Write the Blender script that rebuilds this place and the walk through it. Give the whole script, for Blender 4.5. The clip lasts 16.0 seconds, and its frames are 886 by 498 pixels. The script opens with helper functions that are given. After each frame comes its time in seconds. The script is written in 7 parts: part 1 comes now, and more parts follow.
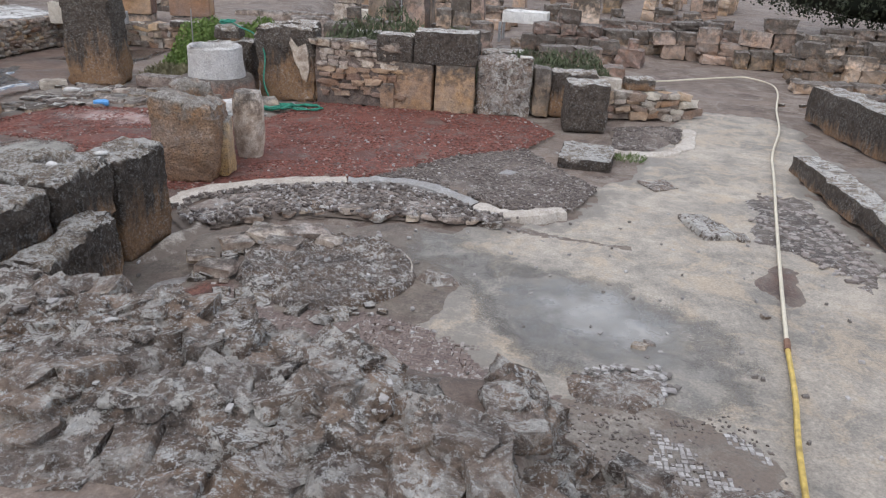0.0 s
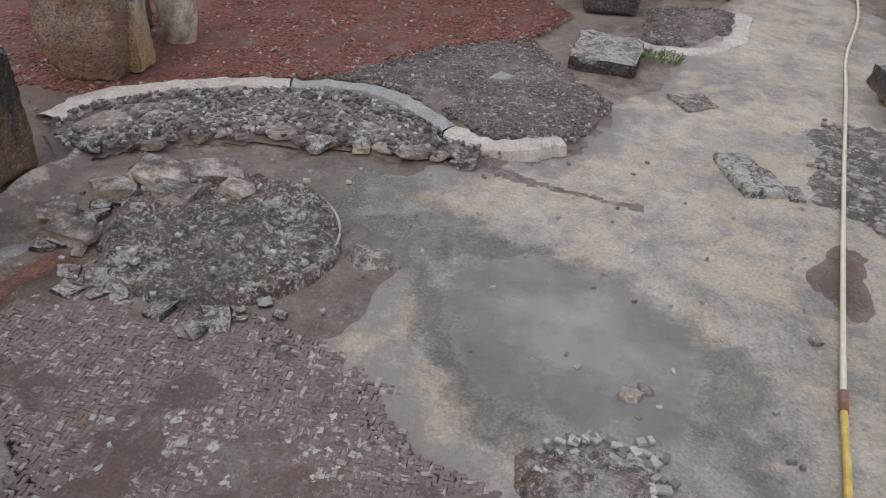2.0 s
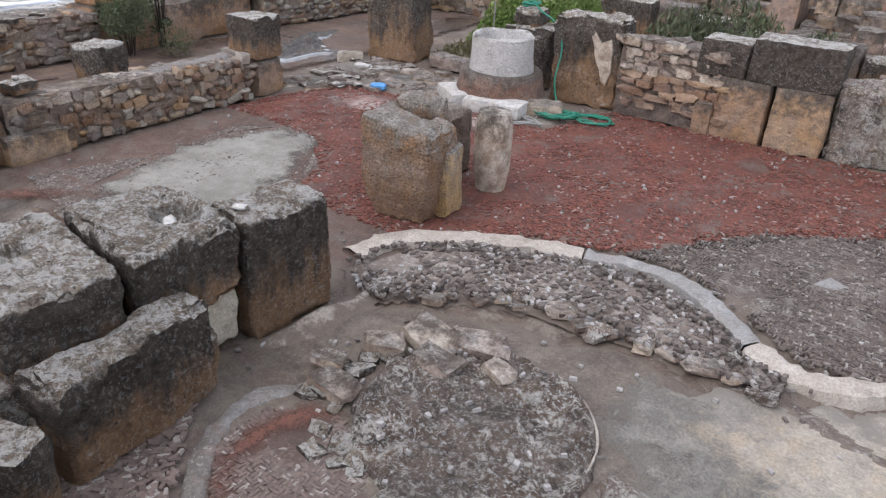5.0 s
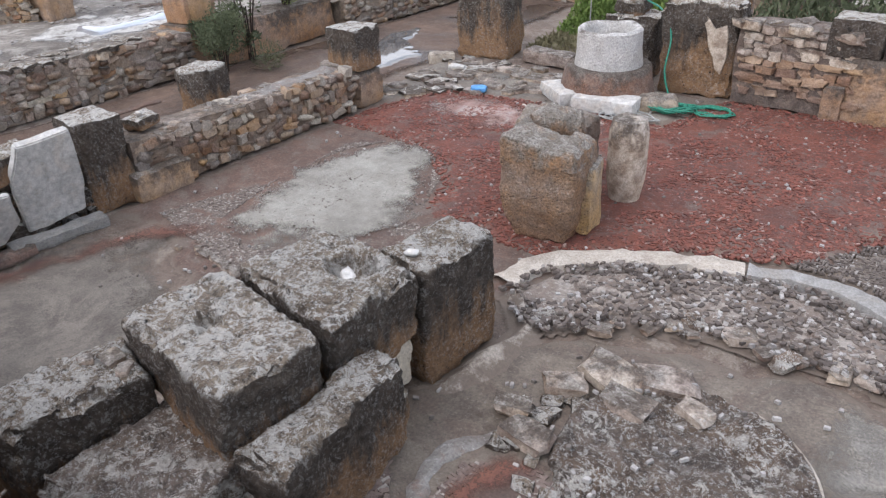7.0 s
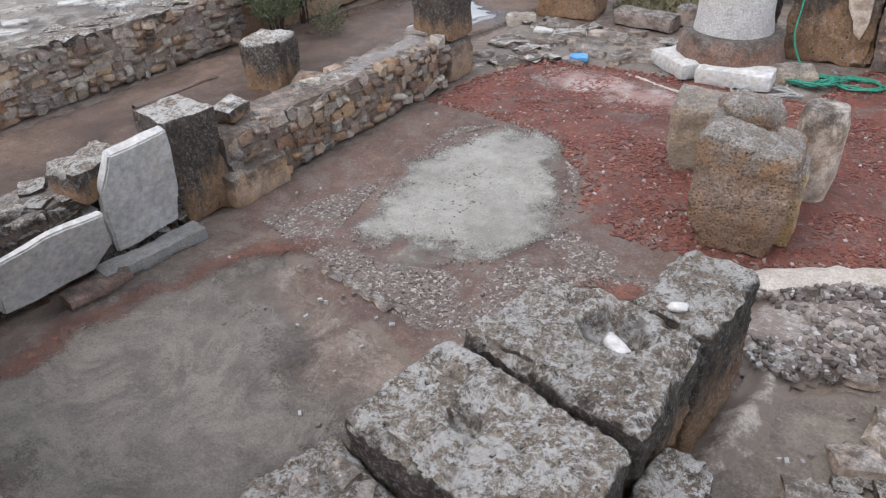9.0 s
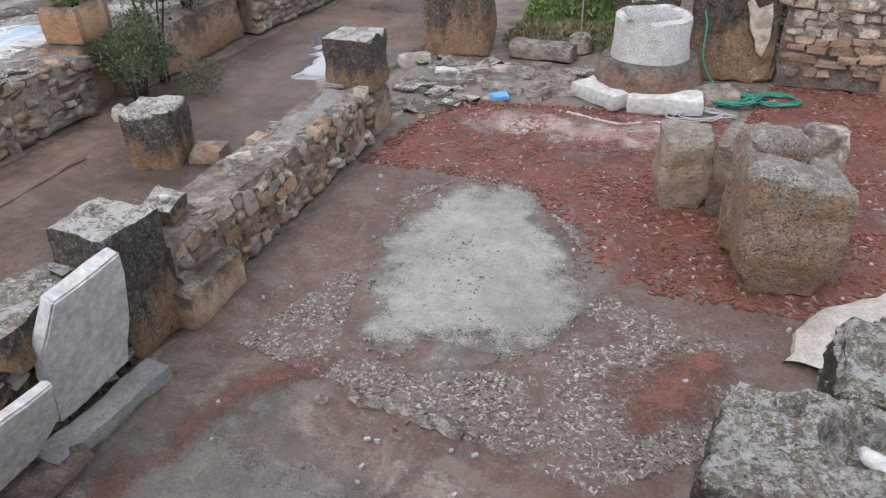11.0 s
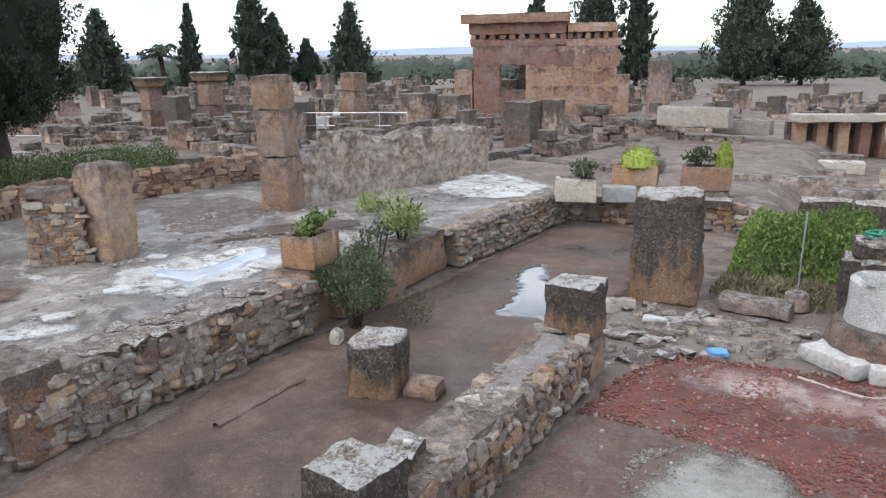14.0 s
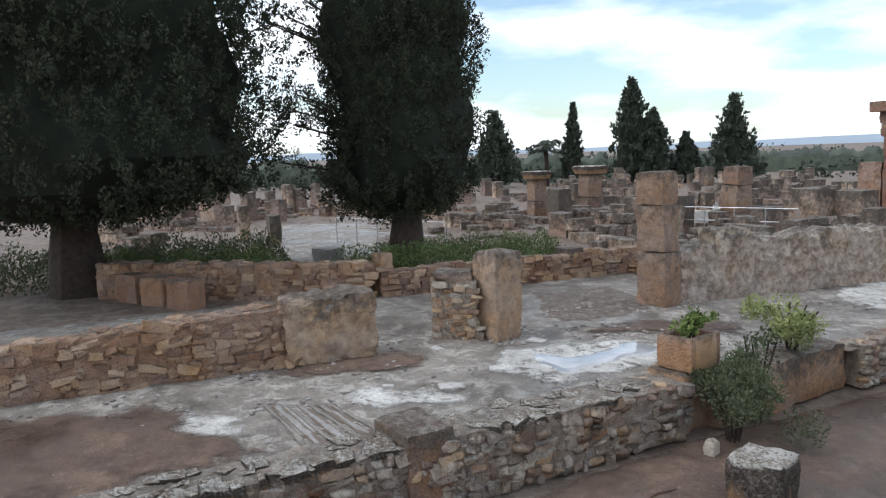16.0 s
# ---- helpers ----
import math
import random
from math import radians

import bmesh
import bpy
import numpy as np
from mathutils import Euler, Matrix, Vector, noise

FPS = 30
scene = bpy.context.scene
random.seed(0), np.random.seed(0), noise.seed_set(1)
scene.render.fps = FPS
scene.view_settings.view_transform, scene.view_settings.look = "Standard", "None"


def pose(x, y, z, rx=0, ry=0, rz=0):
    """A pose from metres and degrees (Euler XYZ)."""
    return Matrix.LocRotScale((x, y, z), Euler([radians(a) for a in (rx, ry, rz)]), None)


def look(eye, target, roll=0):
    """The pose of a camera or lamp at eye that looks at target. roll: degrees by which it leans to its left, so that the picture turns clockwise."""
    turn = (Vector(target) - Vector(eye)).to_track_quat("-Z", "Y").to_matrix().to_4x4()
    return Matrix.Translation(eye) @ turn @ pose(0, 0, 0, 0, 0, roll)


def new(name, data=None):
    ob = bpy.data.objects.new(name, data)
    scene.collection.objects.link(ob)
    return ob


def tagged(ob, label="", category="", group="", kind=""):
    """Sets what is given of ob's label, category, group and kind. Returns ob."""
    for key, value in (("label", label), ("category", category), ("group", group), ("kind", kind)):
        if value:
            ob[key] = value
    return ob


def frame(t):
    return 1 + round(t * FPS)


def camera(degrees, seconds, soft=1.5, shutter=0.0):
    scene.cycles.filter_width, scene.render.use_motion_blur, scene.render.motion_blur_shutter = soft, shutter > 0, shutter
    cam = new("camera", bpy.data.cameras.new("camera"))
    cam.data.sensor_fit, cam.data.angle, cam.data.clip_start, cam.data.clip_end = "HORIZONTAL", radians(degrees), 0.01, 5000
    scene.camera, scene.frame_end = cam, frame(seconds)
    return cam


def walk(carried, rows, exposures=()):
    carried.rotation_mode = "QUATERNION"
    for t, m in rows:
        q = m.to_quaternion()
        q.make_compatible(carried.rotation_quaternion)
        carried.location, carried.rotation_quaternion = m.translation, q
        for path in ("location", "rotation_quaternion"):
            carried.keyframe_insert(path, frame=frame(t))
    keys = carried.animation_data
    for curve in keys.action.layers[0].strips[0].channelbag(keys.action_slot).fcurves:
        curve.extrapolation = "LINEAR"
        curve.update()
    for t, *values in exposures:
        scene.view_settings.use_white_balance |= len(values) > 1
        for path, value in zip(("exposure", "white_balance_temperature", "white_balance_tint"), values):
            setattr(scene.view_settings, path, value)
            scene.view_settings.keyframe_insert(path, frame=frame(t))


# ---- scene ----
cam = camera(62.3, 16.0, 1.25)
PATH = [
    (0, (0.417, 0.769, 2.525), (0.216, 2.599, 1.743), 2.7),
    (0.5, (0.502, 1.255, 2.501), (0.642, 3.074, 1.68), 3.8),
    (1, (0.611, 1.683, 2.458), (0.69, 3.431, 1.49), 1.3),
    (1.5, (0.716, 2.138, 2.486), (0.474, 3.799, 1.398), 0.5),
    (2, (0.718, 2.627, 2.555), (0.487, 4.249, 1.408), 4.2),
    (2.5, (0.647, 2.879, 2.746), (0.237, 4.485, 1.627), 2.4),
    (3, (0.665, 3.078, 2.82), (0.126, 4.7, 1.781), 3.9),
    (3.5, (0.686, 3.23, 2.836), (0.095, 4.845, 1.815), 4.5),
    (4, (0.658, 3.256, 2.849), (0.082, 4.898, 1.863), 5.2),
    (4.5, (0.601, 3.264, 2.854), (-0.068, 4.893, 1.905), 5.4),
    (5, (0.536, 3.245, 2.822), (-0.462, 4.705, 1.887), 2.5),
    (5.2, (0.51, 3.222, 2.819), (-0.585, 4.593, 1.859), 1.5),
    (7.3, (-0.483, 3.068, 3.091), (-1.569, 4.411, 2.082), -3.2),
    (7.5, (-0.634, 3.08, 3.082), (-1.661, 4.445, 2.042), -1.8),
    (8, (-1.156, 3.042, 3.157), (-2.09, 4.467, 2.111), -1.8),
    (8.5, (-1.593, 2.998, 3.201), (-2.595, 4.345, 2.113), 0.7),
    (8.7, (-1.778, 3.048, 3.164), (-2.817, 4.346, 2.052), -2.2),
    (10.8, (-3.731, 3.237, 2.967), (-4.401, 4.797, 1.908), -2.5),
    (11, (-3.852, 3.268, 3.015), (-4.43, 4.858, 1.948), -1.8),
    (11.5, (-4.182, 3.239, 3.061), (-4.613, 4.921, 2.068), -2.6),
    (12, (-4.314, 3.205, 3.077), (-4.633, 4.926, 2.11), -2.3),
    (12.5, (-4.318, 3.246, 3.124), (-4.725, 5.04, 2.34), -2.4),
    (13, (-4.424, 3.234, 3.149), (-4.954, 5.042, 2.478), -2.6),
    (13.5, (-4.549, 3.211, 3.166), (-5.318, 4.958, 2.572), -1.7),
    (14, (-4.634, 3.19, 3.192), (-5.634, 4.843, 2.675), -1.0),
    (14.5, (-4.699, 3.18, 3.213), (-5.925, 4.704, 2.798), -1.5),
    (15, (-4.729, 3.129, 3.247), (-6.141, 4.506, 2.915), -1.6),
    (15.5, (-4.72, 3.054, 3.274), (-6.302, 4.248, 3.005), -1.2),
    (16, (-4.72, 3.027, 3.282), (-6.427, 4.037, 3.027), -1.9),
]
walk(cam, [(t, look(eye, target, roll)) for t, eye, target, roll in PATH],
     [(0, 0.22, 6420, 16), (0.6, 0.0, 6450, 16), (1.5, -0.1, 6500, 17), (3.5, 0.05, 6560, 17), (5, 0.34, 6520, 18), (8, 0.55, 6500, 17), (12.5, 0.48, 6360, 15), (13.9, 0.5, 6320, 14), (14.5, 0.3, 6330, 13), (16, 0.1, 6380, 12)])

# ---- world and light ----
world = bpy.data.worlds.new("overcast_sky")
scene.world = world
world.use_nodes = True
wn, wl = world.node_tree.nodes, world.node_tree.links
wn.clear()
sky = wn.new("ShaderNodeTexSky")
sky.sky_type, sky.sun_disc = "NISHITA", False
sky.sun_elevation, sky.sun_rotation = radians(42), radians(200)
wco = wn.new("ShaderNodeTexCoord")
wmap = wn.new("ShaderNodeMapping")
wmap.inputs["Scale"].default_value = (1.3, 1.3, 5.0)
cloud = wn.new("ShaderNodeTexNoise")
cloud.inputs["Scale"].default_value, cloud.inputs["Detail"].default_value = 1.7, 7
cramp = wn.new("ShaderNodeValToRGB")
cramp.color_ramp.elements[0].position, cramp.color_ramp.elements[1].position = 0.42, 0.58
cramp.color_ramp.elements[0].color = (0.06, 0.06, 0.06, 1)
wmix = wn.new("ShaderNodeMixRGB")
wmix.inputs[2].default_value = (13.2, 13.9, 14.4, 1)
wbg = wn.new("ShaderNodeBackground")
wbg.inputs["Strength"].default_value = 0.115
wout = wn.new("ShaderNodeOutputWorld")
wl.new(wco.outputs["Generated"], wmap.inputs["Vector"])
wl.new(wmap.outputs[0], cloud.inputs["Vector"])
wl.new(cloud.outputs["Fac"], cramp.inputs[0])
wl.new(cramp.outputs[0], wmix.inputs[0])
gain = wn.new("ShaderNodeMixRGB")
gain.blend_type = "MULTIPLY"
gain.inputs[0].default_value, gain.inputs[2].default_value = 1.0, (1.35, 1.5, 1.5, 1)
wl.new(sky.outputs[0], gain.inputs[1])
wl.new(gain.outputs[0], wmix.inputs[1])
wl.new(wmix.outputs[0], wbg.inputs["Color"])
wl.new(wbg.outputs[0], wout.inputs["Surface"])
sun_data = bpy.data.lights.new("sun", "SUN")
sun_data.energy, sun_data.angle, sun_data.color = 0.9, radians(25), (1.0, 0.98, 0.96)
sun = new("sun", sun_data)
sun.matrix_world = look((0, 0, 30), (8, 21, 0))


# ---- materials ----
class Nodes:
    """A small helper to write node materials."""

    def __init__(self, name):
        self.mat = bpy.data.materials.new(name)
        self.mat.use_nodes = True
        self.n, self.l = self.mat.node_tree.nodes, self.mat.node_tree.links
        self.n.clear()
        self.out = self.n.new("ShaderNodeOutputMaterial")
        self.b = self.n.new("ShaderNodeBsdfPrincipled")
        self.l.new(self.b.outputs[0], self.out.inputs["Surface"])
        self.co = self.n.new("ShaderNodeTexCoord")
        self.geo = self.n.new("ShaderNodeNewGeometry")
        self.info = self.n.new("ShaderNodeObjectInfo")
        self.where = self.geo.outputs["Position"]

    def put(self, socket, v):
        if isinstance(v, bpy.types.NodeSocket):
            self.l.new(v, socket)
        elif isinstance(v, (tuple, list)) and len(v) == 3 and socket.type == "RGBA":
            socket.default_value = (*v, 1)
        else:
            socket.default_value = v

    def noise(self, scale, detail=4, rough=0.55, vec=None, warp=0.0):
        t = self.n.new("ShaderNodeTexNoise")
        self.l.new(vec or self.where, t.inputs["Vector"])
        t.inputs["Scale"].default_value, t.inputs["Detail"].default_value = scale, detail
        t.inputs["Roughness"].default_value, t.inputs["Distortion"].default_value = rough, warp
        return t.outputs["Fac"]

    def voro(self, scale, feature="F1", out="Distance", vec=None):
        t = self.n.new("ShaderNodeTexVoronoi")
        t.feature = feature
        self.l.new(vec or self.where, t.inputs["Vector"])
        t.inputs["Scale"].default_value = scale
        return t.outputs[out]

    def ramp(self, fac, lo, hi, a=0.0, b=1.0):
        t = self.n.new("ShaderNodeMapRange")
        self.put(t.inputs[0], fac)
        for i, v in enumerate((lo, hi, a, b)):
            self.put(t.inputs[1 + i], v)
        return t.outputs[0]

    def math(self, op, a, b=0.0):
        t = self.n.new("ShaderNodeMath")
        t.operation = op
        self.put(t.inputs[0], a)
        self.put(t.inputs[1], b)
        return t.outputs[0]

    def mix(self, fac, a, b, blend="MIX"):
        t = self.n.new("ShaderNodeMixRGB")
        t.blend_type = blend
        self.put(t.inputs[0], fac)
        self.put(t.inputs[1], a)
        self.put(t.inputs[2], b)
        return t.outputs[0]

    def axis(self, vec, i):
        t = self.n.new("ShaderNodeSeparateXYZ")
        self.l.new(vec, t.inputs[0])
        return t.outputs[i]

    def value(self, colour, v, h=0.5, s=1.0):
        t = self.n.new("ShaderNodeHueSaturation")
        self.put(t.inputs["Hue"], h)
        self.put(t.inputs["Saturation"], s)
        self.put(t.inputs["Value"], v)
        self.put(t.inputs["Color"], colour)
        return t.outputs[0]

    def done(self, colour, rough=0.85, height=None, bump=0.3, dist=0.02, metal=0.0):
        self.put(self.b.inputs["Base Color"], colour)
        self.put(self.b.inputs["Roughness"], rough)
        self.b.inputs["Metallic"].default_value = metal
        self.b.inputs["Specular IOR Level"].default_value = 0.35
        if height is not None:
            t = self.n.new("ShaderNodeBump")
            t.inputs["Strength"].default_value, t.inputs["Distance"].default_value = bump, dist
            self.l.new(height, t.inputs["Height"])
            self.l.new(t.outputs[0], self.b.inputs["Normal"])
        return self.mat


def stone_mat(name, c1, c2, crust=0.5, spots=0.5, top=0.8, pits=14.0, bump=0.7, crust_col=(0.046, 0.037, 0.030), pitted=0.35, palette=(), island=False):
    """Weathered stone: two tones, a dark lichen crust that likes upper faces, pale lichen spots, pits. palette: tones of which each stone takes one."""
    k = Nodes(name)
    big, mid, fine = k.noise(1.9, 4, 0.6), k.noise(8.0, 7, 0.68), k.noise(55.0, 5, 0.7)
    col = k.mix(k.ramp(mid, 0.40, 0.60), c1, c2)
    pick = k.math("FRACT", k.math("MULTIPLY", k.info.outputs["Random"], 13.0))
    for i, tone in enumerate(palette):
        at = (i + 1) / (len(palette) + 1)
        col = k.mix(k.ramp(pick, at, at + 0.01), col, k.mix(k.ramp(mid, 0.38, 0.62), tone, tuple(0.68 * c for c in tone)))
    col = k.value(col, k.math("ADD", k.ramp(k.info.outputs["Random"], 0, 1, 0.62, 1.38), k.ramp(fine, 0.3, 0.7, -0.34, 0.34)),
                  k.ramp(k.info.outputs["Random"], 0, 1, 0.488, 0.512), k.ramp(big, 0.35, 0.65, 0.75, 1.1))
    if island:
        col = k.value(col, k.ramp(k.geo.outputs["Random Per Island"], 0, 1, 0.6, 1.35))
    up = k.axis(k.geo.outputs["Normal"], 2)
    tall = k.axis(k.co.outputs["Generated"], 2)
    m = k.math("ADD", k.math("MULTIPLY", k.ramp(up, -0.1, 0.8), 0.20), k.math("MULTIPLY", tall, 0.70))
    m = k.math("ADD", m, k.math("MULTIPLY", k.ramp(mid, 0.25, 0.75), 0.50))
    m = k.math("ADD", m, k.math("MULTIPLY", k.ramp(big, 0.3, 0.7), 0.40))
    cr = k.ramp(m, 1.25 - 0.55 * crust, 1.56 - 0.55 * crust, 0.0, 0.93)
    col = k.mix(cr, col, k.mix(k.ramp(fine, 0.35, 0.68), crust_col, tuple(2.6 * c for c in crust_col)))
    lich = k.noise(7.0, 10, 0.78, warp=0.4)
    where_up = k.ramp(up, -0.1, 0.75, 0.12, top)
    sp = k.math("MULTIPLY", k.ramp(lich, 0.46, 0.60), where_up)
    col = k.mix(k.math("MULTIPLY", sp, 0.8 * spots), col, k.mix(k.ramp(fine, 0.35, 0.65), (0.225, 0.20, 0.17), (0.54, 0.51, 0.465)))
    dots = k.math("MULTIPLY", k.ramp(k.noise(30.0, 6, 0.85), 0.57, 0.62), k.math("MULTIPLY", where_up, k.ramp(k.noise(3.5, 4), 0.42, 0.62)))
    col = k.mix(k.math("MULTIPLY", dots, spots), col, (0.60, 0.59, 0.56))
    pit = k.ramp(k.voro(pits, vec=k.where), 0.0, 0.45)
    col = k.mix(k.ramp(pit, 0.0, pitted, 0.45 + 0.5 * (pitted > 0.4), 0.0), col, (0.05, 0.042, 0.036))
    h = k.math("ADD", k.math("MULTIPLY", mid, 1.3), k.math("ADD", k.math("MULTIPLY", fine, 0.5), k.math("MULTIPLY", pit, 0.4)))
    return k.done(col, k.ramp(big, 0.3, 0.7, 0.72, 0.92), h, bump, 0.04)


M_ASHLAR = stone_mat("golden_sandstone", (0.33, 0.185, 0.10), (0.215, 0.13, 0.083), 0.72, 0.6)
M_BACK = stone_mat("black_crusted_ashlar", (0.27, 0.175, 0.11), (0.17, 0.125, 0.088), 1.05, 0.8)


def block_mat(name, black_from=1.36, white=0.52):
    """Old ashlar: orange foot, black run-off streaks on the sides, grey-brown lichened top with holes."""
    k = Nodes(name)
    big, mid, fine = k.noise(2.3, 5, 0.65, warp=0.5), k.noise(11.0, 8, 0.75), k.noise(48.0, 6, 0.8)
    tall = k.axis(k.co.outputs["Generated"], 2)
    up = k.ramp(k.axis(k.geo.outputs["Normal"], 2), 0.3, 0.75)
    stretch = k.n.new("ShaderNodeMapping")
    stretch.inputs["Scale"].default_value = (1, 1, 0.16)
    k.l.new(k.where, stretch.inputs["Vector"])
    streak = k.noise(9.0, 6, 0.7, stretch.outputs[0])
    side = k.mix(k.ramp(mid, 0.35, 0.65), (0.37, 0.215, 0.11), (0.235, 0.14, 0.082))
    black = k.math("ADD", k.math("MULTIPLY", tall, 1.15), k.math("ADD", k.math("MULTIPLY", streak, 1.3), k.math("MULTIPLY", big, 0.5)))
    side = k.mix(k.ramp(black, black_from - 0.05, black_from + 0.26, 0.0, 0.93), side, k.mix(k.ramp(k.noise(13.0, 7, 0.7), 0.38, 0.66), (0.036, 0.030, 0.026), (0.118, 0.097, 0.079)))
    head = k.mix(k.ramp(mid, 0.36, 0.62), (0.41, 0.34, 0.26), (0.21, 0.16, 0.118))
    head = k.mix(k.ramp(big, 0.46, 0.60, 0.0, 0.8), head, (0.25, 0.185, 0.13))
    head = k.mix(k.ramp(k.noise(70.0, 3, 0.8), 0.54, 0.60, 0.0, 0.7), head, (0.10, 0.08, 0.065))
    head = k.mix(k.ramp(k.noise(4.2, 8, 0.75, warp=0.6), 0.53, 0.62, 0.0, 0.8), head, (0.11, 0.09, 0.073))
    head = k.mix(k.ramp(k.noise(6.0, 9, 0.8, warp=0.4), white + 0.03, white + 0.065, 0.0, 0.9), head, (0.60, 0.57, 0.52))
    head = k.mix(k.ramp(k.noise(2.0, 6, 0.7), 0.66, 0.70, 0.0, 0.6), head, (0.33, 0.24, 0.09))
    head = k.mix(k.ramp(k.noise(21.0, 8, 0.8, warp=0.5), 0.55, 0.60, 0.0, 0.85), head, (0.07, 0.057, 0.047))
    head = k.mix(k.ramp(k.noise(15.0, 8, 0.82, warp=0.5), 0.545, 0.57, 0.0, 0.9), head, (0.66, 0.635, 0.59))
    col = k.mix(up, side, head)
    col = k.value(col, k.math("ADD", k.ramp(k.info.outputs["Random"], 0, 1, 0.9, 1.18), k.ramp(fine, 0.3, 0.7, -0.34, 0.34)))
    dots = k.math("MULTIPLY", k.ramp(k.noise(34.0, 5, 0.88), 0.535, 0.565), k.ramp(up, 0, 1, 0.3, 1.0))
    dots = k.math("MULTIPLY", dots, k.ramp(k.noise(2.6, 5, 0.7), 0.40, 0.56, 0.25, 1.0))
    col = k.mix(dots, col, (0.68, 0.665, 0.63))
    hole = k.ramp(k.noise(19.0, 5, 0.75), 0.33, 0.40)
    col = k.mix(hole, (0.045, 0.038, 0.032), col)
    h = k.math("ADD", k.math("MULTIPLY", mid, 1.2), k.math("ADD", k.math("MULTIPLY", fine, 0.9), k.math("MULTIPLY", hole, 0.8)))
    return k.done(col, 0.9, h, 1.0, 0.05)


def lichen_mat(name, tone=1.0, cover=0.0):
    """Old rubble and mortar overgrown with grey, black and white lichen."""
    k = Nodes(name)
    big, mid, fine = k.noise(2.4, 5, 0.65, warp=0.5), k.noise(8.0, 9, 0.78, warp=0.3), k.noise(46.0, 5, 0.8)
    col = k.mix(k.ramp(mid, 0.38, 0.62), tuple(tone * c for c in (0.32, 0.24, 0.185)), tuple(tone * c for c in (0.13, 0.096, 0.075)))
    col = k.value(col, k.ramp(k.info.outputs["Random"], 0, 1, 0.75, 1.3), 0.5, k.ramp(big, 0.35, 0.65, 0.7, 1.25))
    col = k.mix(k.ramp(k.noise(5.0, 9, 0.8, warp=0.6), 0.52, 0.60, 0.0, 0.85), col, (0.075, 0.062, 0.052))
    white = k.math("MULTIPLY", k.ramp(k.noise(9.5, 10, 0.82, warp=0.5), 0.515 - cover, 0.54 - cover), k.ramp(k.noise(2.1, 5, 0.7), 0.40, 0.56, 0.15, 1.0))
    col = k.mix(white, col, k.mix(fine, (0.47, 0.43, 0.375), (0.76, 0.725, 0.665)))
    dots = k.math("MULTIPLY", k.ramp(k.noise(36.0, 5, 0.88), 0.55, 0.568), k.ramp(big, 0.35, 0.6, 0.3, 1.0))
    col = k.mix(dots, col, (0.70, 0.685, 0.65))
    col = k.value(col, k.ramp(fine, 0.3, 0.7, 0.68, 1.3))
    h = k.math("ADD", k.math("MULTIPLY", mid, 1.4), k.math("MULTIPLY", fine, 0.8))
    return k.done(col, 0.92, h, 1.0, 0.05)


M_LICHEN = lichen_mat("lichened_rubble", 1.12, 0.006)
M_DARKLICHEN = lichen_mat("dark_lichened_concrete", 0.66, -0.014)
M_WHITELICHEN = lichen_mat("white_lichened_stone", 1.0, 0.05)
M_WORN = stone_mat("worn_brown_stone", (0.265, 0.195, 0.14), (0.175, 0.125, 0.088), 0.35, 0.6, pits=24, crust_col=(0.10, 0.085, 0.07))
M_DARK = block_mat("lichen_black_block", 1.36, 0.475)
M_RUBGREY = block_mat("grey_rubble", 1.02, 0.46)
M_PIER = block_mat("black_headed_pier", 1.22, 0.43)
M_FACE_BLACK = block_mat("black_upper_course", 0.62, 0.45)
M_CAP = stone_mat("pitted_capital_stone", (0.44, 0.27, 0.135), (0.30, 0.19, 0.108), 0.48, 1.0, top=1.0, pits=42, bump=1.0, crust_col=(0.115, 0.102, 0.086), pitted=0.75)
M_RUBBLE = stone_mat("rubble_stone", (0.355, 0.225, 0.14), (0.265, 0.185, 0.132), 0.12, 0.55, pits=20, palette=((0.385, 0.235, 0.135), (0.44, 0.375, 0.305), (0.31, 0.215, 0.15), (0.30, 0.24, 0.19)))
M_JOINT = stone_mat("dark_wall_joints", (0.235, 0.17, 0.125), (0.14, 0.10, 0.075), 0.1, 0.3, pits=25)
M_ORANGE = stone_mat("orange_rubble", (0.33, 0.20, 0.122), (0.27, 0.165, 0.105), 0.1, 0.25, pits=20)
M_MORTAR = stone_mat("earth_mortar", (0.30, 0.225, 0.165), (0.19, 0.14, 0.105), 0.38, 0.8, pits=25, crust_col=(0.075, 0.065, 0.055))
M_PLASTERWALL = stone_mat("grey_plaster_wall", (0.46, 0.37, 0.295), (0.24, 0.165, 0.12), 0.44, 0.9, pits=9)
M_FAR = stone_mat("far_ruin_stone", (0.36, 0.235, 0.165), (0.235, 0.17, 0.13), 0.78, 0.7, pits=4, island=True)
M_PINK = stone_mat("pink_facade_stone", (0.32, 0.175, 0.115), (0.22, 0.13, 0.092), 0.5, 0.25, pits=3)
M_PALE = stone_mat("pale_dressed_stone", (0.44, 0.38, 0.31), (0.36, 0.30, 0.24), 0.12, 0.3)
M_COL = stone_mat("brown_column_stone", (0.30, 0.185, 0.12), (0.20, 0.127, 0.09), 0.5, 0.5, pits=9)
M_TERRA = stone_mat("orange_planter_stone", (0.35, 0.20, 0.12), (0.27, 0.16, 0.10), 0.25, 0.25, pits=18)
M_WELL = stone_mat("white_limestone_drum", (0.58, 0.555, 0.52), (0.49, 0.465, 0.43), 0.0, 0.15, pits=22, pitted=0.1)


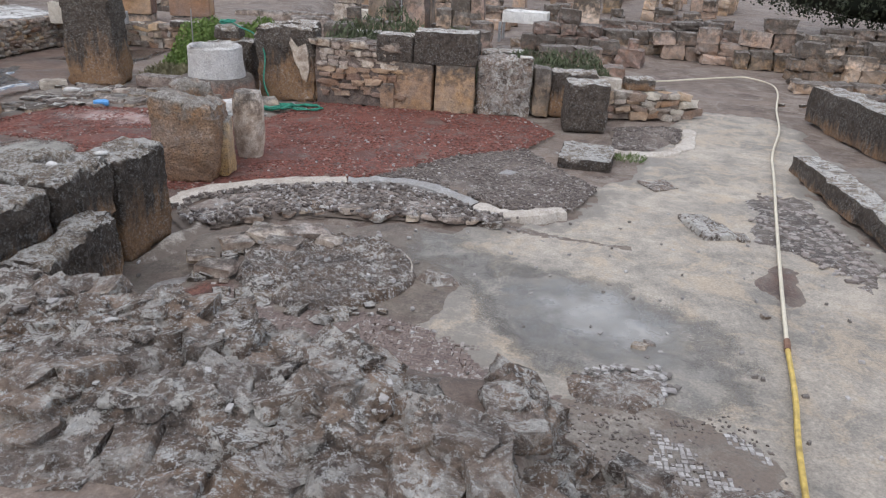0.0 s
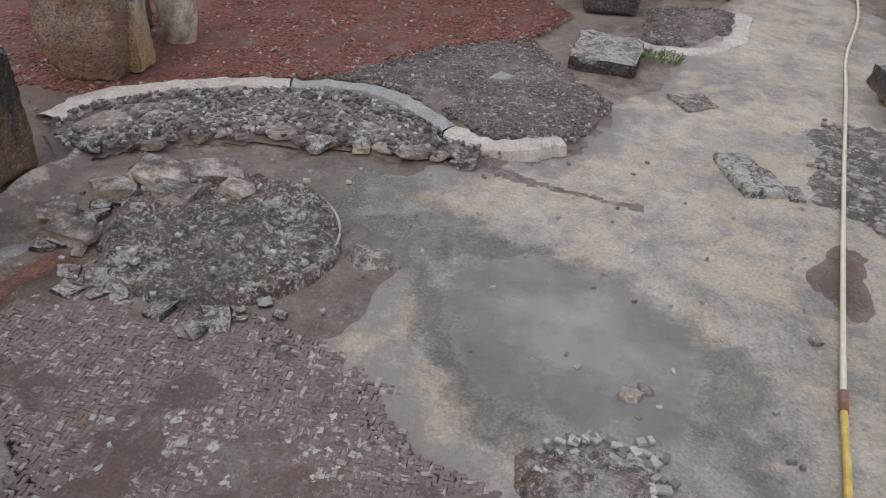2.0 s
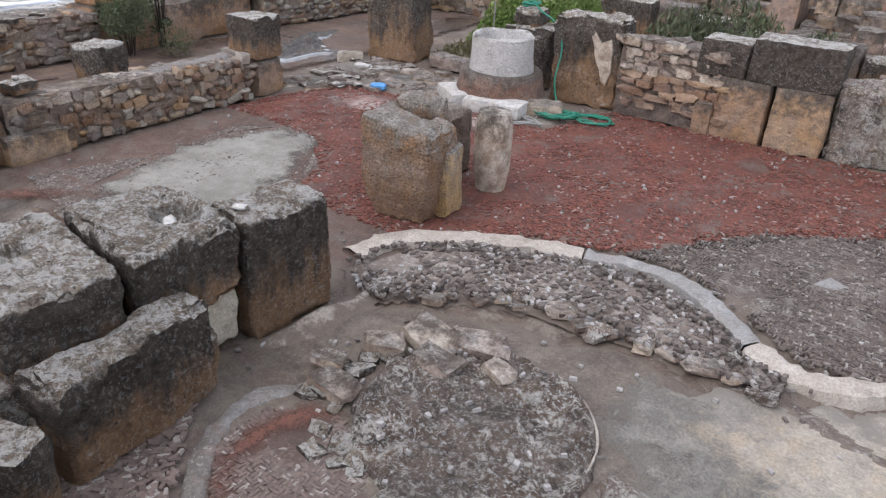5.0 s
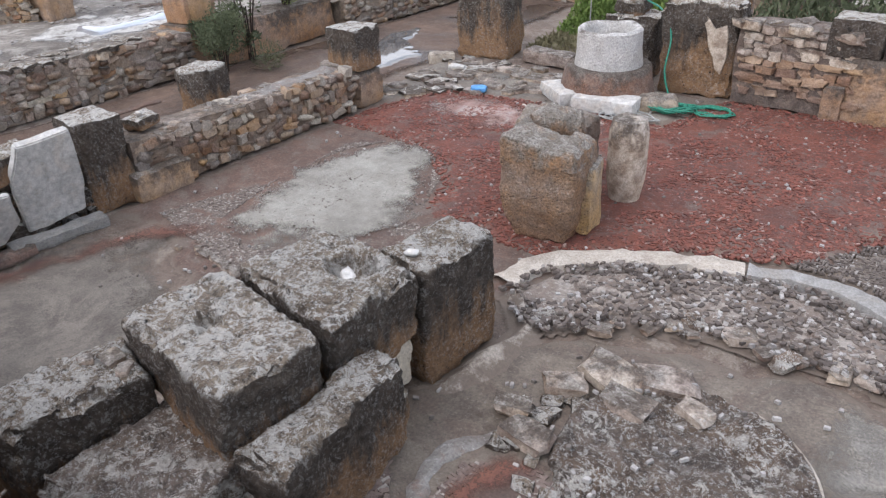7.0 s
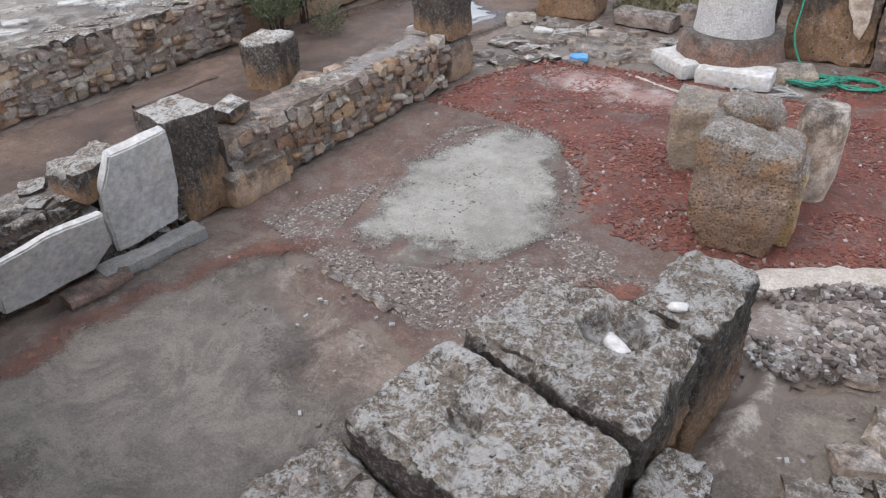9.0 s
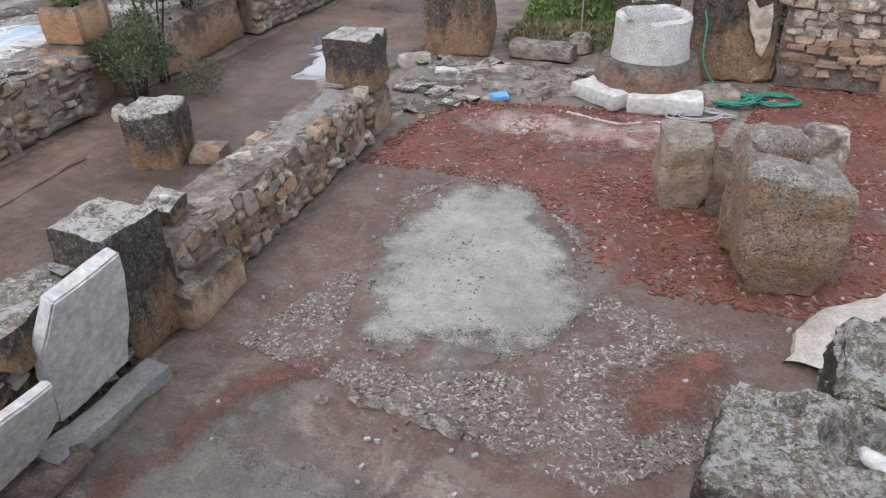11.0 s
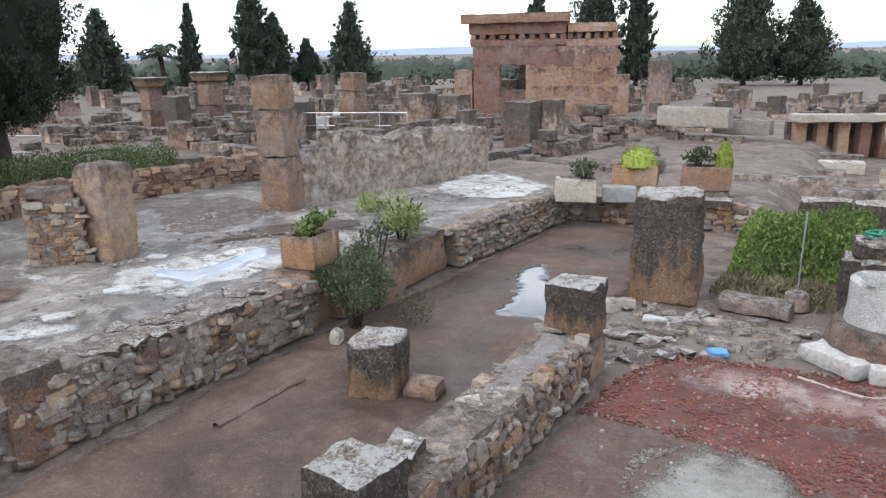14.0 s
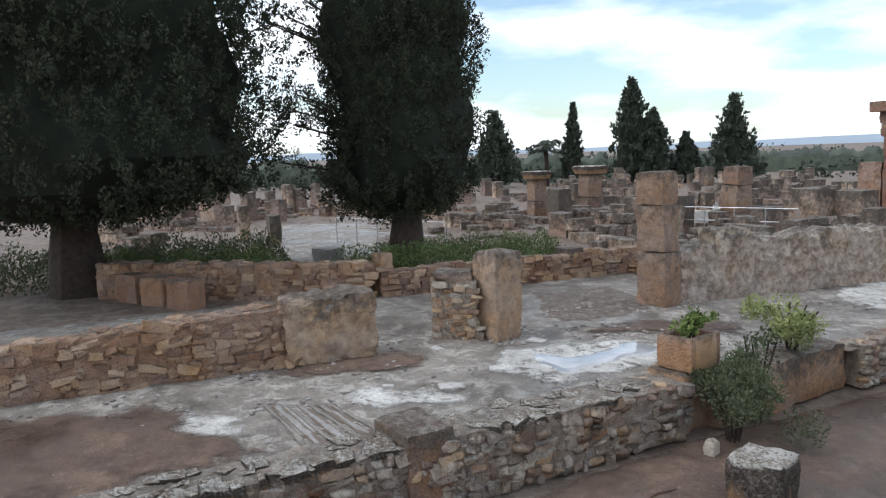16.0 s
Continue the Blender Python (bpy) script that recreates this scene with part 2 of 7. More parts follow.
def ground_mat(name, c1, c2, c3=None, grain=55.0, wet=0.4, speck=0.0, bump=0.5, speck_col=(0.4, 0.38, 0.35), rim=((0.10, 0.078, 0.062), (0.225, 0.18, 0.145)), c3_scale=2.3, soft=False):
    """Bare floor: two tones in blotches, fine grit, damp darker areas with more gloss."""
    k = Nodes(name)
    big, mid, fine = k.noise(1.3, 6, 0.65, warp=0.6), k.noise(6.5, 8, 0.75), k.noise(grain, 4, 0.75)
    col = k.mix(k.ramp(k.math("ADD", k.math("MULTIPLY", big, 0.55), k.math("MULTIPLY", mid, 0.45)), 0.41, 0.59), c1, c2)
    if c3:
        col = k.mix(k.ramp(k.noise(c3_scale, 8, 0.75, warp=0.8), 0.50, 0.60), col, c3)
    damp = k.ramp(k.noise(0.55, 5, 0.6), 0.42, 0.60)
    col = k.value(col, k.math("ADD", k.ramp(fine, 0.28, 0.72, 0.66, 1.28), k.ramp(damp, 0, 1, 0.0, -0.30 * wet)))
    if speck:
        col = k.mix(k.math("MULTIPLY", k.math("MULTIPLY", k.ramp(k.noise(24.0, 6, 0.88), 0.56, 0.62), k.ramp(k.noise(3.0, 5, 0.7), 0.42, 0.58, 0.15, 1.0)), speck), col, speck_col)
    wear = k.n.new("ShaderNodeAttribute")
    wear.attribute_name = "wear"
    edge = k.math("ADD", wear.outputs["Fac"], k.math("MULTIPLY", k.math("SUBTRACT", k.noise(6.0, 9, 0.8), 0.5), 2.6))
    if soft:
        edge = k.math("ADD", wear.outputs["Fac"], k.math("ADD", k.math("MULTIPLY", k.math("SUBTRACT", k.noise(5.0, 9, 0.8), 0.5), 1.5), k.math("MULTIPLY", k.math("SUBTRACT", k.noise(60.0, 3, 0.8), 0.5), 0.8)))
        k.put(k.b.inputs["Alpha"], k.ramp(k.math("MULTIPLY", edge, k.ramp(wear.outputs["Fac"], 0.0, 0.12)), 0.12, 0.75))
    else:
        col = k.mix(k.ramp(edge, 0.28, 0.62), k.mix(fine, rim[0], rim[1]), col)
    h = k.math("ADD", k.math("MULTIPLY", fine, 0.5), mid)
    return k.done(col, k.ramp(damp, 0, 1, 0.88, 0.88 - 0.42 * wet), h, bump, 0.02)


M_SOIL = ground_mat("grey_brown_earth", (0.215, 0.165, 0.13), (0.105, 0.075, 0.06), (0.24, 0.20, 0.165), speck=0.45)
M_BEIGE = ground_mat("beige_concrete_floor", (0.44, 0.385, 0.315), (0.23, 0.21, 0.18), (0.42, 0.345, 0.26), wet=0.6, speck=0.4, speck_col=(0.15, 0.125, 0.105), rim=((0.17, 0.15, 0.125), (0.27, 0.245, 0.21)))
M_GREYFLOOR = ground_mat("grey_mortar_floor", (0.285, 0.255, 0.215), (0.125, 0.105, 0.088), (0.20, 0.165, 0.135), wet=0.6, speck=0.5, speck_col=(0.09, 0.075, 0.062), c3_scale=3.2)
M_BASIN = ground_mat("brown_silt_floor", (0.215, 0.18, 0.145), (0.105, 0.083, 0.067), (0.15, 0.115, 0.092), wet=0.5, speck=0.5, speck_col=(0.30, 0.27, 0.235), c3_scale=2.6)
M_WETGREY = ground_mat("damp_dark_grey_floor", (0.175, 0.155, 0.132), (0.105, 0.09, 0.077), (0.20, 0.175, 0.148), grain=75, wet=0.5, speck=0.6, speck_col=(0.065, 0.055, 0.047), c3_scale=1.6, soft=True)
M_SAND = ground_mat("pale_sand_patch", (0.345, 0.33, 0.29), (0.22, 0.205, 0.178), grain=80, wet=0.2, speck=0.6, speck_col=(0.17, 0.155, 0.135), rim=((0.11, 0.082, 0.068), (0.215, 0.165, 0.14)), soft=True)
M_REDSOIL = ground_mat("red_earth_floor", (0.185, 0.064, 0.042), (0.096, 0.041, 0.032), (0.145, 0.10, 0.082), wet=0.6, speck=0.35)
M_REDDIRT = ground_mat("rust_earth", (0.17, 0.108, 0.083), (0.095, 0.064, 0.052), (0.155, 0.122, 0.102), wet=0.6, speck=0.3)
M_BRICKBED = ground_mat("worn_brick_bedding", (0.150, 0.101, 0.083), (0.098, 0.069, 0.057), (0.165, 0.142, 0.124), wet=0.5, speck=0.6, speck_col=(0.32, 0.29, 0.26), c3_scale=3.0)
M_RUSTY = ground_mat("strong_rust_earth", (0.215, 0.092, 0.062), (0.14, 0.066, 0.05), wet=0.5, soft=True)
M_PINKDUST = ground_mat("pale_red_dust", (0.36, 0.255, 0.225), (0.22, 0.115, 0.095), (0.37, 0.33, 0.30), wet=0.3, speck=0.4, rim=((0.11, 0.05, 0.042), (0.19, 0.09, 0.07)), soft=True)
M_DAMP = ground_mat("damp_grey_concrete", (0.27, 0.25, 0.22), (0.185, 0.17, 0.15), (0.31, 0.28, 0.235), wet=0.9, speck=0.3, speck_col=(0.13, 0.11, 0.095), rim=((0.24, 0.215, 0.18), (0.40, 0.355, 0.295)), soft=True)
M_PATH = ground_mat("wet_brown_path", (0.18, 0.121, 0.089), (0.085, 0.056, 0.042), (0.118, 0.081, 0.062), wet=1.5, speck=0.25, c3_scale=1.2, soft=True)
M_GRAVELBED = ground_mat("dark_gravel_bed", (0.165, 0.13, 0.108), (0.085, 0.062, 0.05), (0.23, 0.205, 0.175), speck=0.9, c3_scale=5.0)
M_CRUST = ground_mat("lichen_concrete_crust", (0.145, 0.118, 0.098), (0.06, 0.048, 0.041), (0.33, 0.30, 0.268), speck=1.0, grain=30, bump=1.0, speck_col=(0.52, 0.50, 0.47), c3_scale=8.0)
M_PAVE = ground_mat("wet_grey_mosaic_paving", (0.28, 0.25, 0.217), (0.155, 0.135, 0.118), (0.42, 0.39, 0.345), wet=1.2, speck=0.9, speck_col=(0.50, 0.485, 0.46), c3_scale=3.0)
M_WHITEMOS = ground_mat("white_mosaic_paving", (0.66, 0.65, 0.62), (0.42, 0.40, 0.365), (0.17, 0.15, 0.13), wet=0.5, grain=30, c3_scale=3.6, soft=True)
M_PLASTER = ground_mat("white_lime_plaster", (0.54, 0.49, 0.425), (0.30, 0.255, 0.21), (0.42, 0.37, 0.31), wet=0.1, speck=0.5, speck_col=(0.15, 0.125, 0.105), c3_scale=6.0)
M_CEMENT = ground_mat("grey_cement", (0.36, 0.35, 0.335), (0.22, 0.21, 0.195), (0.28, 0.26, 0.235), wet=0.1, speck=0.4, speck_col=(0.13, 0.115, 0.10), c3_scale=6.0)


def chip_mat(name, a, b, c, share):
    """Chips and tesserae, each with its own tone."""
    k = Nodes(name)
    r = k.geo.outputs["Random Per Island"]
    col = k.mix(k.ramp(r, 0, 1), a, b)
    col = k.mix(k.ramp(k.math("FRACT", k.math("MULTIPLY", r, 37.0)), share, share + 0.02), c, col)
    col = k.value(col, k.ramp(k.noise(60, 3), 0.3, 0.7, 0.8, 1.15))
    return k.done(col, 0.75, k.noise(120, 2), 0.2, 0.004)


M_REDCHIP = chip_mat("red_tile_chips", (0.235, 0.083, 0.058), (0.092, 0.039, 0.031), (0.30, 0.22, 0.19), 0.035)
M_GREYCHIP = chip_mat("grey_tesserae", (0.175, 0.145, 0.125), (0.075, 0.06, 0.052), (0.30, 0.275, 0.25), 0.08)
M_MIXCHIP = chip_mat("worn_brick_tesserae", (0.195, 0.148, 0.125), (0.115, 0.085, 0.074), (0.30, 0.27, 0.24), 0.09)
M_SANDCHIP = chip_mat("grey_brown_tesserae", (0.20, 0.165, 0.14), (0.095, 0.075, 0.064), (0.33, 0.30, 0.265), 0.12)
M_WHITECHIP = chip_mat("white_stone_chips", (0.42, 0.40, 0.375), (0.25, 0.23, 0.215), (0.16, 0.14, 0.125), 0.3)
M_DULLCHIP = chip_mat("faded_pale_tesserae", (0.34, 0.305, 0.275), (0.19, 0.155, 0.135), (0.14, 0.115, 0.10), 0.3)
M_BANK = ground_mat("brown_gravel_bank", (0.225, 0.18, 0.15), (0.11, 0.083, 0.067), (0.32, 0.285, 0.25), grain=38, wet=0.3, speck=0.8, speck_col=(0.50, 0.475, 0.44), c3_scale=4.0)
M_MORTAREDGE = ground_mat("grey_mortar_edge", (0.27, 0.255, 0.235), (0.15, 0.13, 0.115), (0.22, 0.17, 0.145), wet=0.1, speck=0.9, c3_scale=5.0, speck_col=(0.46, 0.45, 0.43))


def plain_mat(name, col, rough, noise_scale=20.0, vary=0.2, metal=0.0):
    k = Nodes(name)
    c = k.value(col, k.ramp(k.noise(noise_scale, 4), 0.3, 0.7, 1 - vary, 1 + vary))
    return k.done(c, rough, k.noise(noise_scale * 2, 3), 0.1, 0.01, metal)


def leaf_mat(name, a, b):
    k = Nodes(name)
    col = k.mix(k.geo.outputs["Random Per Island"], a, b)
    col = k.value(col, k.ramp(k.noise(0.9, 3), 0.3, 0.7, 0.7, 1.3))
    return k.done(col, 0.75)


M_MARBLE = ground_mat("white_marble", (0.60, 0.585, 0.555), (0.43, 0.415, 0.39), (0.50, 0.46, 0.41), grain=18, wet=0.1, speck=0.12, speck_col=(0.24, 0.215, 0.185), c3_scale=4.0)
M_HOSEW = plain_mat("white_plastic_hose", (0.56, 0.50, 0.38), 0.4, 9, 0.12)
M_HOSEY = plain_mat("yellow_hose", (0.48, 0.34, 0.085), 0.45, 14, 0.35)
M_GREENROPE = plain_mat("green_nylon_rope", (0.03, 0.21, 0.14), 0.6, 60, 0.5)
M_GREYROPE = plain_mat("grey_rope", (0.33, 0.33, 0.31), 0.8, 60, 0.3)
M_BAG = plain_mat("blue_plastic_bag", (0.10, 0.30, 0.58), 0.35, 20, 0.35)
M_STEEL = plain_mat("galvanised_steel", (0.45, 0.46, 0.47), 0.4, 20, 0.2, 0.8)
M_RUST = plain_mat("rusty_post", (0.19, 0.105, 0.07), 0.8, 15, 0.3)
M_BARK = plain_mat("cypress_bark", (0.045, 0.031, 0.025), 0.9, 9, 0.4)
M_CYP = leaf_mat("cypress_foliage", (0.025, 0.030, 0.017), (0.045, 0.052, 0.029))
# shade deep inside the crowns, painted as a darker foliage colour
M_CYPSHADE = plain_mat("foliage_inner_shade", (0.014, 0.018, 0.011), 0.95, 3.0, 0.4)
# distant foliage, lightened in its base colour to give the haze
M_CYPHAZE = leaf_mat("far_foliage_with_haze", (0.038, 0.050, 0.036), (0.064, 0.080, 0.054))
M_BUSH = leaf_mat("grey_green_bush", (0.060, 0.075, 0.038), (0.10, 0.115, 0.06))
M_LEAF = leaf_mat("fresh_green_leaves", (0.11, 0.17, 0.04), (0.19, 0.25, 0.075))
M_SHRUB = leaf_mat("light_shrub_leaves", (0.17, 0.21, 0.07), (0.30, 0.32, 0.13))
M_REED = leaf_mat("bright_green_weeds", (0.10, 0.165, 0.035), (0.17, 0.235, 0.06))
M_CACTUS = leaf_mat("yellow_green_cactus", (0.22, 0.28, 0.045), (0.32, 0.36, 0.07))
M_GRASS = leaf_mat("short_grass", (0.06, 0.10, 0.025), (0.12, 0.15, 0.05))
M_DRYW = leaf_mat("dry_weeds", (0.15, 0.14, 0.075), (0.22, 0.19, 0.11))

kw = Nodes("still_rain_water")
kw.b.inputs["IOR"].default_value = 1.5
M_PUDDLE = kw.done(kw.mix(kw.ramp(kw.noise(1.5), 0.3, 0.7), (0.10, 0.10, 0.10), (0.14, 0.135, 0.13)), 0.03, kw.noise(5.0, 2), 0.02, 0.01)
kw.b.inputs["Specular IOR Level"].default_value = 1.0
ks = Nodes("thin_film_water")
M_FILM = ks.done(ks.mix(ks.ramp(ks.noise(2.2), 0.35, 0.65), (0.235, 0.22, 0.195), (0.18, 0.17, 0.152)), ks.ramp(ks.noise(3.5, 5, 0.7), 0.38, 0.62, 0.10, 0.62), ks.noise(18.0, 2), 0.03, 0.01)
ks.b.inputs["Specular IOR Level"].default_value = 0.8
shore = ks.n.new("ShaderNodeAttribute")
shore.attribute_name = "wear"
ks.put(ks.b.inputs["Alpha"], ks.ramp(ks.math("ADD", shore.outputs["Fac"], ks.math("MULTIPLY", ks.math("SUBTRACT", ks.noise(4.0, 6, 0.7), 0.5), 0.9)), 0.05, 0.8))
# shallow water over pale mosaic, base colour also lightened bluish as sky reflection
kp = Nodes("sky_tinted_water_on_mosaic")
M_SHALLOWSKY = kp.done(kp.mix(kp.ramp(kp.noise(2.5, 5), 0.35, 0.65), (0.40, 0.42, 0.45), (0.28, 0.29, 0.30)), 0.04, kp.noise(5.0, 2), 0.02, 0.01)
kp.b.inputs["Specular IOR Level"].default_value = 1.0


# ---- mesh helpers ----
def finish(bm, name, smooth=True):
    me = bpy.data.meshes.new(name)
    bm.normal_update()
    bm.to_mesh(me)
    bm.free()
    me.attributes.new("wear", "FLOAT", "POINT").data.foreach_set("value", [1.0] * len(me.vertices))
    if smooth:
        me.polygons.foreach_set("use_smooth", [True] * len(me.polygons))
        me.set_sharp_from_angle(angle=radians(38))
    return me


def ob_of(name, me, mat, parent=None, m=None, label=""):
    o = new(name, me)
    if mat and not me.materials:
        me.materials.append(mat)
    if parent:
        o.parent = parent
    if m is not None:
        o.matrix_basis = m
    if label:
        o["label"] = label
    return o


def part(name, bm, mat, parent, label="", m=None, smooth=True):
    return ob_of(name, finish(bm, name, smooth), mat, parent, m, label)


def base_empty(name, x, y, z, turn=0.0):
    e = new(name)
    e.matrix_basis = pose(x, y, z, 0, 0, turn)
    return e


def rough_box(w, d, h, seed=0, amp=0.03, cell=0.09, round_=0.03, taper=0.0, lean=(0, 0), most=24):
    """A stone block standing on z=0, worn and uneven."""
    bm = bmesh.new()
    n = [max(2, min(most, int(s / cell))) for s in (w, d, h)]
    g = bmesh.ops.create_cube(bm, size=1.0)
    for ax in range(3):
        es = [e for e in bm.edges if abs((e.verts[0].co - e.verts[1].co)[ax]) > 0.3 and
              all(abs((e.verts[0].co - e.verts[1].co)[b]) < 1e-4 for b in range(3) if b != ax)]
        bmesh.ops.subdivide_edges(bm, edges=es, cuts=n[ax] - 1, use_grid_fill=True)
    half = Vector((w / 2, d / 2, h / 2))
    off = Vector((seed * 7.31, seed * 3.77, seed * 1.93))
    for v in bm.verts:
        p = Vector((v.co.x * w, v.co.y * d, v.co.z * h))
        q = Vector([max(-half[i] + round_, min(half[i] - round_, p[i])) for i in range(3)])
        dv = p - q
        if dv.length > 1e-6:
            p = q + dv.normalized() * min(dv.length, round_ * 1.05)
        s = 1 - taper * (p.z / h + 0.5)
        p.x, p.y = p.x * s, p.y * s
        nz = noise.noise_vector((p + off) * 2.4) * amp * 0.8 + noise.noise_vector((p + off) * 8.0) * amp * 0.6 + noise.noise_vector((p + off) * 21.0) * amp * 0.3
        edge = sum(1 for i in range(3) if abs(dv[i]) > 1e-5)
        if edge >= 2 and noise.noise((p + off) * 3.1) > 0.12:
            nz -= Vector([math.copysign(amp * 0.5, p[i]) if abs(dv[i]) > 1e-5 else 0 for i in range(3)])
        p += nz
        p.z += h / 2
        p.x += lean[0] * p.z
        p.y += lean[1] * p.z
        v.co = p
    return bm


def block(name, x, y, z, w, d, h, mat, label, turn=0.0, seed=None, amp=0.025, category="stone block", group="", cell=0.06, taper=0.0, lean=(0, 0), kind=""):
    seed = seed if seed is not None else (x * 3.1 + y * 1.7)
    o = ob_of(name, finish(rough_box(w, d, h, seed, amp, cell, min(0.03, 0.14 * min(w, d, h)), taper, lean), name), mat, None, pose(x, y, z - 0.02, 0, 0, turn))
    return tagged(o, label, category, group, kind)


def rock_mesh(name, seed, box=0.5):
    bm = bmesh.new()
    bmesh.ops.create_cube(bm, size=1.0)
    bmesh.ops.subdivide_edges(bm, edges=bm.edges[:], cuts=1, use_grid_fill=True)
    off = Vector((seed * 5.1, seed * 2.3, seed * 9.7))
    for v in bm.verts:
        s = v.co.normalized() * 0.56
        v.co = v.co * box + s * (1 - box) + noise.noise_vector(v.co * 1.6 + off) * 0.22 + noise.noise_vector(v.co * 4.0 + off) * 0.07
    return finish(bm, name)


def rocks_for(mat, tag, box=0.5):
    out = []
    for i in range(9):
        me = rock_mesh(tag, i + len(tag), box)
        me.materials.append(mat)
        out.append(me)
    return out


R_WALL = rocks_for(M_RUBBLE, "stone", 0.72)
R_ROUND = [me_.copy() for me_ in rocks_for(M_RUBBLE, "round_stone", 0.42)]
for me_ in R_ROUND:
    me_.attributes.remove(me_.attributes["sharp_edge"]) if "sharp_edge" in me_.attributes else None
    me_.polygons.foreach_set("use_smooth", [True] * len(me_.polygons))
R_GREY = rocks_for(M_RUBGREY, "grey_stone", 0.65)
R_PALE = rocks_for(M_MARBLE, "pale_stone", 0.45)
for me_ in R_PALE:
    me_.attributes.remove(me_.attributes["sharp_edge"]) if "sharp_edge" in me_.attributes else None
    me_.polygons.foreach_set("use_smooth", [True] * len(me_.polygons))
R_EARTHY = rocks_for(M_MORTAR, "earthy_stone", 0.6)
R_FLAT = rocks_for(M_PLASTERWALL, "flat_stone", 0.7)
M_TOPSTONE = block_mat("black_white_wall_top", 1.0, 0.50)
R_TOP = rocks_for(M_TOPSTONE, "top_stone", 0.6)
R_ORANGE = rocks_for(M_ORANGE, "orange_stone", 0.8)


def put_rock(meshes, rnd, parent, x, y, z, sx, sy, sz, turn=None, tilt=14, name="stone"):
    o = new(name, rnd.choice(meshes))
    if parent:
        o.parent = parent
    o.matrix_basis = pose(x, y, z, rnd.uniform(-tilt, tilt), rnd.uniform(-tilt, tilt), rnd.uniform(0, 360) if turn is None else turn) @ Matrix.Diagonal((sx, sy, sz, 1))
    return o


def joined_rocks(name, places, mat, seed, parent=None):
    """Many stones as one mesh: places are rows of x, y, z, sx, sy, sz."""
    rnd = random.Random(seed)
    forms = []
    for i in range(6):
        me = rock_mesh("form", seed + i * 3, 0.5)
        forms.append(([v.co.copy() for v in me.vertices], [tuple(p.vertices) for p in me.polygons]))
        bpy.data.meshes.remove(me)
    vs, fs = [], []
    for x, y, z, sx, sy, sz in places:
        m = pose(x, y, z, rnd.uniform(-15, 15), rnd.uniform(-15, 15), rnd.uniform(0, 360)) @ Matrix.Diagonal((sx, sy, sz, 1))
        co, po = rnd.choice(forms)
        k = len(vs)
        vs += [m @ c for c in co]
        fs += [tuple(k + i for i in p) for p in po]
    me = bpy.data.meshes.new(name)
    me.from_pydata(vs, [], fs)
    return ob_of(name, me, mat, parent)


def rubble_wall(name, p0, p1, thick, h, label, size=0.15, sides=(1, -1), top=True, seed=1, limit=290, h1=None, z0=0.0, meshes=None, core=None, squash=0.62, tops=None, split=None, foot=0.0, flush=0.0, tilt=16):
    """A wall of mortared rubble: a core with its own stones on the faces and along the top. sides: 1 is to the left of p0-p1."""
    rnd = random.Random(seed)
    meshes, core = meshes or R_WALL, core or M_MORTAR
    a, b = Vector((*p0, 0)), Vector((*p1, 0))
    d = b - a
    length, turn = d.length, math.degrees(math.atan2(d.y, d.x))
    h1 = h if h1 is None else h1
    bm = rough_box(length, thick - 0.035, 1.0, seed, 0.0, 0.16, 0.02)
    for v in bm.verts:
        u = v.co.x / length + 0.5
        v.co.z *= (h + (h1 - h) * u) - 0.03
        v.co += noise.noise_vector(Vector((v.co.x * 2.1 + seed, v.co.y * 2.1, v.co.z * 3))) * 0.035
    c = (a + b) / 2
    wall = tagged(ob_of(name, finish(bm, name), core, None, pose(c.x, c.y, z0, 0, 0, turn)), label, "wall", kind="structure")
    rows = []
    for side in sides:
        z = foot + size * squash * 0.45
        while True:
            u = -length / 2 + rnd.uniform(0, size * 0.4)
            while u < length / 2:
                hh = h + (h1 - h) * (u / length + 0.5)
                sx = size * rnd.choice((0.45, 0.7, 0.9, 1.1, 1.3, 1.8)) * rnd.uniform(0.85, 1.15)
                wave = 0.35 * size * squash * noise.noise(Vector((u * 2.2, z * 3, seed)))
                if z + size * squash * 0.3 < hh and rnd.random() > 0.07:
                    rows.append((u + sx / 2, side * (thick / 2 - 0.045 - flush + rnd.uniform(-0.035, 0.02)), z + wave + rnd.uniform(-0.02, 0.02), sx * 0.97, size * 1.0, size * squash * rnd.uniform(0.65, 1.4), rnd.uniform(-9, 9)))
                u += sx * 0.98
            z += size * squash * rnd.uniform(0.9, 1.08)
            if z > max(h, h1):
                break
    faces = len(rows)
    if top:
        for _ in range(int(length * thick / (size * size) * 0.75)):
            u = rnd.uniform(-length / 2, length / 2)
            hh = h + (h1 - h) * (u / length + 0.5)
            s = size * rnd.uniform(0.5, 1.35)
            rows.append((u, rnd.uniform(-0.5, 0.5) * (thick - 0.1), hh - 0.055, s * 1.15, s, s * 0.5, rnd.uniform(0, 360)))
    rows = rows[faces:] + rows[:faces]
    tops_count = len(rows) - faces
    for i, r in enumerate(rows[:limit]):
        put_rock(meshes if tops is None or r[2] < (split or min(h, h1) - 0.05) else tops, rnd, wall, *r[:6], turn=r[6] + rnd.choice((0, 180)), tilt=min(tilt, 7) if i < tops_count else tilt)
    if rows[limit:]:
        tagged(joined_rocks("stones", [r[:6] for r in rows[limit:]], meshes[0].materials[0], seed, wall), kind="stuff")
    return wall


def inside(px, py, poly):
    c, j = False, len(poly) - 1
    for i in range(len(poly)):
        xi, yi = poly[i]
        xj, yj = poly[j]
        if (yi > py) != (yj > py) and px < (xj - xi) * (py - yi) / (yj - yi) + xi:
            c = not c
        j = i
    return c


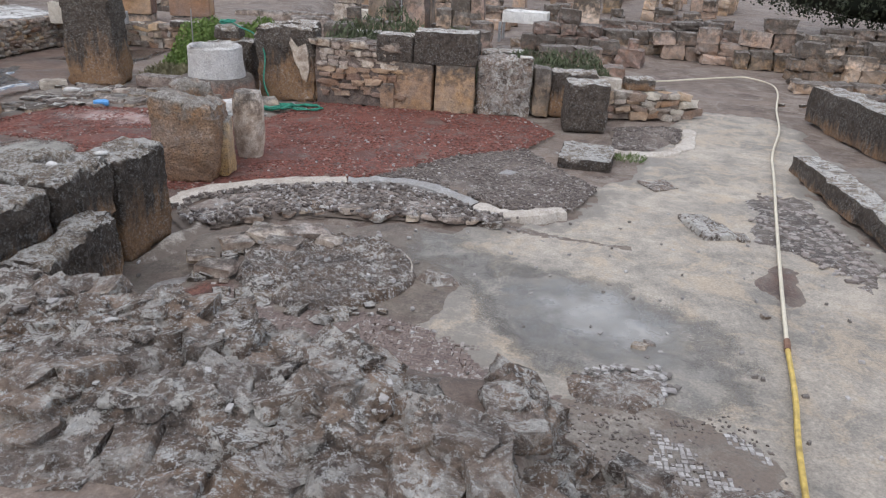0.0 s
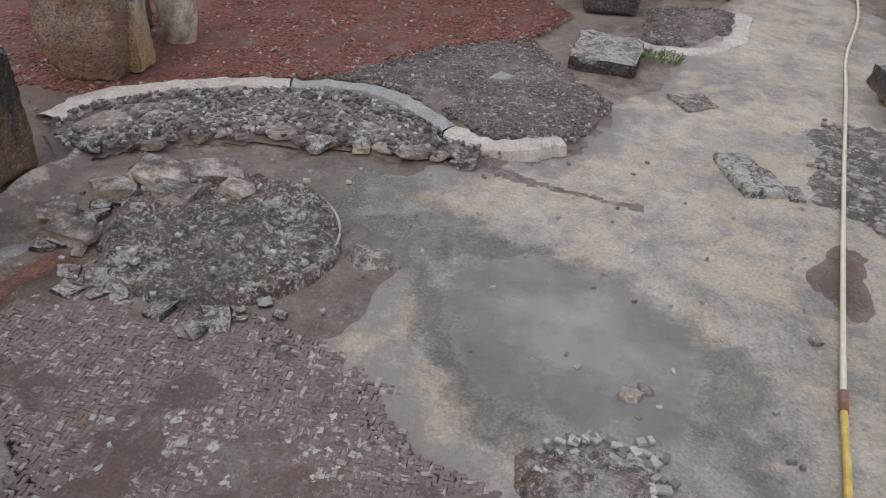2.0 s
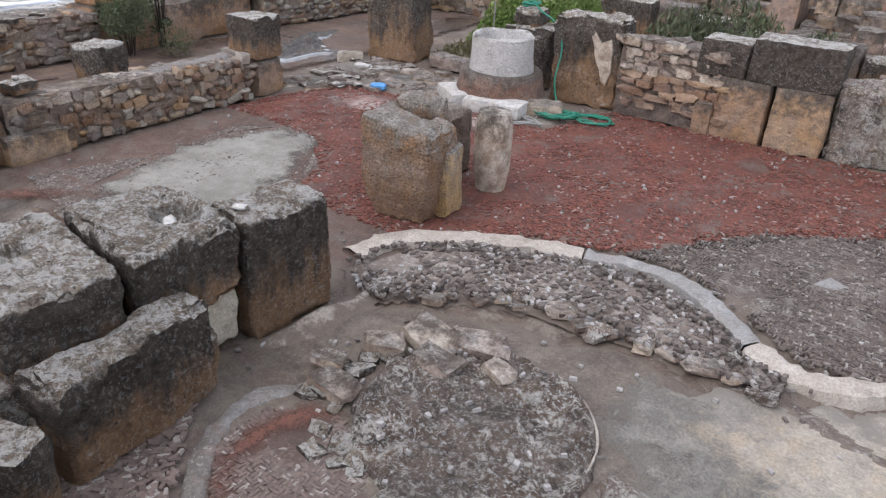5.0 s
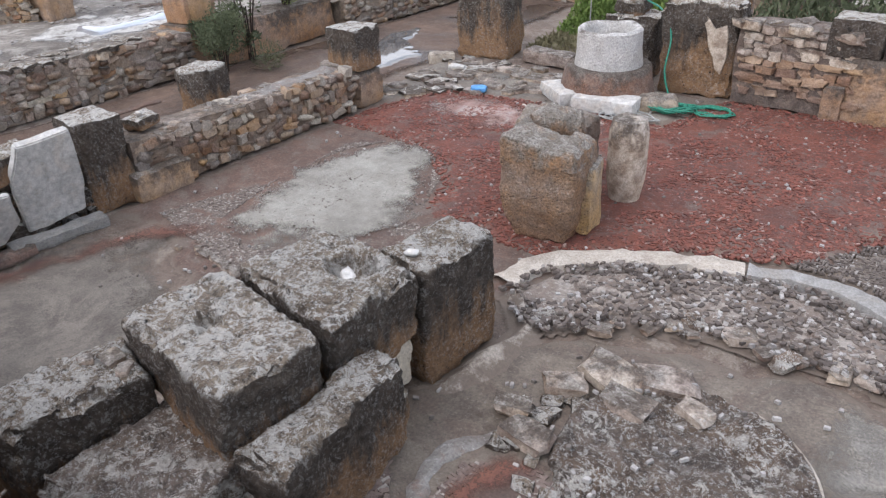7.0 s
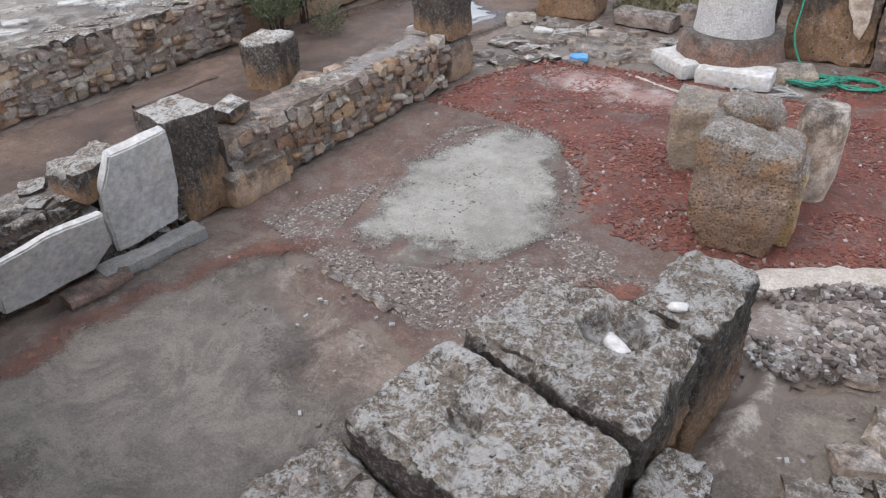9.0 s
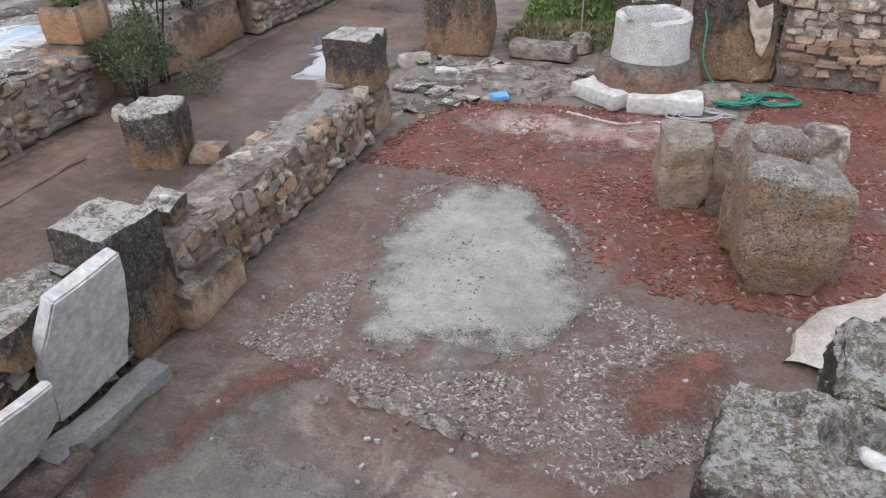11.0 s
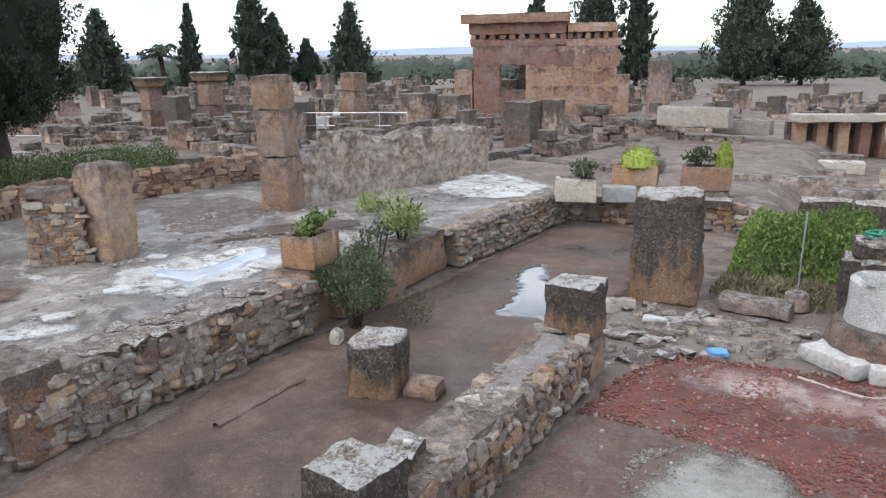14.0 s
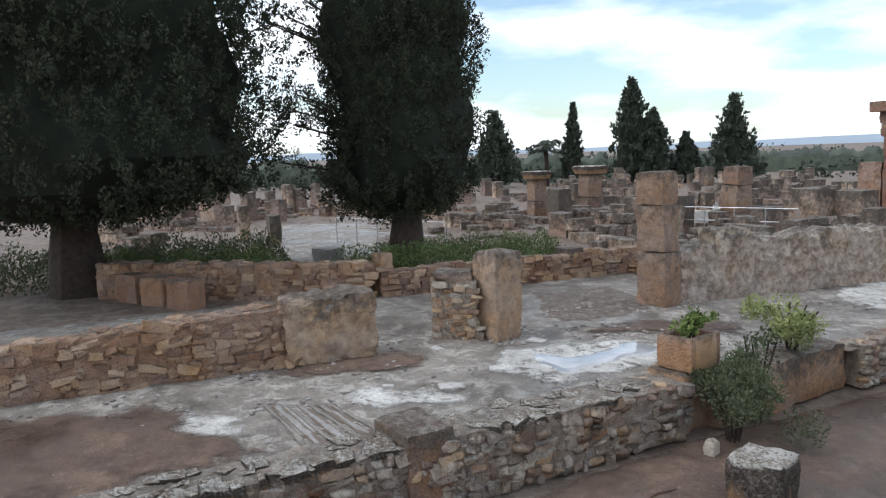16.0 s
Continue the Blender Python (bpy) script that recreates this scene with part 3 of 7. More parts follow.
def edge_distance(px, py, poly):
    best = 9.0
    for (ax, ay), (bx, by) in zip(poly, poly[1:] + poly[:1]):
        dx, dy = bx - ax, by - ay
        t = max(0, min(1, ((px - ax) * dx + (py - ay) * dy) / (dx * dx + dy * dy + 1e-9)))
        best = min(best, math.hypot(px - ax - t * dx, py - ay - t * dy))
    return best


def patch(name, poly, z, mat, label, cell=0.06, relief=0.012, wobble=0.10, fade=0.12, skirt=0.05, category="floor", kind="structure", freq=3.0, wear=0.25):
    """A floor surface with an uneven outline whose rim sinks into the ground round it."""
    x0, x1 = min(p[0] for p in poly) - wobble, max(p[0] for p in poly) + wobble
    y0, y1 = min(p[1] for p in poly) - wobble, max(p[1] for p in poly) + wobble
    nx, ny = int((x1 - x0) / cell) + 2, int((y1 - y0) / cell) + 2
    idx, vs, fs, worn = {}, [], [], []
    for i in range(nx):
        for j in range(ny):
            x, y = x0 + i * cell, y0 + j * cell
            w = noise.noise_vector(Vector((x * 2.2, y * 2.2, z * 9))) * wobble + noise.noise_vector(Vector((x * 7, y * 7, 3 + z))) * wobble * 0.5
            d = edge_distance(x + w.x, y + w.y, poly)
            d = d if inside(x + w.x, y + w.y, poly) else -d
            if d > -cell * 1.5:
                e = max(0.0, min(1.0, d / fade))
                e = e * e * (3 - 2 * e)
                hz = noise.noise(Vector((x * freq, y * freq, 1.7))) * relief + noise.noise(Vector((x * freq * 4, y * freq * 4, 5.1))) * relief * 0.6
                idx[i, j] = len(vs)
                vs.append((x, y, z - skirt * (1 - e) + hz))
                worn.append(max(0.0, min(1.0, d / wear)))
    for i in range(nx - 1):
        for j in range(ny - 1):
            q = [idx.get(k) for k in ((i, j), (i + 1, j), (i + 1, j + 1), (i, j + 1))]
            if None not in q:
                fs.append(q)
    me = bpy.data.meshes.new(name)
    me.from_pydata(vs, [], fs)
    me.polygons.foreach_set("use_smooth", [True] * len(fs))
    me.attributes.new("wear", "FLOAT", "POINT").data.foreach_set("value", worn)
    return tagged(ob_of(name, me, mat), label, category, kind=kind)


def chips(name, poly, z, count, mat, label, size=(0.06, 0.024, 0.016), seed=3, pattern=None, keep=None, spread=0.35):
    """Small tile chips pressed into a floor, as one mesh."""
    rnd = random.Random(seed)
    x0, x1 = min(p[0] for p in poly), max(p[0] for p in poly)
    y0, y1 = min(p[1] for p in poly), max(p[1] for p in poly)
    vs, fs, tries = [], [], 0
    while count > 0 and tries < 400000:
        tries += 1
        x, y = rnd.uniform(x0, x1), rnd.uniform(y0, y1)
        if not inside(x, y, poly) or (keep and not keep(x, y)) or noise.noise(Vector((x * 1.6, y * 1.6, seed))) < -spread:
            continue
        if pattern:
            x, y = round(x / pattern) * pattern, round(y / pattern) * pattern
            a = (math.pi / 2) * ((round(x / pattern) // 2 + round(y / pattern) // 2) % 2) + rnd.gauss(0, 0.12)
        else:
            a = rnd.uniform(0, math.pi)
        count -= 1
        k = rnd.uniform(0.6, 1.5)
        hx, hy, hz = size[0] * k / 2, size[1] * rnd.uniform(0.7, 1.4) / 2, size[2] * rnd.uniform(0.3, 1.0)
        c, s = math.cos(a), math.sin(a)
        n = len(vs)
        tx, ty = rnd.uniform(-1, 1) * size[2] * 0.35, rnd.uniform(-1, 1) * size[2] * 0.35
        for kz, kk in ((-0.012, 1.0), (hz, 0.86)):
            for ux, uy in ((-1, -1), (1, -1), (1, 1), (-1, 1)):
                px, py = ux * hx * kk, uy * hy * kk
                vs.append((x + c * px - s * py, y + s * px + c * py, z + kz + (tx * ux + ty * uy if kz > 0 else 0)))
        fs += [(n + 4, n + 5, n + 6, n + 7)] + [(n + i, n + (i + 1) % 4, n + 4 + (i + 1) % 4, n + 4 + i) for i in range(4)]
    me = bpy.data.meshes.new(name)
    me.from_pydata(vs, [], fs)
    return tagged(ob_of(name, me, mat), label, "tile chips", kind="stuff")


def tube(points, r, sides=8, wob=0.0):
    """A bmesh tube along points."""
    bm = bmesh.new()
    pts = [Vector(p) for p in points]
    rings = []
    for i, p in enumerate(pts):
        t = (pts[min(i + 1, len(pts) - 1)] - pts[max(i - 1, 0)]).normalized()
        s = t.cross(Vector((0, 0, 1)))
        s = s.normalized() if s.length > 0.05 else Vector((1, 0, 0))
        u = s.cross(t)
        rr = r[i] if isinstance(r, (list, tuple)) else r
        rings.append([bm.verts.new(p + (s * math.cos(a) + u * math.sin(a)) * rr * (1 + wob * noise.noise(p * 3 + Vector((a, 0, 0))))) for a in (2 * math.pi * k / sides for k in range(sides))])
    for a, b in zip(rings, rings[1:]):
        for k in range(sides):
            bm.faces.new((a[k], a[(k + 1) % sides], b[(k + 1) % sides], b[k]))
    bm.faces.new(rings[0][::-1])
    bm.faces.new(rings[-1])
    return bm


def smooth_line(pts, n=8):
    """Catmull-Rom through the points."""
    p = [Vector(q) for q in pts]
    p = [p[0] * 2 - p[1]] + p + [p[-1] * 2 - p[-2]]
    out = []
    for i in range(1, len(p) - 2):
        for k in range(n):
            t = k / n
            out.append(0.5 * ((2 * p[i]) + (p[i + 1] - p[i - 1]) * t + (2 * p[i - 1] - 5 * p[i] + 4 * p[i + 1] - p[i + 2]) * t * t + (3 * p[i] - p[i - 1] - 3 * p[i + 1] + p[i + 2]) * t ** 3))
    return out + [p[-2]]


def leaves(name, points, mat, parent, size, seed, narrow=0.35, up=0.5, label=""):
    """A crown of many small leaf sprays, one island each. points: rows of place and outward way."""
    rnd = random.Random(seed)
    vs, fs = [], []
    for p, out in points:
        w = (Vector(out) * 0.7 + Vector((rnd.gauss(0, 0.5), rnd.gauss(0, 0.5), rnd.gauss(0, 0.4) + up))).normalized()
        s = w.cross(Vector((rnd.gauss(0, 1), rnd.gauss(0, 1), rnd.gauss(0, 1)))).normalized()
        l, k = size * rnd.uniform(0.6, 1.5), len(vs)
        p = Vector(p)
        vs += [p - w * l * 0.35, p + s * l * narrow + w * l * 0.1, p + w * l * 0.75, p - s * l * narrow + w * l * 0.1]
        fs += [(k, k + 1, k + 2, k + 3)]
    me = bpy.data.meshes.new(name)
    me.from_pydata([tuple(v) for v in vs], [], fs)
    return ob_of(name, me, mat, parent, None, label)


# ---- ground ----
def step(v, a, b):
    t = max(0.0, min(1.0, (v - a) / (b - a)))
    return t * t * (3 - 2 * t)


def ground_z(x, y):
    """The lie of the land: courtyard at 0, mosaic terrace to the west, spoil bank to the south."""
    z = noise.noise(Vector((x * 0.8, y * 0.8, 0))) * 0.02 + noise.noise(Vector((x * 4, y * 4, 2))) * 0.008
    far = step(math.hypot(x + 4, y - 8), 40, 70)
    if x < -10.2:
        z += 0.56 * step(-x, 10.35, 10.6) * (1 - far)
    if y > 16.5 and x < -5.5:
        z = max(z, 0.5 * step(y, 16.7, 17.0) * step(-x, 5.5, 6.5) * (1 - far))
    rim = 3.55 + (2.4 - 3.55) * step(x, 1.3, 2.0)
    tall = 0.95 + 0.15 * step(-x, -0.2, 0.6) + 0.5 * step(-x, 2.3, 3.4) - 0.42 * step(x, 0.45, 0.75) * step(y, 1.7, 2.5)
    bank = tall * (1 - step(y, rim - 0.3, rim + 0.12))
    bank *= step(y, -9, -4) * step(x, -8.2, -6.6) * (1 - step(x, 8, 14))
    if y < 4:
        z = max(z, z * 0.5 + bank) if x > -9.5 else max(z, bank)
    return z


def axis_steps(lo, hi, fine_lo, fine_hi, fine):
    out, s, v = [], fine, fine_lo
    while v > lo:
        s *= 1.22
        v -= s
        out.insert(0, max(v, lo))
    v = fine_lo
    while v < fine_hi:
        out.append(v)
        v += fine
    s = fine
    while v < hi:
        out.append(v)
        s *= 1.22
        v += s
    return out + [hi]


gx, gy = axis_steps(-2500, 2500, -12.5, 6, 0.1), axis_steps(-2500, 2500, -0.5, 17.5, 0.1)
verts = [(x, y, ground_z(x, y) - 0.03) for x in gx for y in gy]
faces = [(i * len(gy) + j, (i + 1) * len(gy) + j, (i + 1) * len(gy) + j + 1, i * len(gy) + j + 1) for i in range(len(gx) - 1) for j in range(len(gy) - 1)]
me = bpy.data.meshes.new("ground")
me.from_pydata(verts, [], faces)
me.polygons.foreach_set("use_smooth", [True] * len(faces))
me.attributes.new("wear", "FLOAT", "POINT").data.foreach_set("value", [1.0] * len(verts))
tagged(ob_of("ground", me, M_SOIL), "damp grey brown earth of the excavated site", "ground", kind="structure")

BEIGE = [(-0.3, 7.15), (0.9, 7.75), (1.25, 8.9), (1.7, 9.5), (2.0, 10.6), (2.6, 12.3), (3.2, 13.6), (4.6, 13.4), (4.4, 10.2), (3.7, 9.6), (3.85, 6.2), (4.6, 3.2), (2.6, 2.8), (1.0, 3.1), (0.8, 4.4), (0.25, 4.6), (-0.25, 5.3), (-0.2, 6.3), (-0.7, 6.95)]
patch("pavement", BEIGE, 0.012, M_BEIGE, "worn beige concrete floor of the courtyard, damp in places", wobble=0.28, wear=0.5)
patch("pavement", [(-3.0, 5.2), (-2.5, 6.6), (-1.9, 7.0), (-0.6, 7.3), (0.6, 7.2), (1.0, 6.0), (0.6, 5.0), (-0.4, 5.0), (-1.5, 5.2), (-2.2, 4.6)], 0.004, M_BASIN, "brown silted mortar floor inside the curved basin")
patch("pavement", [(-0.62, 7.1), (-0.05, 7.2), (0.25, 6.6), (1.2, 6.45), (2.0, 5.8), (2.1, 4.4), (1.5, 4.4), (0.8, 4.6), (0.3, 5.0), (-0.2, 5.9), (-0.6, 6.4)], 0.018, M_DAMP, "damp grey part of the concrete floor", wobble=0.25, wear=0.5, skirt=0.0)
GREYROOM = [(-6.75, 5.6), (-6.0, 6.3), (-5.5, 5.75), (-4.7, 5.45), (-4.0, 5.2), (-4.1, 3.4), (-6.8, 3.4)]
patch("pavement", GREYROOM, 0.012, M_WETGREY, "damp dark grey mortar floor of a small room", wobble=0.2, wear=0.6, skirt=0.0)
RED = [(-6.75, 9.0), (-6.65, 9.9), (-6.3, 10.75), (-5.0, 10.95), (-3.3, 10.9), (-3.0, 12.15), (0.3, 12.1), (0.8, 11.2), (0.4, 10.2), (-0.4, 9.7), (-1.2, 8.6), (-2.2, 8.15), (-2.9, 7.6), (-4.2, 7.6), (-4.5, 8.3), (-5.2, 8.9), (-6.0, 9.0)]
patch("pavement", RED, 0.014, M_REDSOIL, "red crushed tile floor", wobble=0.18)
TESS = [(-1.25, 8.55), (-0.5, 9.6), (0.4, 10.25), (0.9, 9.3), (1.25, 8.75), (0.95, 7.95), (0.3, 7.8), (-0.2, 8.2), (-0.7, 8.5)]
patch("pavement", TESS, 0.018, M_GRAVELBED, "dark floor of small grey brick tesserae")
WESTROOM = [(-6.85, 5.9), (-6.8, 9.9), (-6.0, 10.0), (-4.6, 9.6), (-3.9, 8.8), (-3.0, 8.4), (-2.6, 7.6), (-2.9, 6.6), (-3.85, 5.5), (-5.5, 5.75), (-6.2, 6.1)]
patch("pavement", WESTROOM, 0.006, M_REDDIRT, "rusty brown earth floor with worn tesserae")
SANDP = [(-5.65, 9.05), (-5.0, 8.8), (-4.5, 8.1), (-4.2, 7.5), (-4.45, 6.65), (-5.2, 6.35), (-5.75, 6.45), (-5.95, 7.2), (-6.08, 7.8), (-5.98, 8.45)]
patch("sand_patch", SANDP, 0.03, M_SAND, "pale grey sand spread over the floor", category="sand", fade=0.3, skirt=0.012, wobble=0.25, wear=0.42)
chips("grit", SANDP, 0.031, 500, M_DULLCHIP, "fine grit scattered over the sand", (0.014, 0.011, 0.0015), 66, spread=0.1)
SPICA = [(-2.1, 5.4), (-1.75, 5.6), (-1.3, 5.4), (-0.6, 5.35), (0.0, 5.15), (0.3, 4.7), (0.75, 4.55), (0.8, 3.6), (-1.0, 3.7), (-1.25, 4.3), (-1.7, 4.65), (-2.1, 5.05)]
patch("pavement", SPICA, 0.012, M_BRICKBED, "worn herringbone brick floor, reddish and grey")
CORR = [(-10.1, 5.0), (-10.2, 9.5), (-9.9, 13.0), (-9.75, 16.5), (-7.4, 16.5), (-7.3, 12.6), (-7.5, 10.6), (-7.45, 3.0), (-10.2, 3.0)]
patch("path", CORR, 0.012, M_PATH, "wet brown earth path between low walls", cell=0.08)
patch("pavement", [(-7.2, 10.0), (-7.4, 12.3), (-3.2, 12.2), (-3.3, 11.0), (-6.4, 10.8), (-6.7, 9.9)], 0.008, M_GREYFLOOR, "grey floor of broken stone slabs")
patch("pavement", [(-19, 2.0), (-10.45, 2.0), (-10.5, 9.5), (-10.2, 13.0), (-10.1, 16.8), (-12.3, 18.2), (-13.4, 13.2), (-16.5, 14.9), (-18.5, 8.0)], 0.585, M_PAVE, "wet grey mosaic paving on the raised terrace", cell=0.1, relief=0.015, wobble=0.1)
patch("pavement", [(-12.1, 14.9), (-12.75, 17.3), (-11.5, 17.6), (-10.3, 16.9), (-9.95, 15.5), (-10.8, 14.8)], 0.60, M_WHITEMOS, "worn white mosaic paving, broken at the edges", wobble=0.2, cell=0.07, skirt=0.004)
patch("pavement", [(-12.9, 8.6), (-12.3, 10.3), (-11.4, 10.7), (-10.9, 9.7), (-11.2, 8.3), (-12.1, 8.0)], 0.60, M_WHITEMOS, "pale mosaic paving with worn white tesserae", wobble=0.2, cell=0.07, skirt=0.004)
patch("pavement", [(-12.6, 6.4), (-11.6, 7.4), (-11.2, 7.2), (-11.6, 6.2), (-12.2, 6.0)], 0.60, M_WHITEMOS, "broken patch of white mosaic", wobble=0.22, cell=0.07, skirt=0.004)
patch("pavement", [(-13.2, 4.3), (-12.2, 5.1), (-11.6, 4.8), (-12.4, 3.7)], 0.60, M_WHITEMOS, "worn white mosaic fragment", wobble=0.22, cell=0.07, skirt=0.004)
patch("pavement", [(-13.2, 10.8), (-13.4, 12.6), (-15.5, 13.2), (-15.8, 11.5), (-14.0, 10.4)], 0.60, M_GRAVELBED, "dark stone paving in the terrace", wobble=0.2, cell=0.08)
patch("puddle", [(0.35, 6.0), (0.8, 6.3), (1.2, 6.2), (1.65, 5.9), (1.75, 5.4), (1.6, 5.0), (1.05, 4.95), (0.6, 5.1), (0.4, 5.5)], 0.026, M_FILM, "thin film of rain water on concrete", category="puddle", kind="", wobble=0.2, fade=0.3, skirt=0.002, wear=0.5)
patch("puddle", [(-8.9, 13.5), (-9.2, 13.0), (-8.75, 11.6), (-8.5, 10.9), (-7.75, 10.9), (-7.8, 12.0), (-8.5, 12.6)], 0.03, M_PUDDLE, "rain puddle on the earth path", relief=0.0, category="puddle", kind="", wobble=0.15, fade=0.1, skirt=0.03)
patch("puddle", [(-12.4, 8.95), (-11.9, 9.2), (-12.0, 10.4), (-11.4, 10.5), (-11.45, 9.3), (-11.3, 8.7), (-11.9, 8.6)], 0.617, M_SHALLOWSKY, "shallow rain puddle on the mosaic terrace", relief=0.0, category="puddle", kind="", wobble=0.1, fade=0.1, skirt=0.03)


def sunk(poly, margin=0.05):
    return lambda x, y: edge_distance(x, y, poly) > margin


chips("red_tile_chips", RED, 0.016, 17000, M_REDCHIP, "red tile chips pressed into the floor", (0.042, 0.018, 0.005), 3)
chips("grey_tesserae", TESS, 0.02, 4200, M_GREYCHIP, "small grey brick tesserae set in the floor", (0.042, 0.016, 0.006), 4, pattern=0.026)
chips("brick_tesserae", SPICA, 0.0130, 13000, M_MIXCHIP, "worn brick tesserae in a basket pattern", (0.045, 0.019, 0.0018), 5, pattern=0.024, spread=0.42)
chips("tile_chips", [(-6.4, 6.3), (-6.0, 7.5), (-6.1, 8.6), (-5.6, 9.0), (-4.6, 8.4), (-4.2, 7.5), (-3.3, 7.2), (-3.4, 6.3), (-4.0, 5.8), (-5.4, 6.1)], 0.0085, 11000, M_SANDCHIP, "scattered worn tesserae round the sand", (0.032, 0.014, 0.003), 6, keep=lambda x, y: not inside(x, y, SANDP), spread=0.7)
patch("red_earth", [(-2.15, 5.3), (-1.95, 5.65), (-1.6, 5.62), (-1.8, 5.3), (-1.85, 5.0), (-1.5, 4.65), (-1.75, 4.6), (-2.1, 4.95)], 0.022, M_RUSTY, "dark red earth along the curved edge", wobble=0.06, category="earth", wear=0.2, skirt=0.004)
WESTBIT = [(-2.55, 4.3), (-2.5, 5.2), (-2.3, 5.0), (-1.85, 4.5), (-1.4, 4.15), (-1.3, 3.6), (-2.5, 3.6)]
patch("pavement", WESTBIT, 0.03, M_GRAVELBED, "worn pinkish mosaic bedding beside the curved edge", wear=0.15)
chips("brick_tesserae", WESTBIT, 0.033, 1500, M_MIXCHIP, "worn tesserae in the bedding", (0.05, 0.026, 0.006), 19)
chips("white_tesserae", [(1.15, 3.3), (1.25, 4.3), (1.65, 4.45), (2.1, 3.9), (2.1, 3.3)], 0.02, 650, M_WHITECHIP, "patch of white and grey mosaic tesserae", (0.032, 0.024, 0.002), 7, pattern=0.035, spread=0.1)
chips("white_pebbles", [(-6.5, 5.5), (-6.5, 12), (0.5, 12), (1.3, 8), (4, 9), (4, 3.6), (-1.5, 4)], 0.022, 420, M_WHITECHIP, "small white pebbles and shell on the floor", (0.028, 0.02, 0.012), 8)
chips("white_tesserae", [(-1.2, 4.0), (-0.9, 4.7), (-0.4, 5.2), (0.2, 5.1), (0.5, 4.3), (0.5, 3.6), (-0.9, 3.7)], 0.0128, 1100, M_DULLCHIP, "pale tesserae in the brick floor", (0.036, 0.02, 0.0018), 9, pattern=0.036, spread=0.1)
chips("white_tesserae", [(-1.3, 4.0), (-1.0, 4.6), (-0.2, 4.9), (0.3, 4.6), (0.5, 3.7), (-0.9, 3.7)], 0.0132, 170, M_WHITECHIP, "scattered white tesserae in the brick floor", (0.04, 0.034, 0.002), 29, spread=0.1)
patch("earth", [(0.0, 3.5), (0.1, 4.1), (0.45, 4.78), (0.8, 4.9), (1.5, 4.85), (1.75, 4.62), (2.05, 4.4), (2.05, 3.4)], 0.016, M_GREYFLOOR, "dark grey earth with grit over the floor edge", wobble=0.2, category="earth", fade=0.25, wear=0.9)
chips("gravel", [(0.2, 3.6), (0.3, 4.1), (0.6, 4.6), (1.5, 4.75), (1.9, 4.4), (1.9, 3.6)], 0.017, 900, M_GREYCHIP, "grit and chips on the dark earth", (0.017, 0.013, 0.002), 39)


# ---- curbs and banks of the curved basin ----
def curb(points, width, z, mat, label, seed, h=0.05):
    pts = smooth_line([(x, y, 0) for x, y in points], 7)
    bm = bmesh.new()
    rows = []
    for i, p in enumerate(pts):
        t = (pts[min(i + 1, len(pts) - 1)] - pts[max(i - 1, 0)]).normalized()
        s = Vector((-t.y, t.x, 0))
        w = width * (1 + 0.5 * noise.noise(p * 3 + Vector((seed, 0, 0))) + 0.45 * noise.noise(p * 13))
        zz = z + h * 0.75 + noise.noise(p * 5) * 0.018 + noise.noise(p * 17) * 0.01
        rows.append([bm.verts.new(p + s * w * u + Vector((0, 0, hz))) for u, hz in ((-0.62, -0.05), (-0.46, zz - 0.016), (-0.2, zz + 0.01 * noise.noise(p * 19)), (0.2, zz + 0.004), (0.46, zz - 0.018), (0.62, -0.05))])
    for a, b in zip(rows, rows[1:]):
        for k in range(5):
            bm.faces.new((a[k], b[k], b[k + 1], a[k + 1]))
    o = part("curb", bm, mat, None)
    o.data.attributes["wear"].data.foreach_set("value", [0.85] * len(o.data.vertices))
    return tagged(o, label, "curb", kind="structure")


curb([(-2.95, 7.08), (-2.84, 7.5), (-2.35, 7.92), (-1.9, 8.12), (-1.5, 8.25)], 0.21, 0.025, M_PLASTER, "curved white lime plaster curb of the basin", 1)
curb([(-1.48, 8.26), (-1.0, 8.36), (-0.64, 8.29), (-0.26, 8.02), (-0.03, 7.79)], 0.16, 0.025, M_CEMENT, "curved grey cement curb of the basin", 2)
curb([(-0.02, 7.78), (0.12, 7.68), (0.3, 7.64), (0.53, 7.68), (0.84, 7.86)], 0.21, 0.025, M_PLASTER, "broken white end of the basin curb", 3)
curb([(-2.05, 5.75), (-2.25, 5.35), (-2.1, 4.95), (-1.75, 4.6), (-1.35, 4.3), (-1.15, 3.9)], 0.13, 0.0, M_MORTAREDGE, "curved grey mortar edge in the floor", 4, 0.03)
edge_rnd = random.Random(57)
for px, py, s in ((-5.45, 6.06, 0.06), (-5.33, 6.05, 0.1), (-5.2, 6.05, 0.08), (-5.08, 6.03, 0.1), (-4.95, 6.01, 0.09), (-4.83, 6.0, 0.12), (-4.7, 6.0, 0.07), (-5.62, 5.98, 0.05)):
    tagged(put_rock(R_FLAT, edge_rnd, None, px, py, 0.012, s * 1.5, s * 0.9, 0.045, edge_rnd.uniform(-25, 25), 5, "edging_stone"), "small pale edging stone set in the floor", "stone", "edging stones in the floor")
FRAG = [(1.55, 10.5), (2.15, 10.55), (2.55, 11.2), (2.7, 11.9), (2.45, 12.1), (1.7, 11.8)]
patch("pavement", FRAG, 0.035, M_GRAVELBED, "fragment of dark tesserae floor behind a white curb", wobble=0.06, wear=0.1)
chips("grey_tesserae", FRAG, 0.037, 900, M_GREYCHIP, "small grey tesserae in the floor fragment", (0.042, 0.016, 0.006), 44, pattern=0.026)
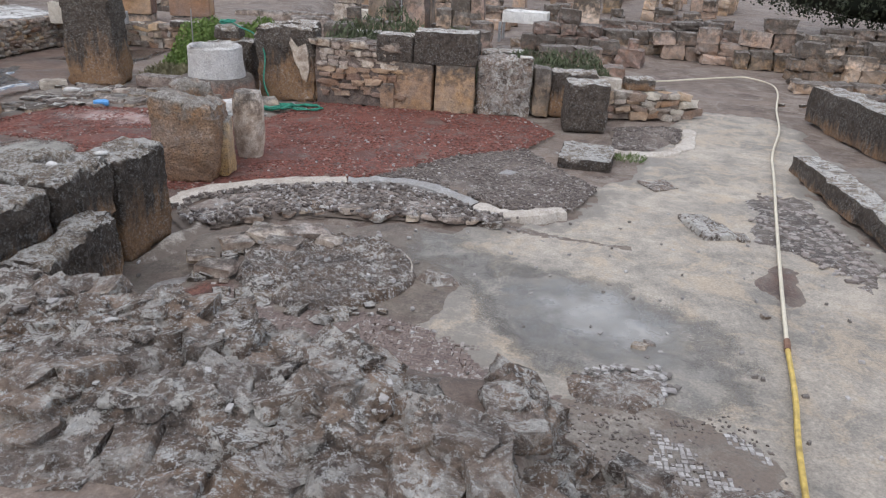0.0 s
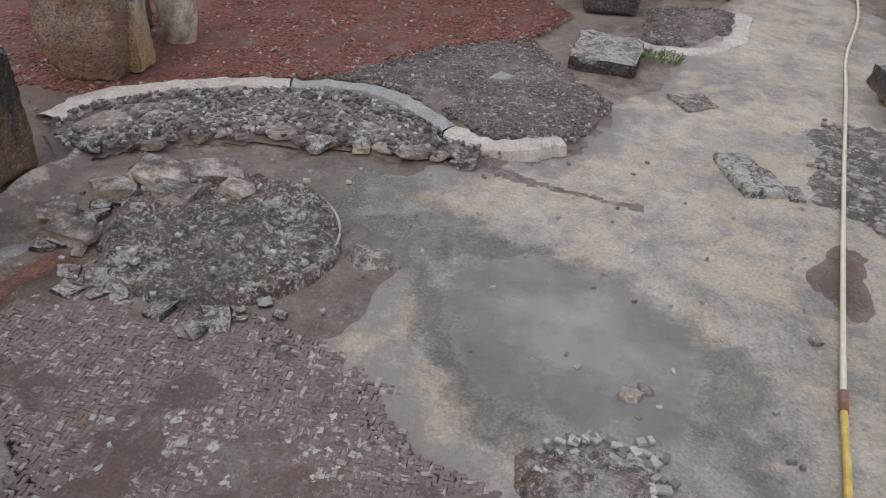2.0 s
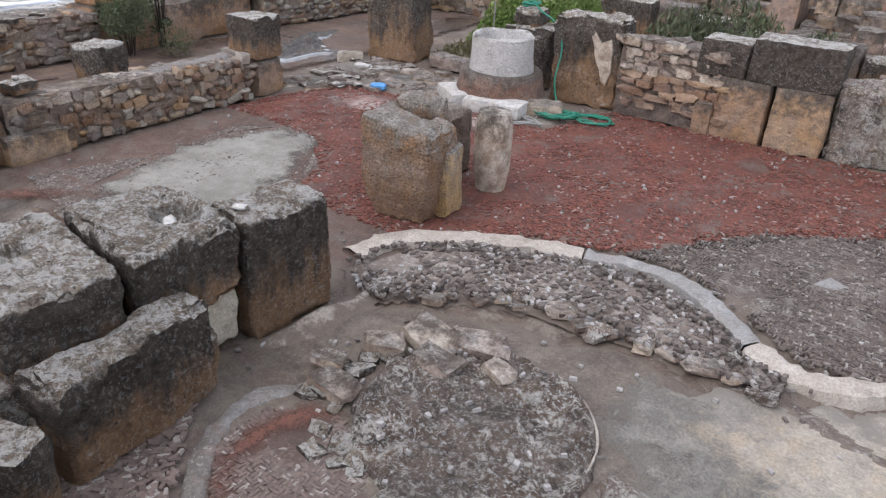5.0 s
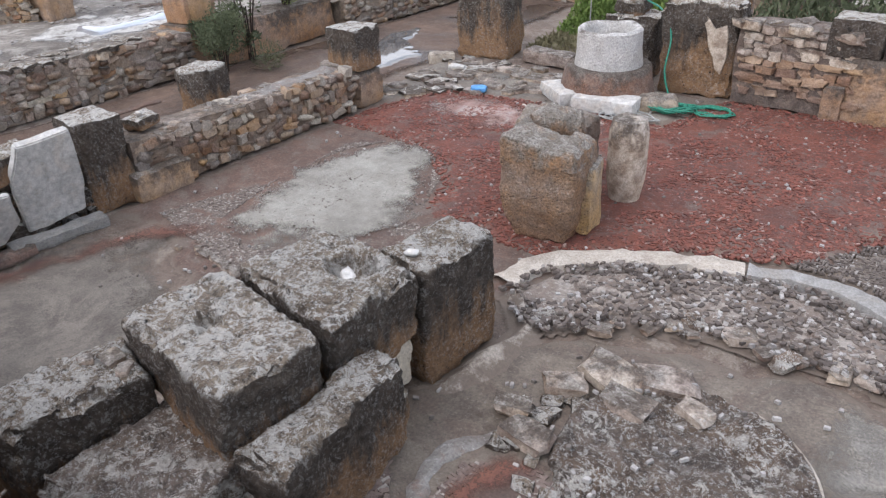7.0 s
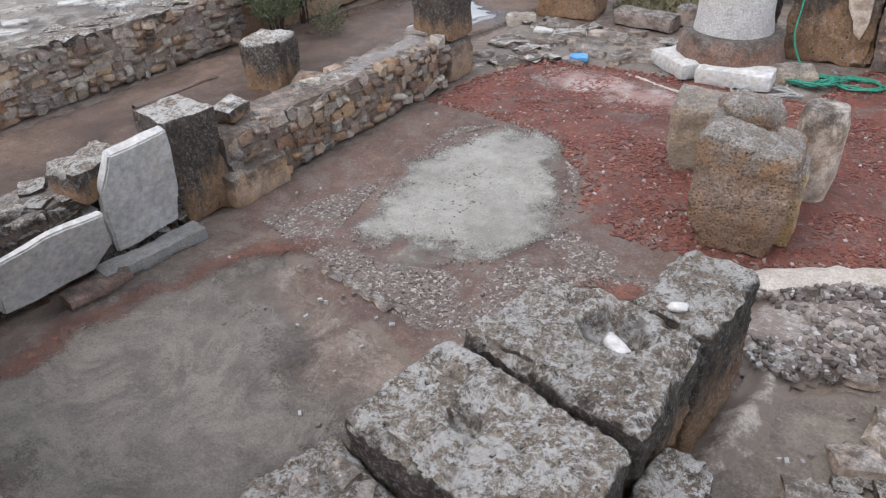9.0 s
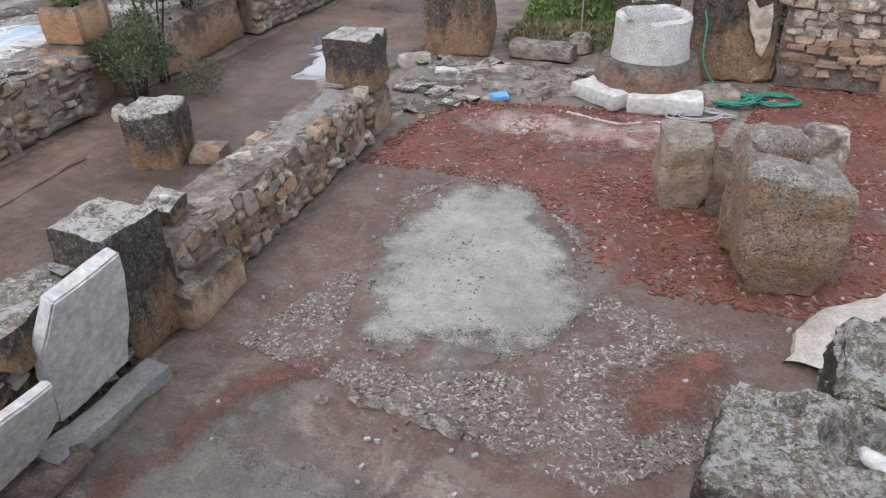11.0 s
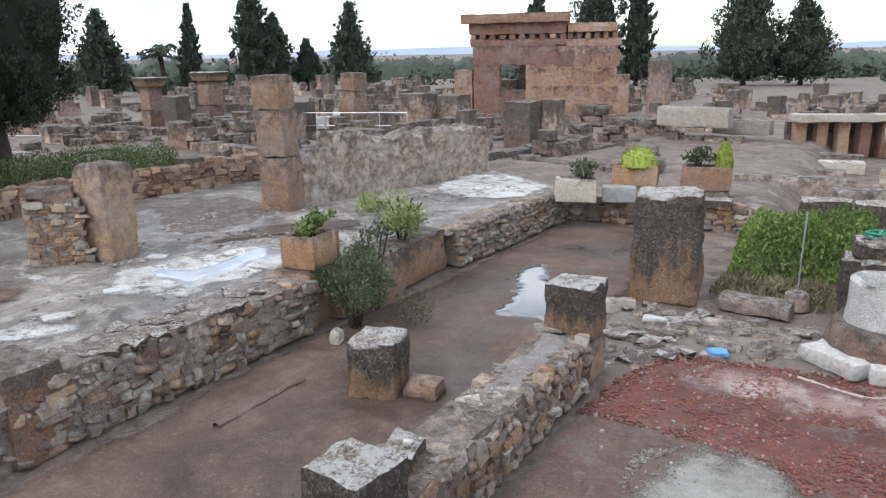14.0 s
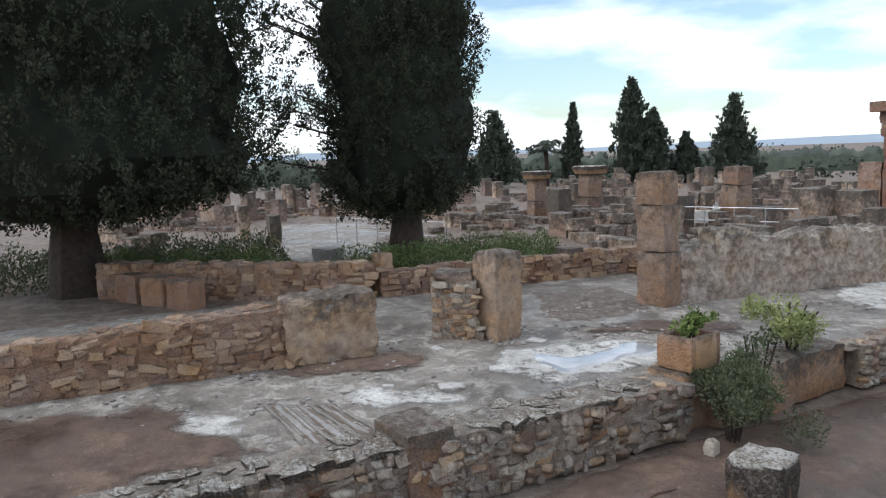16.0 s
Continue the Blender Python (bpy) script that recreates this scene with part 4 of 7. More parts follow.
curb([(1.5, 10.4), (1.85, 10.36), (2.21, 10.45), (2.5, 10.8), (2.68, 11.25), (2.8, 11.95)], 0.19, 0.01, M_PLASTER, "white curved curb fragment", 7, 0.05)
BANK = [(-2.9, 6.95), (-2.8, 7.42), (-2.3, 7.82), (-1.5, 8.15), (-0.95, 8.24), (-0.35, 7.95), (0.05, 7.6), (0.4, 7.5), (0.2, 7.33), (-0.5, 7.33), (-1.0, 7.3), (-1.4, 7.28), (-1.85, 7.12), (-2.2, 6.85), (-2.5, 6.65)]
patch("bank", BANK, 0.05, M_BANK, "bank of dark earth and lichened stones in the basin", wobble=0.06, relief=0.02, fade=0.2, skirt=0.07, category="bank", wear=0.05)
rnd = random.Random(11)
R_HEAPLIKE = rocks_for(M_LICHEN, "lichened_stone", 0.62)
for i in range(40):
    t = i / 39
    px = -2.45 + 2.75 * t + rnd.uniform(-0.05, 0.05)
    py = (6.68 + 0.62 * math.sin(min(1, t * 1.7) * math.pi / 2)) + rnd.uniform(-0.06, 0.09)
    s = rnd.choice((0.05, 0.07, 0.10, 0.13)) * rnd.uniform(0.8, 1.2)
    tagged(put_rock(R_FLAT if rnd.random() < 0.8 else R_HEAPLIKE, rnd, None, px, py + (rnd.uniform(0.02, 0.1) if i % 3 else rnd.uniform(0.1, 0.4)), 0.03, s * 1.5, s * 1.05, s * 0.5, name="edge_stone"), "lichened grey stone on the edge of the bank", "stone", "stones along the bank")
chips("gravel", BANK, 0.055, 900, M_GREYCHIP, "gravel and chips on the bank", (0.045, 0.03, 0.012), 12)
chips("gravel", BANK, 0.055, 300, M_WHITECHIP, "pale chips on the bank", (0.035, 0.025, 0.014), 13)
DISC = [(-1.1 + 0.74 * math.cos(a), 6.02 + 0.72 * math.sin(a)) for a in (k * math.pi / 12 for k in range(24))]
patch("round_base", DISC, 0.065, M_DARKLICHEN, "round lichen-covered concrete base in the basin floor", cell=0.025, relief=0.045, wobble=0.045, fade=0.05, skirt=0.1, category="concrete base", freq=4.5, wear=0.05)
part("rim", tube([(-1.1 + 0.69 * math.cos(a), 6.02 + 0.68 * math.sin(a), 0.042) for a in np.linspace(-0.5, 1.3, 22)], 0.008, 5, 0.8), M_PLASTER, bpy.data.objects["round_base"], "thin white plaster rim")
chips("lichen_chips", DISC, 0.085, 45, M_WHITECHIP, "pale stone chips in the round base", (0.035, 0.025, 0.01), 14)
for px, py, s in ((-1.75, 6.5, 0.26), (-1.45, 6.62, 0.22), (-1.55, 6.3, 0.2), (-1.95, 6.25, 0.16), (-1.2, 6.45, 0.14), (-1.9, 5.75, 0.18), (-2.1, 5.9, 0.14)):
    tagged(put_rock(R_FLAT, rnd, None, px, py, 0.07, s * 1.6, s, 0.09, rnd.uniform(-30, 30), 5, "flat_stone"), "flat pale stone bedded in the round base", "stone", "flat stones of the base")
for i in range(34):
    a = rnd.uniform(math.pi * 0.75, math.pi * 1.75)
    r = rnd.uniform(0.6, 0.95)
    s = rnd.uniform(0.05, 0.15)
    tagged(put_rock(R_GREY, rnd, None, -1.15 + r * math.cos(a), 5.98 + r * 0.85 * math.sin(a), 0.012, s * 1.3, s, s * 0.45, name="loose_stone"), "small lichened stone beside the round base", "stone", "stones round the base")
patch("concrete_fragment", [(-0.42, 6.0), (-0.3, 6.12), (-0.08, 6.12), (-0.02, 5.92), (-0.25, 5.85)], 0.05, M_LICHEN, "small lichened concrete lump on the floor", relief=0.03, wobble=0.06, fade=0.06, skirt=0.06, category="concrete", cell=0.025, wear=0.06)
patch("concrete_fragment", [(0.68, 4.85), (1.0, 4.95), (1.45, 5.0), (1.5, 4.6), (1.2, 4.45), (0.8, 4.5)], 0.05, M_LICHEN, "broken concrete fragment with white stones", relief=0.03, wobble=0.1, fade=0.08, skirt=0.08, category="concrete", wear=0.06)
chips("white_stones", [(0.75, 4.75), (1.05, 4.95), (1.45, 4.98), (1.48, 4.65), (1.1, 4.55)], 0.046, 80, M_WHITECHIP, "white stones set in the concrete fragment", (0.042, 0.034, 0.002), 15)
patch("concrete_fragment", [(1.0, 2.9), (1.1, 3.7), (1.9, 4.0), (2.4, 3.3), (2.3, 2.6)], 0.04, M_LICHEN, "rough lichened floor edge", relief=0.03, wobble=0.12, fade=0.1, skirt=0.08, category="concrete", wear=0.06)
patch("concrete_fragment", [(2.6, 7.7), (2.75, 8.9), (3.5, 9.0), (3.75, 7.0), (3.3, 6.4), (2.9, 7.0)], 0.03, M_CRUST, "grey broken mosaic bedding", relief=0.02, wobble=0.2, fade=0.12, category="concrete", wear=0.06)
chips("white_stones", [(2.6, 8.4), (2.9, 9.1), (3.4, 8.9), (3.7, 7.0), (3.2, 6.6)], 0.033, 260, M_DULLCHIP, "pale flat stones in the floor", (0.055, 0.04, 0.002), 16)
patch("crack", [(0.25, 7.42), (0.6, 7.25), (1.0, 7.16), (1.4, 7.08), (1.4, 7.03), (1.0, 7.10), (0.55, 7.18), (0.2, 7.36)], 0.018, M_GRAVELBED, "dark crack in the concrete floor", wobble=0.05, cell=0.03, fade=0.02, skirt=0.008, relief=0.002, category="crack", wear=0.02)
patch("stain", [(0.05, 8.9), (0.3, 8.95), (0.45, 9.15), (0.15, 9.2)], 0.03, M_CEMENT, "grey cement patch in the tesserae floor", wobble=0.08, cell=0.04, fade=0.05, skirt=0.03, category="floor", wear=0.06)
patch("red_earth", [(-6.65, 3.6), (-6.62, 4.4), (-6.5, 5.3), (-6.2, 6.2), (-5.75, 6.5), (-5.6, 6.1), (-5.95, 5.75), (-6.2, 5.3), (-6.3, 4.4), (-6.35, 3.6)], 0.024, M_RUSTY, "rust red earth beside the wall", wobble=0.2, category="earth", wear=0.3, skirt=0.004)
patch("red_earth", [(-4.2, 6.6), (-3.6, 7.3), (-3.2, 7.2), (-3.5, 6.4), (-3.9, 6.0)], 0.024, M_RUSTY, "rust red earth by the pitted block", wobble=0.2, category="earth", wear=0.4, skirt=0.004)
patch("pavement", [(-6.3, 10.0), (-6.0, 10.8), (-3.8, 10.85), (-3.6, 10.2), (-4.3, 9.7), (-5.2, 9.75)], 0.0215, M_PINKDUST, "pale dusty part of the red floor", wobble=0.25, wear=0.5, skirt=0.004)
patch("red_earth", [(2.3, 6.5), (2.6, 7.1), (2.95, 6.9), (2.75, 6.1), (2.5, 6.0)], 0.022, M_REDDIRT, "rust red earth showing through the concrete", wobble=0.08, category="earth")

# ---- spoil bank with rubble at the start ----
R_HEAP = rocks_for(M_LICHEN, "heap_stone", 0.68)
rnd = random.Random(21)
MOUND = [(-3.4, 2.2), (-3.4, 3.55), (-2.3, 3.72), (-1.6, 3.7), (-1.0, 3.62), (-0.3, 3.5), (0.15, 3.3), (0.5, 3.05), (0.75, 2.7), (0.6, 2.2)]
mound = patch("rubble_mound", MOUND, 1.15, M_LICHEN, "heap of earth and lichened rubble on an old wall", cell=0.03, relief=0.05, wobble=0.14, fade=0.42, skirt=0.55, category="rubble", freq=3.2, wear=0.03)
heights = {}
for v in mound.data.vertices:
    p = Vector((v.co.x, v.co.y, 0))
    v.co.z += 0.12 * (0.42 - noise.voronoi(p * 4.2)[0][0]) + 0.06 * (0.4 - noise.voronoi(p * 11)[0][0]) + 0.016 * noise.noise(p * 31)
    heights[round(p.x / 0.06), round(p.y / 0.06)] = v.co.z


def heap_top(px, py):
    return heights.get((round(px / 0.06), round(py / 0.06)), 0.6)


for row_y, row_z in ((2.12, 0.97), (2.26, 1.0), (2.42, 1.04), (2.57, 1.06)):
    px = -3.1
    while px < 0.42:
        w = rnd.uniform(0.11, 0.26)
        put_rock(R_HEAP, rnd, mound, px + w / 2, row_y + rnd.uniform(-0.04, 0.04), row_z + rnd.uniform(-0.03, 0.02), w * 1.08, rnd.uniform(0.16, 0.24), rnd.uniform(0.13, 0.20), rnd.uniform(-14, 14), 10)
        px += w + rnd.uniform(0.0, 0.05)
rows = []
while len(rows) < 1500:
    px, py = rnd.uniform(-3.2, 0.6), rnd.uniform(2.55, 3.65)
    if inside(px, py, MOUND):
        q = rnd.choice((0.02, 0.03, 0.045, 0.06, 0.08, 0.12)) * rnd.uniform(0.8, 1.25)
        rows.append((px, py, heap_top(px, py) - 0.12 * q + rnd.uniform(-0.012, 0.006), q * 1.4, q, q * 0.6))
rows.sort(key=lambda r: -r[3])
for px, py, pz, sx, sy, sz in rows[:150]:
    put_rock(R_HEAP, rnd, mound, px, py, pz, sx, sy, sz, tilt=20)
tagged(joined_rocks("small_stones", rows[150:], M_LICHEN, 26, mound), kind="stuff")
rows = []
while len(rows) < 170:
    px, py = rnd.uniform(-3.0, 0.45), rnd.uniform(2.5, 3.2)
    q = rnd.uniform(0.012, 0.034)
    rows.append((px, py, heap_top(px, py) + 0.004, q * 1.4, q, q * 0.5))
tagged(joined_rocks("white_chips", rows, M_WHITECHIP, 27, mound), kind="stuff")
LOW = [(0.5, 2.3), (0.5, 3.25), (0.9, 3.45), (1.5, 3.4), (1.85, 3.1), (1.8, 2.3)]
low = patch("rubble_mound", LOW, 0.52, M_LICHEN, "lower end of the rubble heap", cell=0.03, relief=0.06, wobble=0.12, fade=0.2, skirt=0.4, category="rubble", freq=3.0, wear=0.05)
for i in range(60):
    s = rnd.choice((0.04, 0.06, 0.09, 0.12))
    px, py = rnd.uniform(0.55, 1.8), rnd.uniform(2.4, 3.35)
    put_rock(R_HEAP, rnd, low, px, py, 0.51 - 0.3 * step(py, 3.15, 3.4), s * 1.4, s, s * 0.75, tilt=25)
for i in range(120):
    s = rnd.choice((0.05, 0.08, 0.12, 0.17))
    px, py = rnd.uniform(0.4, 1.0), rnd.uniform(2.0, 3.35)
    put_rock(R_HEAP, rnd, low, px, py, max(ground_z(px, py), 0.3) - 0.02, s * 1.4, s, s * 0.7, tilt=25)
rubble_wall("wall_1", (-3.4, 2.36), (0.55, 2.36), 0.3, 1.10, "front face of the old rubble wall, grey lichened stones", 0.22, (-1,), False, 23, meshes=R_HEAP, core=M_LICHEN)

# ---- the block wall beside the basin ----
def quad_block(name, sw, se, ne, nw, z, h, mat, label, seed, amp=0.03, holes=(), slope=0.0, category="stone block"):
    """A worn block on a four-cornered plan; holes are x, y, radius and depth of hollows in its top."""
    w, d = ((se[0] - sw[0]) + (ne[0] - nw[0])) / 2, ((nw[1] - sw[1]) + (ne[1] - se[1])) / 2
    cx, cy = (sw[0] + se[0] + ne[0] + nw[0]) / 4, (sw[1] + se[1] + ne[1] + nw[1]) / 4
    bm = rough_box(w, d, h, seed, amp, 0.026, 0.05, most=44)
    for v in bm.verts:
        u, t = v.co.x / w + 0.5, v.co.y / d + 0.5
        px = (sw[0] * (1 - u) + se[0] * u) * (1 - t) + (nw[0] * (1 - u) + ne[0] * u) * t
        py = (sw[1] * (1 - u) + se[1] * u) * (1 - t) + (nw[1] * (1 - u) + ne[1] * u) * t
        p = Vector((px, py, v.co.z))
        rise = step(v.co.z, 0.0, h)
        p += noise.noise_vector(p * 34) * 0.011 + noise.noise_vector(p * 13 + Vector((seed, 0, 0))) * 0.012
        pit = noise.noise(p * 16 + Vector((0, seed, 0)))
        p.z -= rise * (max(0.0, pit - 0.25) * 0.09 + slope * (1 - u))
        for hx, hy, hr, hd in holes:
            k = math.hypot(px - hx, (py - hy) * 1.25) / hr
            if v.co.z > h * 0.8:
                p.z -= hd * (1 - step(k, 0.45, 1.0))
        v.co = (p.x - cx, p.y - cy, p.z)
    return tagged(ob_of(name, finish(bm, name), mat, None, pose(cx, cy, z)), label, category)


M_FACE = block_mat("black_streaked_block", 1.16, 0.475)
quad_block("ashlar_block", (-3.10, 5.87), (-2.67, 5.82), (-2.62, 6.49), (-3.02, 6.52), -0.02, 0.87, M_DARK, "upright dark block with orange foot at the wall end", 2, 0.025)
quad_block("ashlar_block", (-3.64, 5.22), (-2.67, 5.06), (-2.67, 5.78), (-3.5, 5.87), 0.42, 0.48, M_FACE, "large dark weathered block with a hollow in its lichened top", 1, 0.03, ((-3.03, 5.6, 0.2, 0.13), (-3.3, 5.72, 0.09, 0.05)))
quad_block("ashlar_block", (-3.73, 4.52), (-2.71, 4.37), (-2.68, 4.99), (-3.66, 5.16), 0.40, 0.50, M_FACE, "broad weathered block with a flat lichened top", 3, 0.03, ((-3.29, 4.77, 0.1, 0.08), (-3.5, 5.0, 0.12, 0.03)))
quad_block("ashlar_block", (-4.02, 3.70), (-3.52, 3.74), (-3.36, 4.43), (-3.84, 4.53), -0.02, 0.74, M_DARK, "lower weathered block at the wall's end", 4, 0.035)
quad_block("ashlar_block", (-2.66, 4.36), (-2.34, 4.40), (-2.44, 5.36), (-2.66, 5.34), 0.0, 0.64, M_DARK, "dark lichened block standing before the wall", 5, 0.035)
quad_block("footing_block", (-3.6, 4.6), (-2.88, 4.45), (-2.84, 5.3), (-3.55, 5.3), -0.02, 0.44, M_BACK, "dark footing stone under the wall blocks", 7, 0.03)
quad_block("footing_block", (-3.55, 5.36), (-2.98, 5.36), (-2.98, 5.8), (-3.45, 5.82), -0.02, 0.46, M_BACK, "dark footing stone under the hollowed block", 8, 0.03)
quad_block("plaster_block", (-2.96, 5.37), (-2.79, 5.36), (-2.77, 5.80), (-2.96, 5.80), 0.0, 0.43, M_PALE, "pale plastered block under the dark stone", 6, 0.015)
quad_block("rubble_fill", (-3.46, 3.75), (-2.6, 3.8), (-2.68, 4.44), (-3.38, 4.5), -0.02, 0.52, M_LICHEN, "lichened rubble between the wall blocks", 12, 0.06, category="rubble")
block("small_stone", -2.42, 4.18, 0.0, 0.3, 0.25, 0.5, M_DARK, "weathered stone standing before the wall", 20, 9, 0.035)
for px, py, pw in ((-3.62, 4.38, 0.1), (-3.48, 4.36, 0.07), (-3.72, 4.28, 0.06)):
    tagged(put_rock(R_FLAT, rnd, None, px, py, 0.735, pw * 1.3, pw, 0.04, None, 6, "loose_stone"), "small pale stone lying on the lower block", "stone", "loose stones")
patch("plaster_footing", [(-2.72, 5.75), (-2.62, 6.62), (-2.95, 7.0), (-2.75, 7.2), (-2.42, 6.75), (-2.32, 6.2), (-2.5, 5.75)], 0.12, M_PLASTER, "worn plaster footing along the block wall", wobble=0.06, cell=0.04, relief=0.015, fade=0.22, skirt=0.13, category="plaster", wear=0.25)
tagged(put_rock(R_PALE, rnd, None, -2.97, 5.52, 0.86, 0.19, 0.07, 0.06, -28, 6, "white_stone"), "white pebble lying on the dark block", "stone")
tagged(put_rock(R_PALE, rnd, None, -2.87, 5.95, 0.86, 0.09, 0.05, 0.03, 20, 4, "white_stone"), "small white stone lying on the dark block", "stone")

# ---- stone blocks standing in the courtyard ----
def add_bm(bm, other, m):
    """Adds the faces of another bmesh, moved by m."""
    k = {v: bm.verts.new(m @ v.co) for v in other.verts}
    for f in other.faces:
        bm.faces.new([k[v] for v in f.verts])
    other.free()


bm = rough_box(0.66, 0.58, 0.96, 8, 0.03, 0.03, 0.06, most=32)
for v in bm.verts:
    k = step(v.co.z, -0.05, 0.42)
    v.co.x *= 0.70 + 0.30 * k
    v.co.y *= 0.72 + 0.28 * k
    if v.co.z > 0.7:
        v.co.z -= (0.09 * step(v.co.x, -0.2, 0.34) + 0.09 * step(v.co.y, 0.06, 0.12) * step(0.2 - abs(v.co.x + 0.06), 0.0, 0.05)) * step(v.co.z, 0.7, 0.85)
    v.co += noise.noise_vector(v.co * 30) * 0.010
boss = rough_box(0.46, 0.34, 1.0, 9, 0.035, 0.035, 0.12, most=30)
for v in boss.verts:
    v.co += noise.noise_vector(v.co * 30) * 0.010
add_bm(bm, boss, pose(-0.10, 0.37, 0, 0, 0, 8))
cap = tagged(ob_of("pitted_block", finish(bm, "pitted_block"), M_CAP, None, pose(-3.13, 8.03, -0.02, 0, 0, 8)), "upright pitted golden stone block, narrow at the foot", "stone block")
part("corner_piece", rough_box(0.13, 0.34, 0.62, 14, 0.03, 0.06, 0.03), M_CAP, cap, "split golden corner of the block", pose(0.32, 0.16, 0.03))


def round_off(o, radius, foot=1.0, head=1.0, top=0.7):
    """Turns a worn box into a worn drum."""
    for v in o.data.vertices:
        r = math.hypot(v.co.x, v.co.y)
        k = radius * (foot + (1 - foot) * step(v.co.z, -0.05, 0.3)) * (head + (1 - head) * step(top - v.co.z, 0.0, 0.12))
        if r > k:
            v.co.x, v.co.y = v.co.x * k / r, v.co.y * k / r


round_off(block("column_stump", -2.86, 8.98, 0.0, 0.40, 0.40, 0.8, M_PLASTERWALL, "grey round column stump beside the pitted block", 5, 109, 0.02, "column", cell=0.05), 0.18, 0.75, 0.85, 0.8)
bm = rough_box(0.42, 0.42, 0.66, 10, 0.03, 0.035, 0.045, 0.0, (0.02, 0), most=30)
for v in bm.verts:
    v.co.x *= 0.8 + 0.2 * step(v.co.z, 0, 0.3)
    v.co.y *= 0.85 + 0.15 * step(v.co.z, 0, 0.3)
tagged(ob_of("worn_block", finish(bm, "worn_block"), M_WORN, None, pose(-3.84, 9.05, -0.02, 0, 0, 12)), "short worn brown stone block beside the pitted block", "stone block")
bm = rough_box(0.30, 0.44, 0.70, 11, 0.035, 0.035, 0.06, most=30)
tagged(ob_of("worn_block", finish(bm, "worn_block"), M_WORN, None, pose(-3.43, 9.02, -0.02, 0, 0, -8)), "short worn grey stone block with a broken edge", "stone block")
block("lichen_block", 1.18, 9.95, 0.0, 0.66, 0.85, 0.14, M_FACE_BLACK, "low dark block with white lichen set in the floor", -8, 12, 0.03)
block("white_slab", 2.22, 7.72, 0.0, 0.32, 0.58, 0.09, M_WHITELICHEN, "white lichened slab lying on the floor", 18, 13, 0.03)
block("small_stone", 2.52, 7.55, 0.0, 0.12, 0.2, 0.06, M_LICHEN, "small grey stone on the floor", 5, 14, 0.02, cell=0.05)
block("grey_slab", 1.95, 9.05, 0.0, 0.36, 0.36, 0.05, M_LICHEN, "flat broken grey stone in the floor", 30, 15, 0.03)
block("dark_cube", 1.22, 11.72, 0.0, 0.62, 0.5, 0.72, M_FACE_BLACK, "dark cube of stone standing by the wall", 4, 16, 0.03)
for px, py, s in ((1.3, 5.25, 0.1), (1.37, 5.3, 0.07), (2.3, 5.9, 0.06), (0.3, 4.15, 0.05)):
    tagged(put_rock(R_EARTHY, rnd, None, px, py, 0.022, s * 1.3, s, s * 0.5, name="loose_stone"), "small loose stone on the courtyard floor", "stone", "loose stones")

# ---- hose ----
hose = base_empty("garden_hose", 2.0, 4.0, 0.0)
tagged(hose, "long white garden hose with a dirty yellow end", "hose")
HL = smooth_line([(1.6, 2.2, 0.05), (1.99, 4.05, 0.045), (2.18, 4.8, 0.045), (2.315, 5.43, 0.045)], 9)
HM = smooth_line([(2.315, 5.43, 0.045), (2.61, 6.62, 0.045), (2.97, 8.03, 0.045), (3.4, 9.68, 0.045), (3.68, 10.77, 0.045), (4.2, 12.3, 0.045), (4.61, 13.92, 0.05), (5.1, 15.6, 0.05), (5.25, 16.6, 0.05), (4.95, 17.2, 0.06), (4.5, 17.1, 0.06), (2.92, 16.1, 0.05), (1.9, 15.6, 0.05)], 9)
inv = hose.matrix_basis.inverted()
part("hose_end", tube([inv @ p for p in HL], 0.018), M_HOSEY, hose, "dirty yellow hose end")
part("hose_body", tube([inv @ p for p in HM], 0.016), M_HOSEW, hose, "white hose")
part("coupling", tube([inv @ p for p in (Vector((2.30, 5.36, 0.045)), Vector((2.335, 5.5, 0.045)))], 0.023), M_RUST, hose, "dark hose coupling")

# ---- back wall of the courtyard ----
rubble_wall("wall_2", (-2.98, 12.42), (-1.72, 12.35), 0.45, 1.0, "orange flat stone courses under grey rubble between ashlar piers", 0.2, (-1,), True, 31, squash=0.45, meshes=R_ORANGE, tops=R_FLAT, split=0.6, foot=0.16, core=M_JOINT, flush=0.03, tilt=4)
back_pier = base_empty("ashlar_pier", -3.5, 12.5, 0.0, 3)
tagged(back_pier, "tall weathered pier with flaking plaster", "pier")
part("shaft", rough_box(0.95, 0.5, 1.16, 31, 0.06, 0.05, 0.05), M_DARK, back_pier, "dark rough stone", pose(0, 0, -0.02))
flake = bmesh.new()
front = [flake.verts.new((x + 0.02 * noise.noise(Vector((x * 9, z * 9, 1))), -0.275 + 0.015 * noise.noise(Vector((x * 7, z * 7, 4))), z)) for x, z in ((0.02, 1.0), (0.10, 0.80), (0.13, 0.62), (0.2, 0.5), (0.24, 0.36), (0.33, 0.3), (0.355, 0.5), (0.35, 0.75), (0.33, 0.9), (0.2, 0.84), (0.1, 0.98))]
rear = [flake.verts.new((v.co.x * 1.03, v.co.y + 0.07, v.co.z)) for v in front]
flake.faces.new(front)
for q in range(len(front)):
    flake.faces.new((front[q], rear[q], rear[(q + 1) % len(front)], front[(q + 1) % len(front)]))
bmesh.ops.recalc_face_normals(flake, faces=flake.faces)
part("plaster", flake, M_PLASTERWALL, back_pier, "flaking grey plaster")
block("ashlar_block", -1.82, 12.2, 0.0, 0.22, 0.3, 0.42, M_ASHLAR, "small upright orange block in the wall", 0, 32, 0.015)
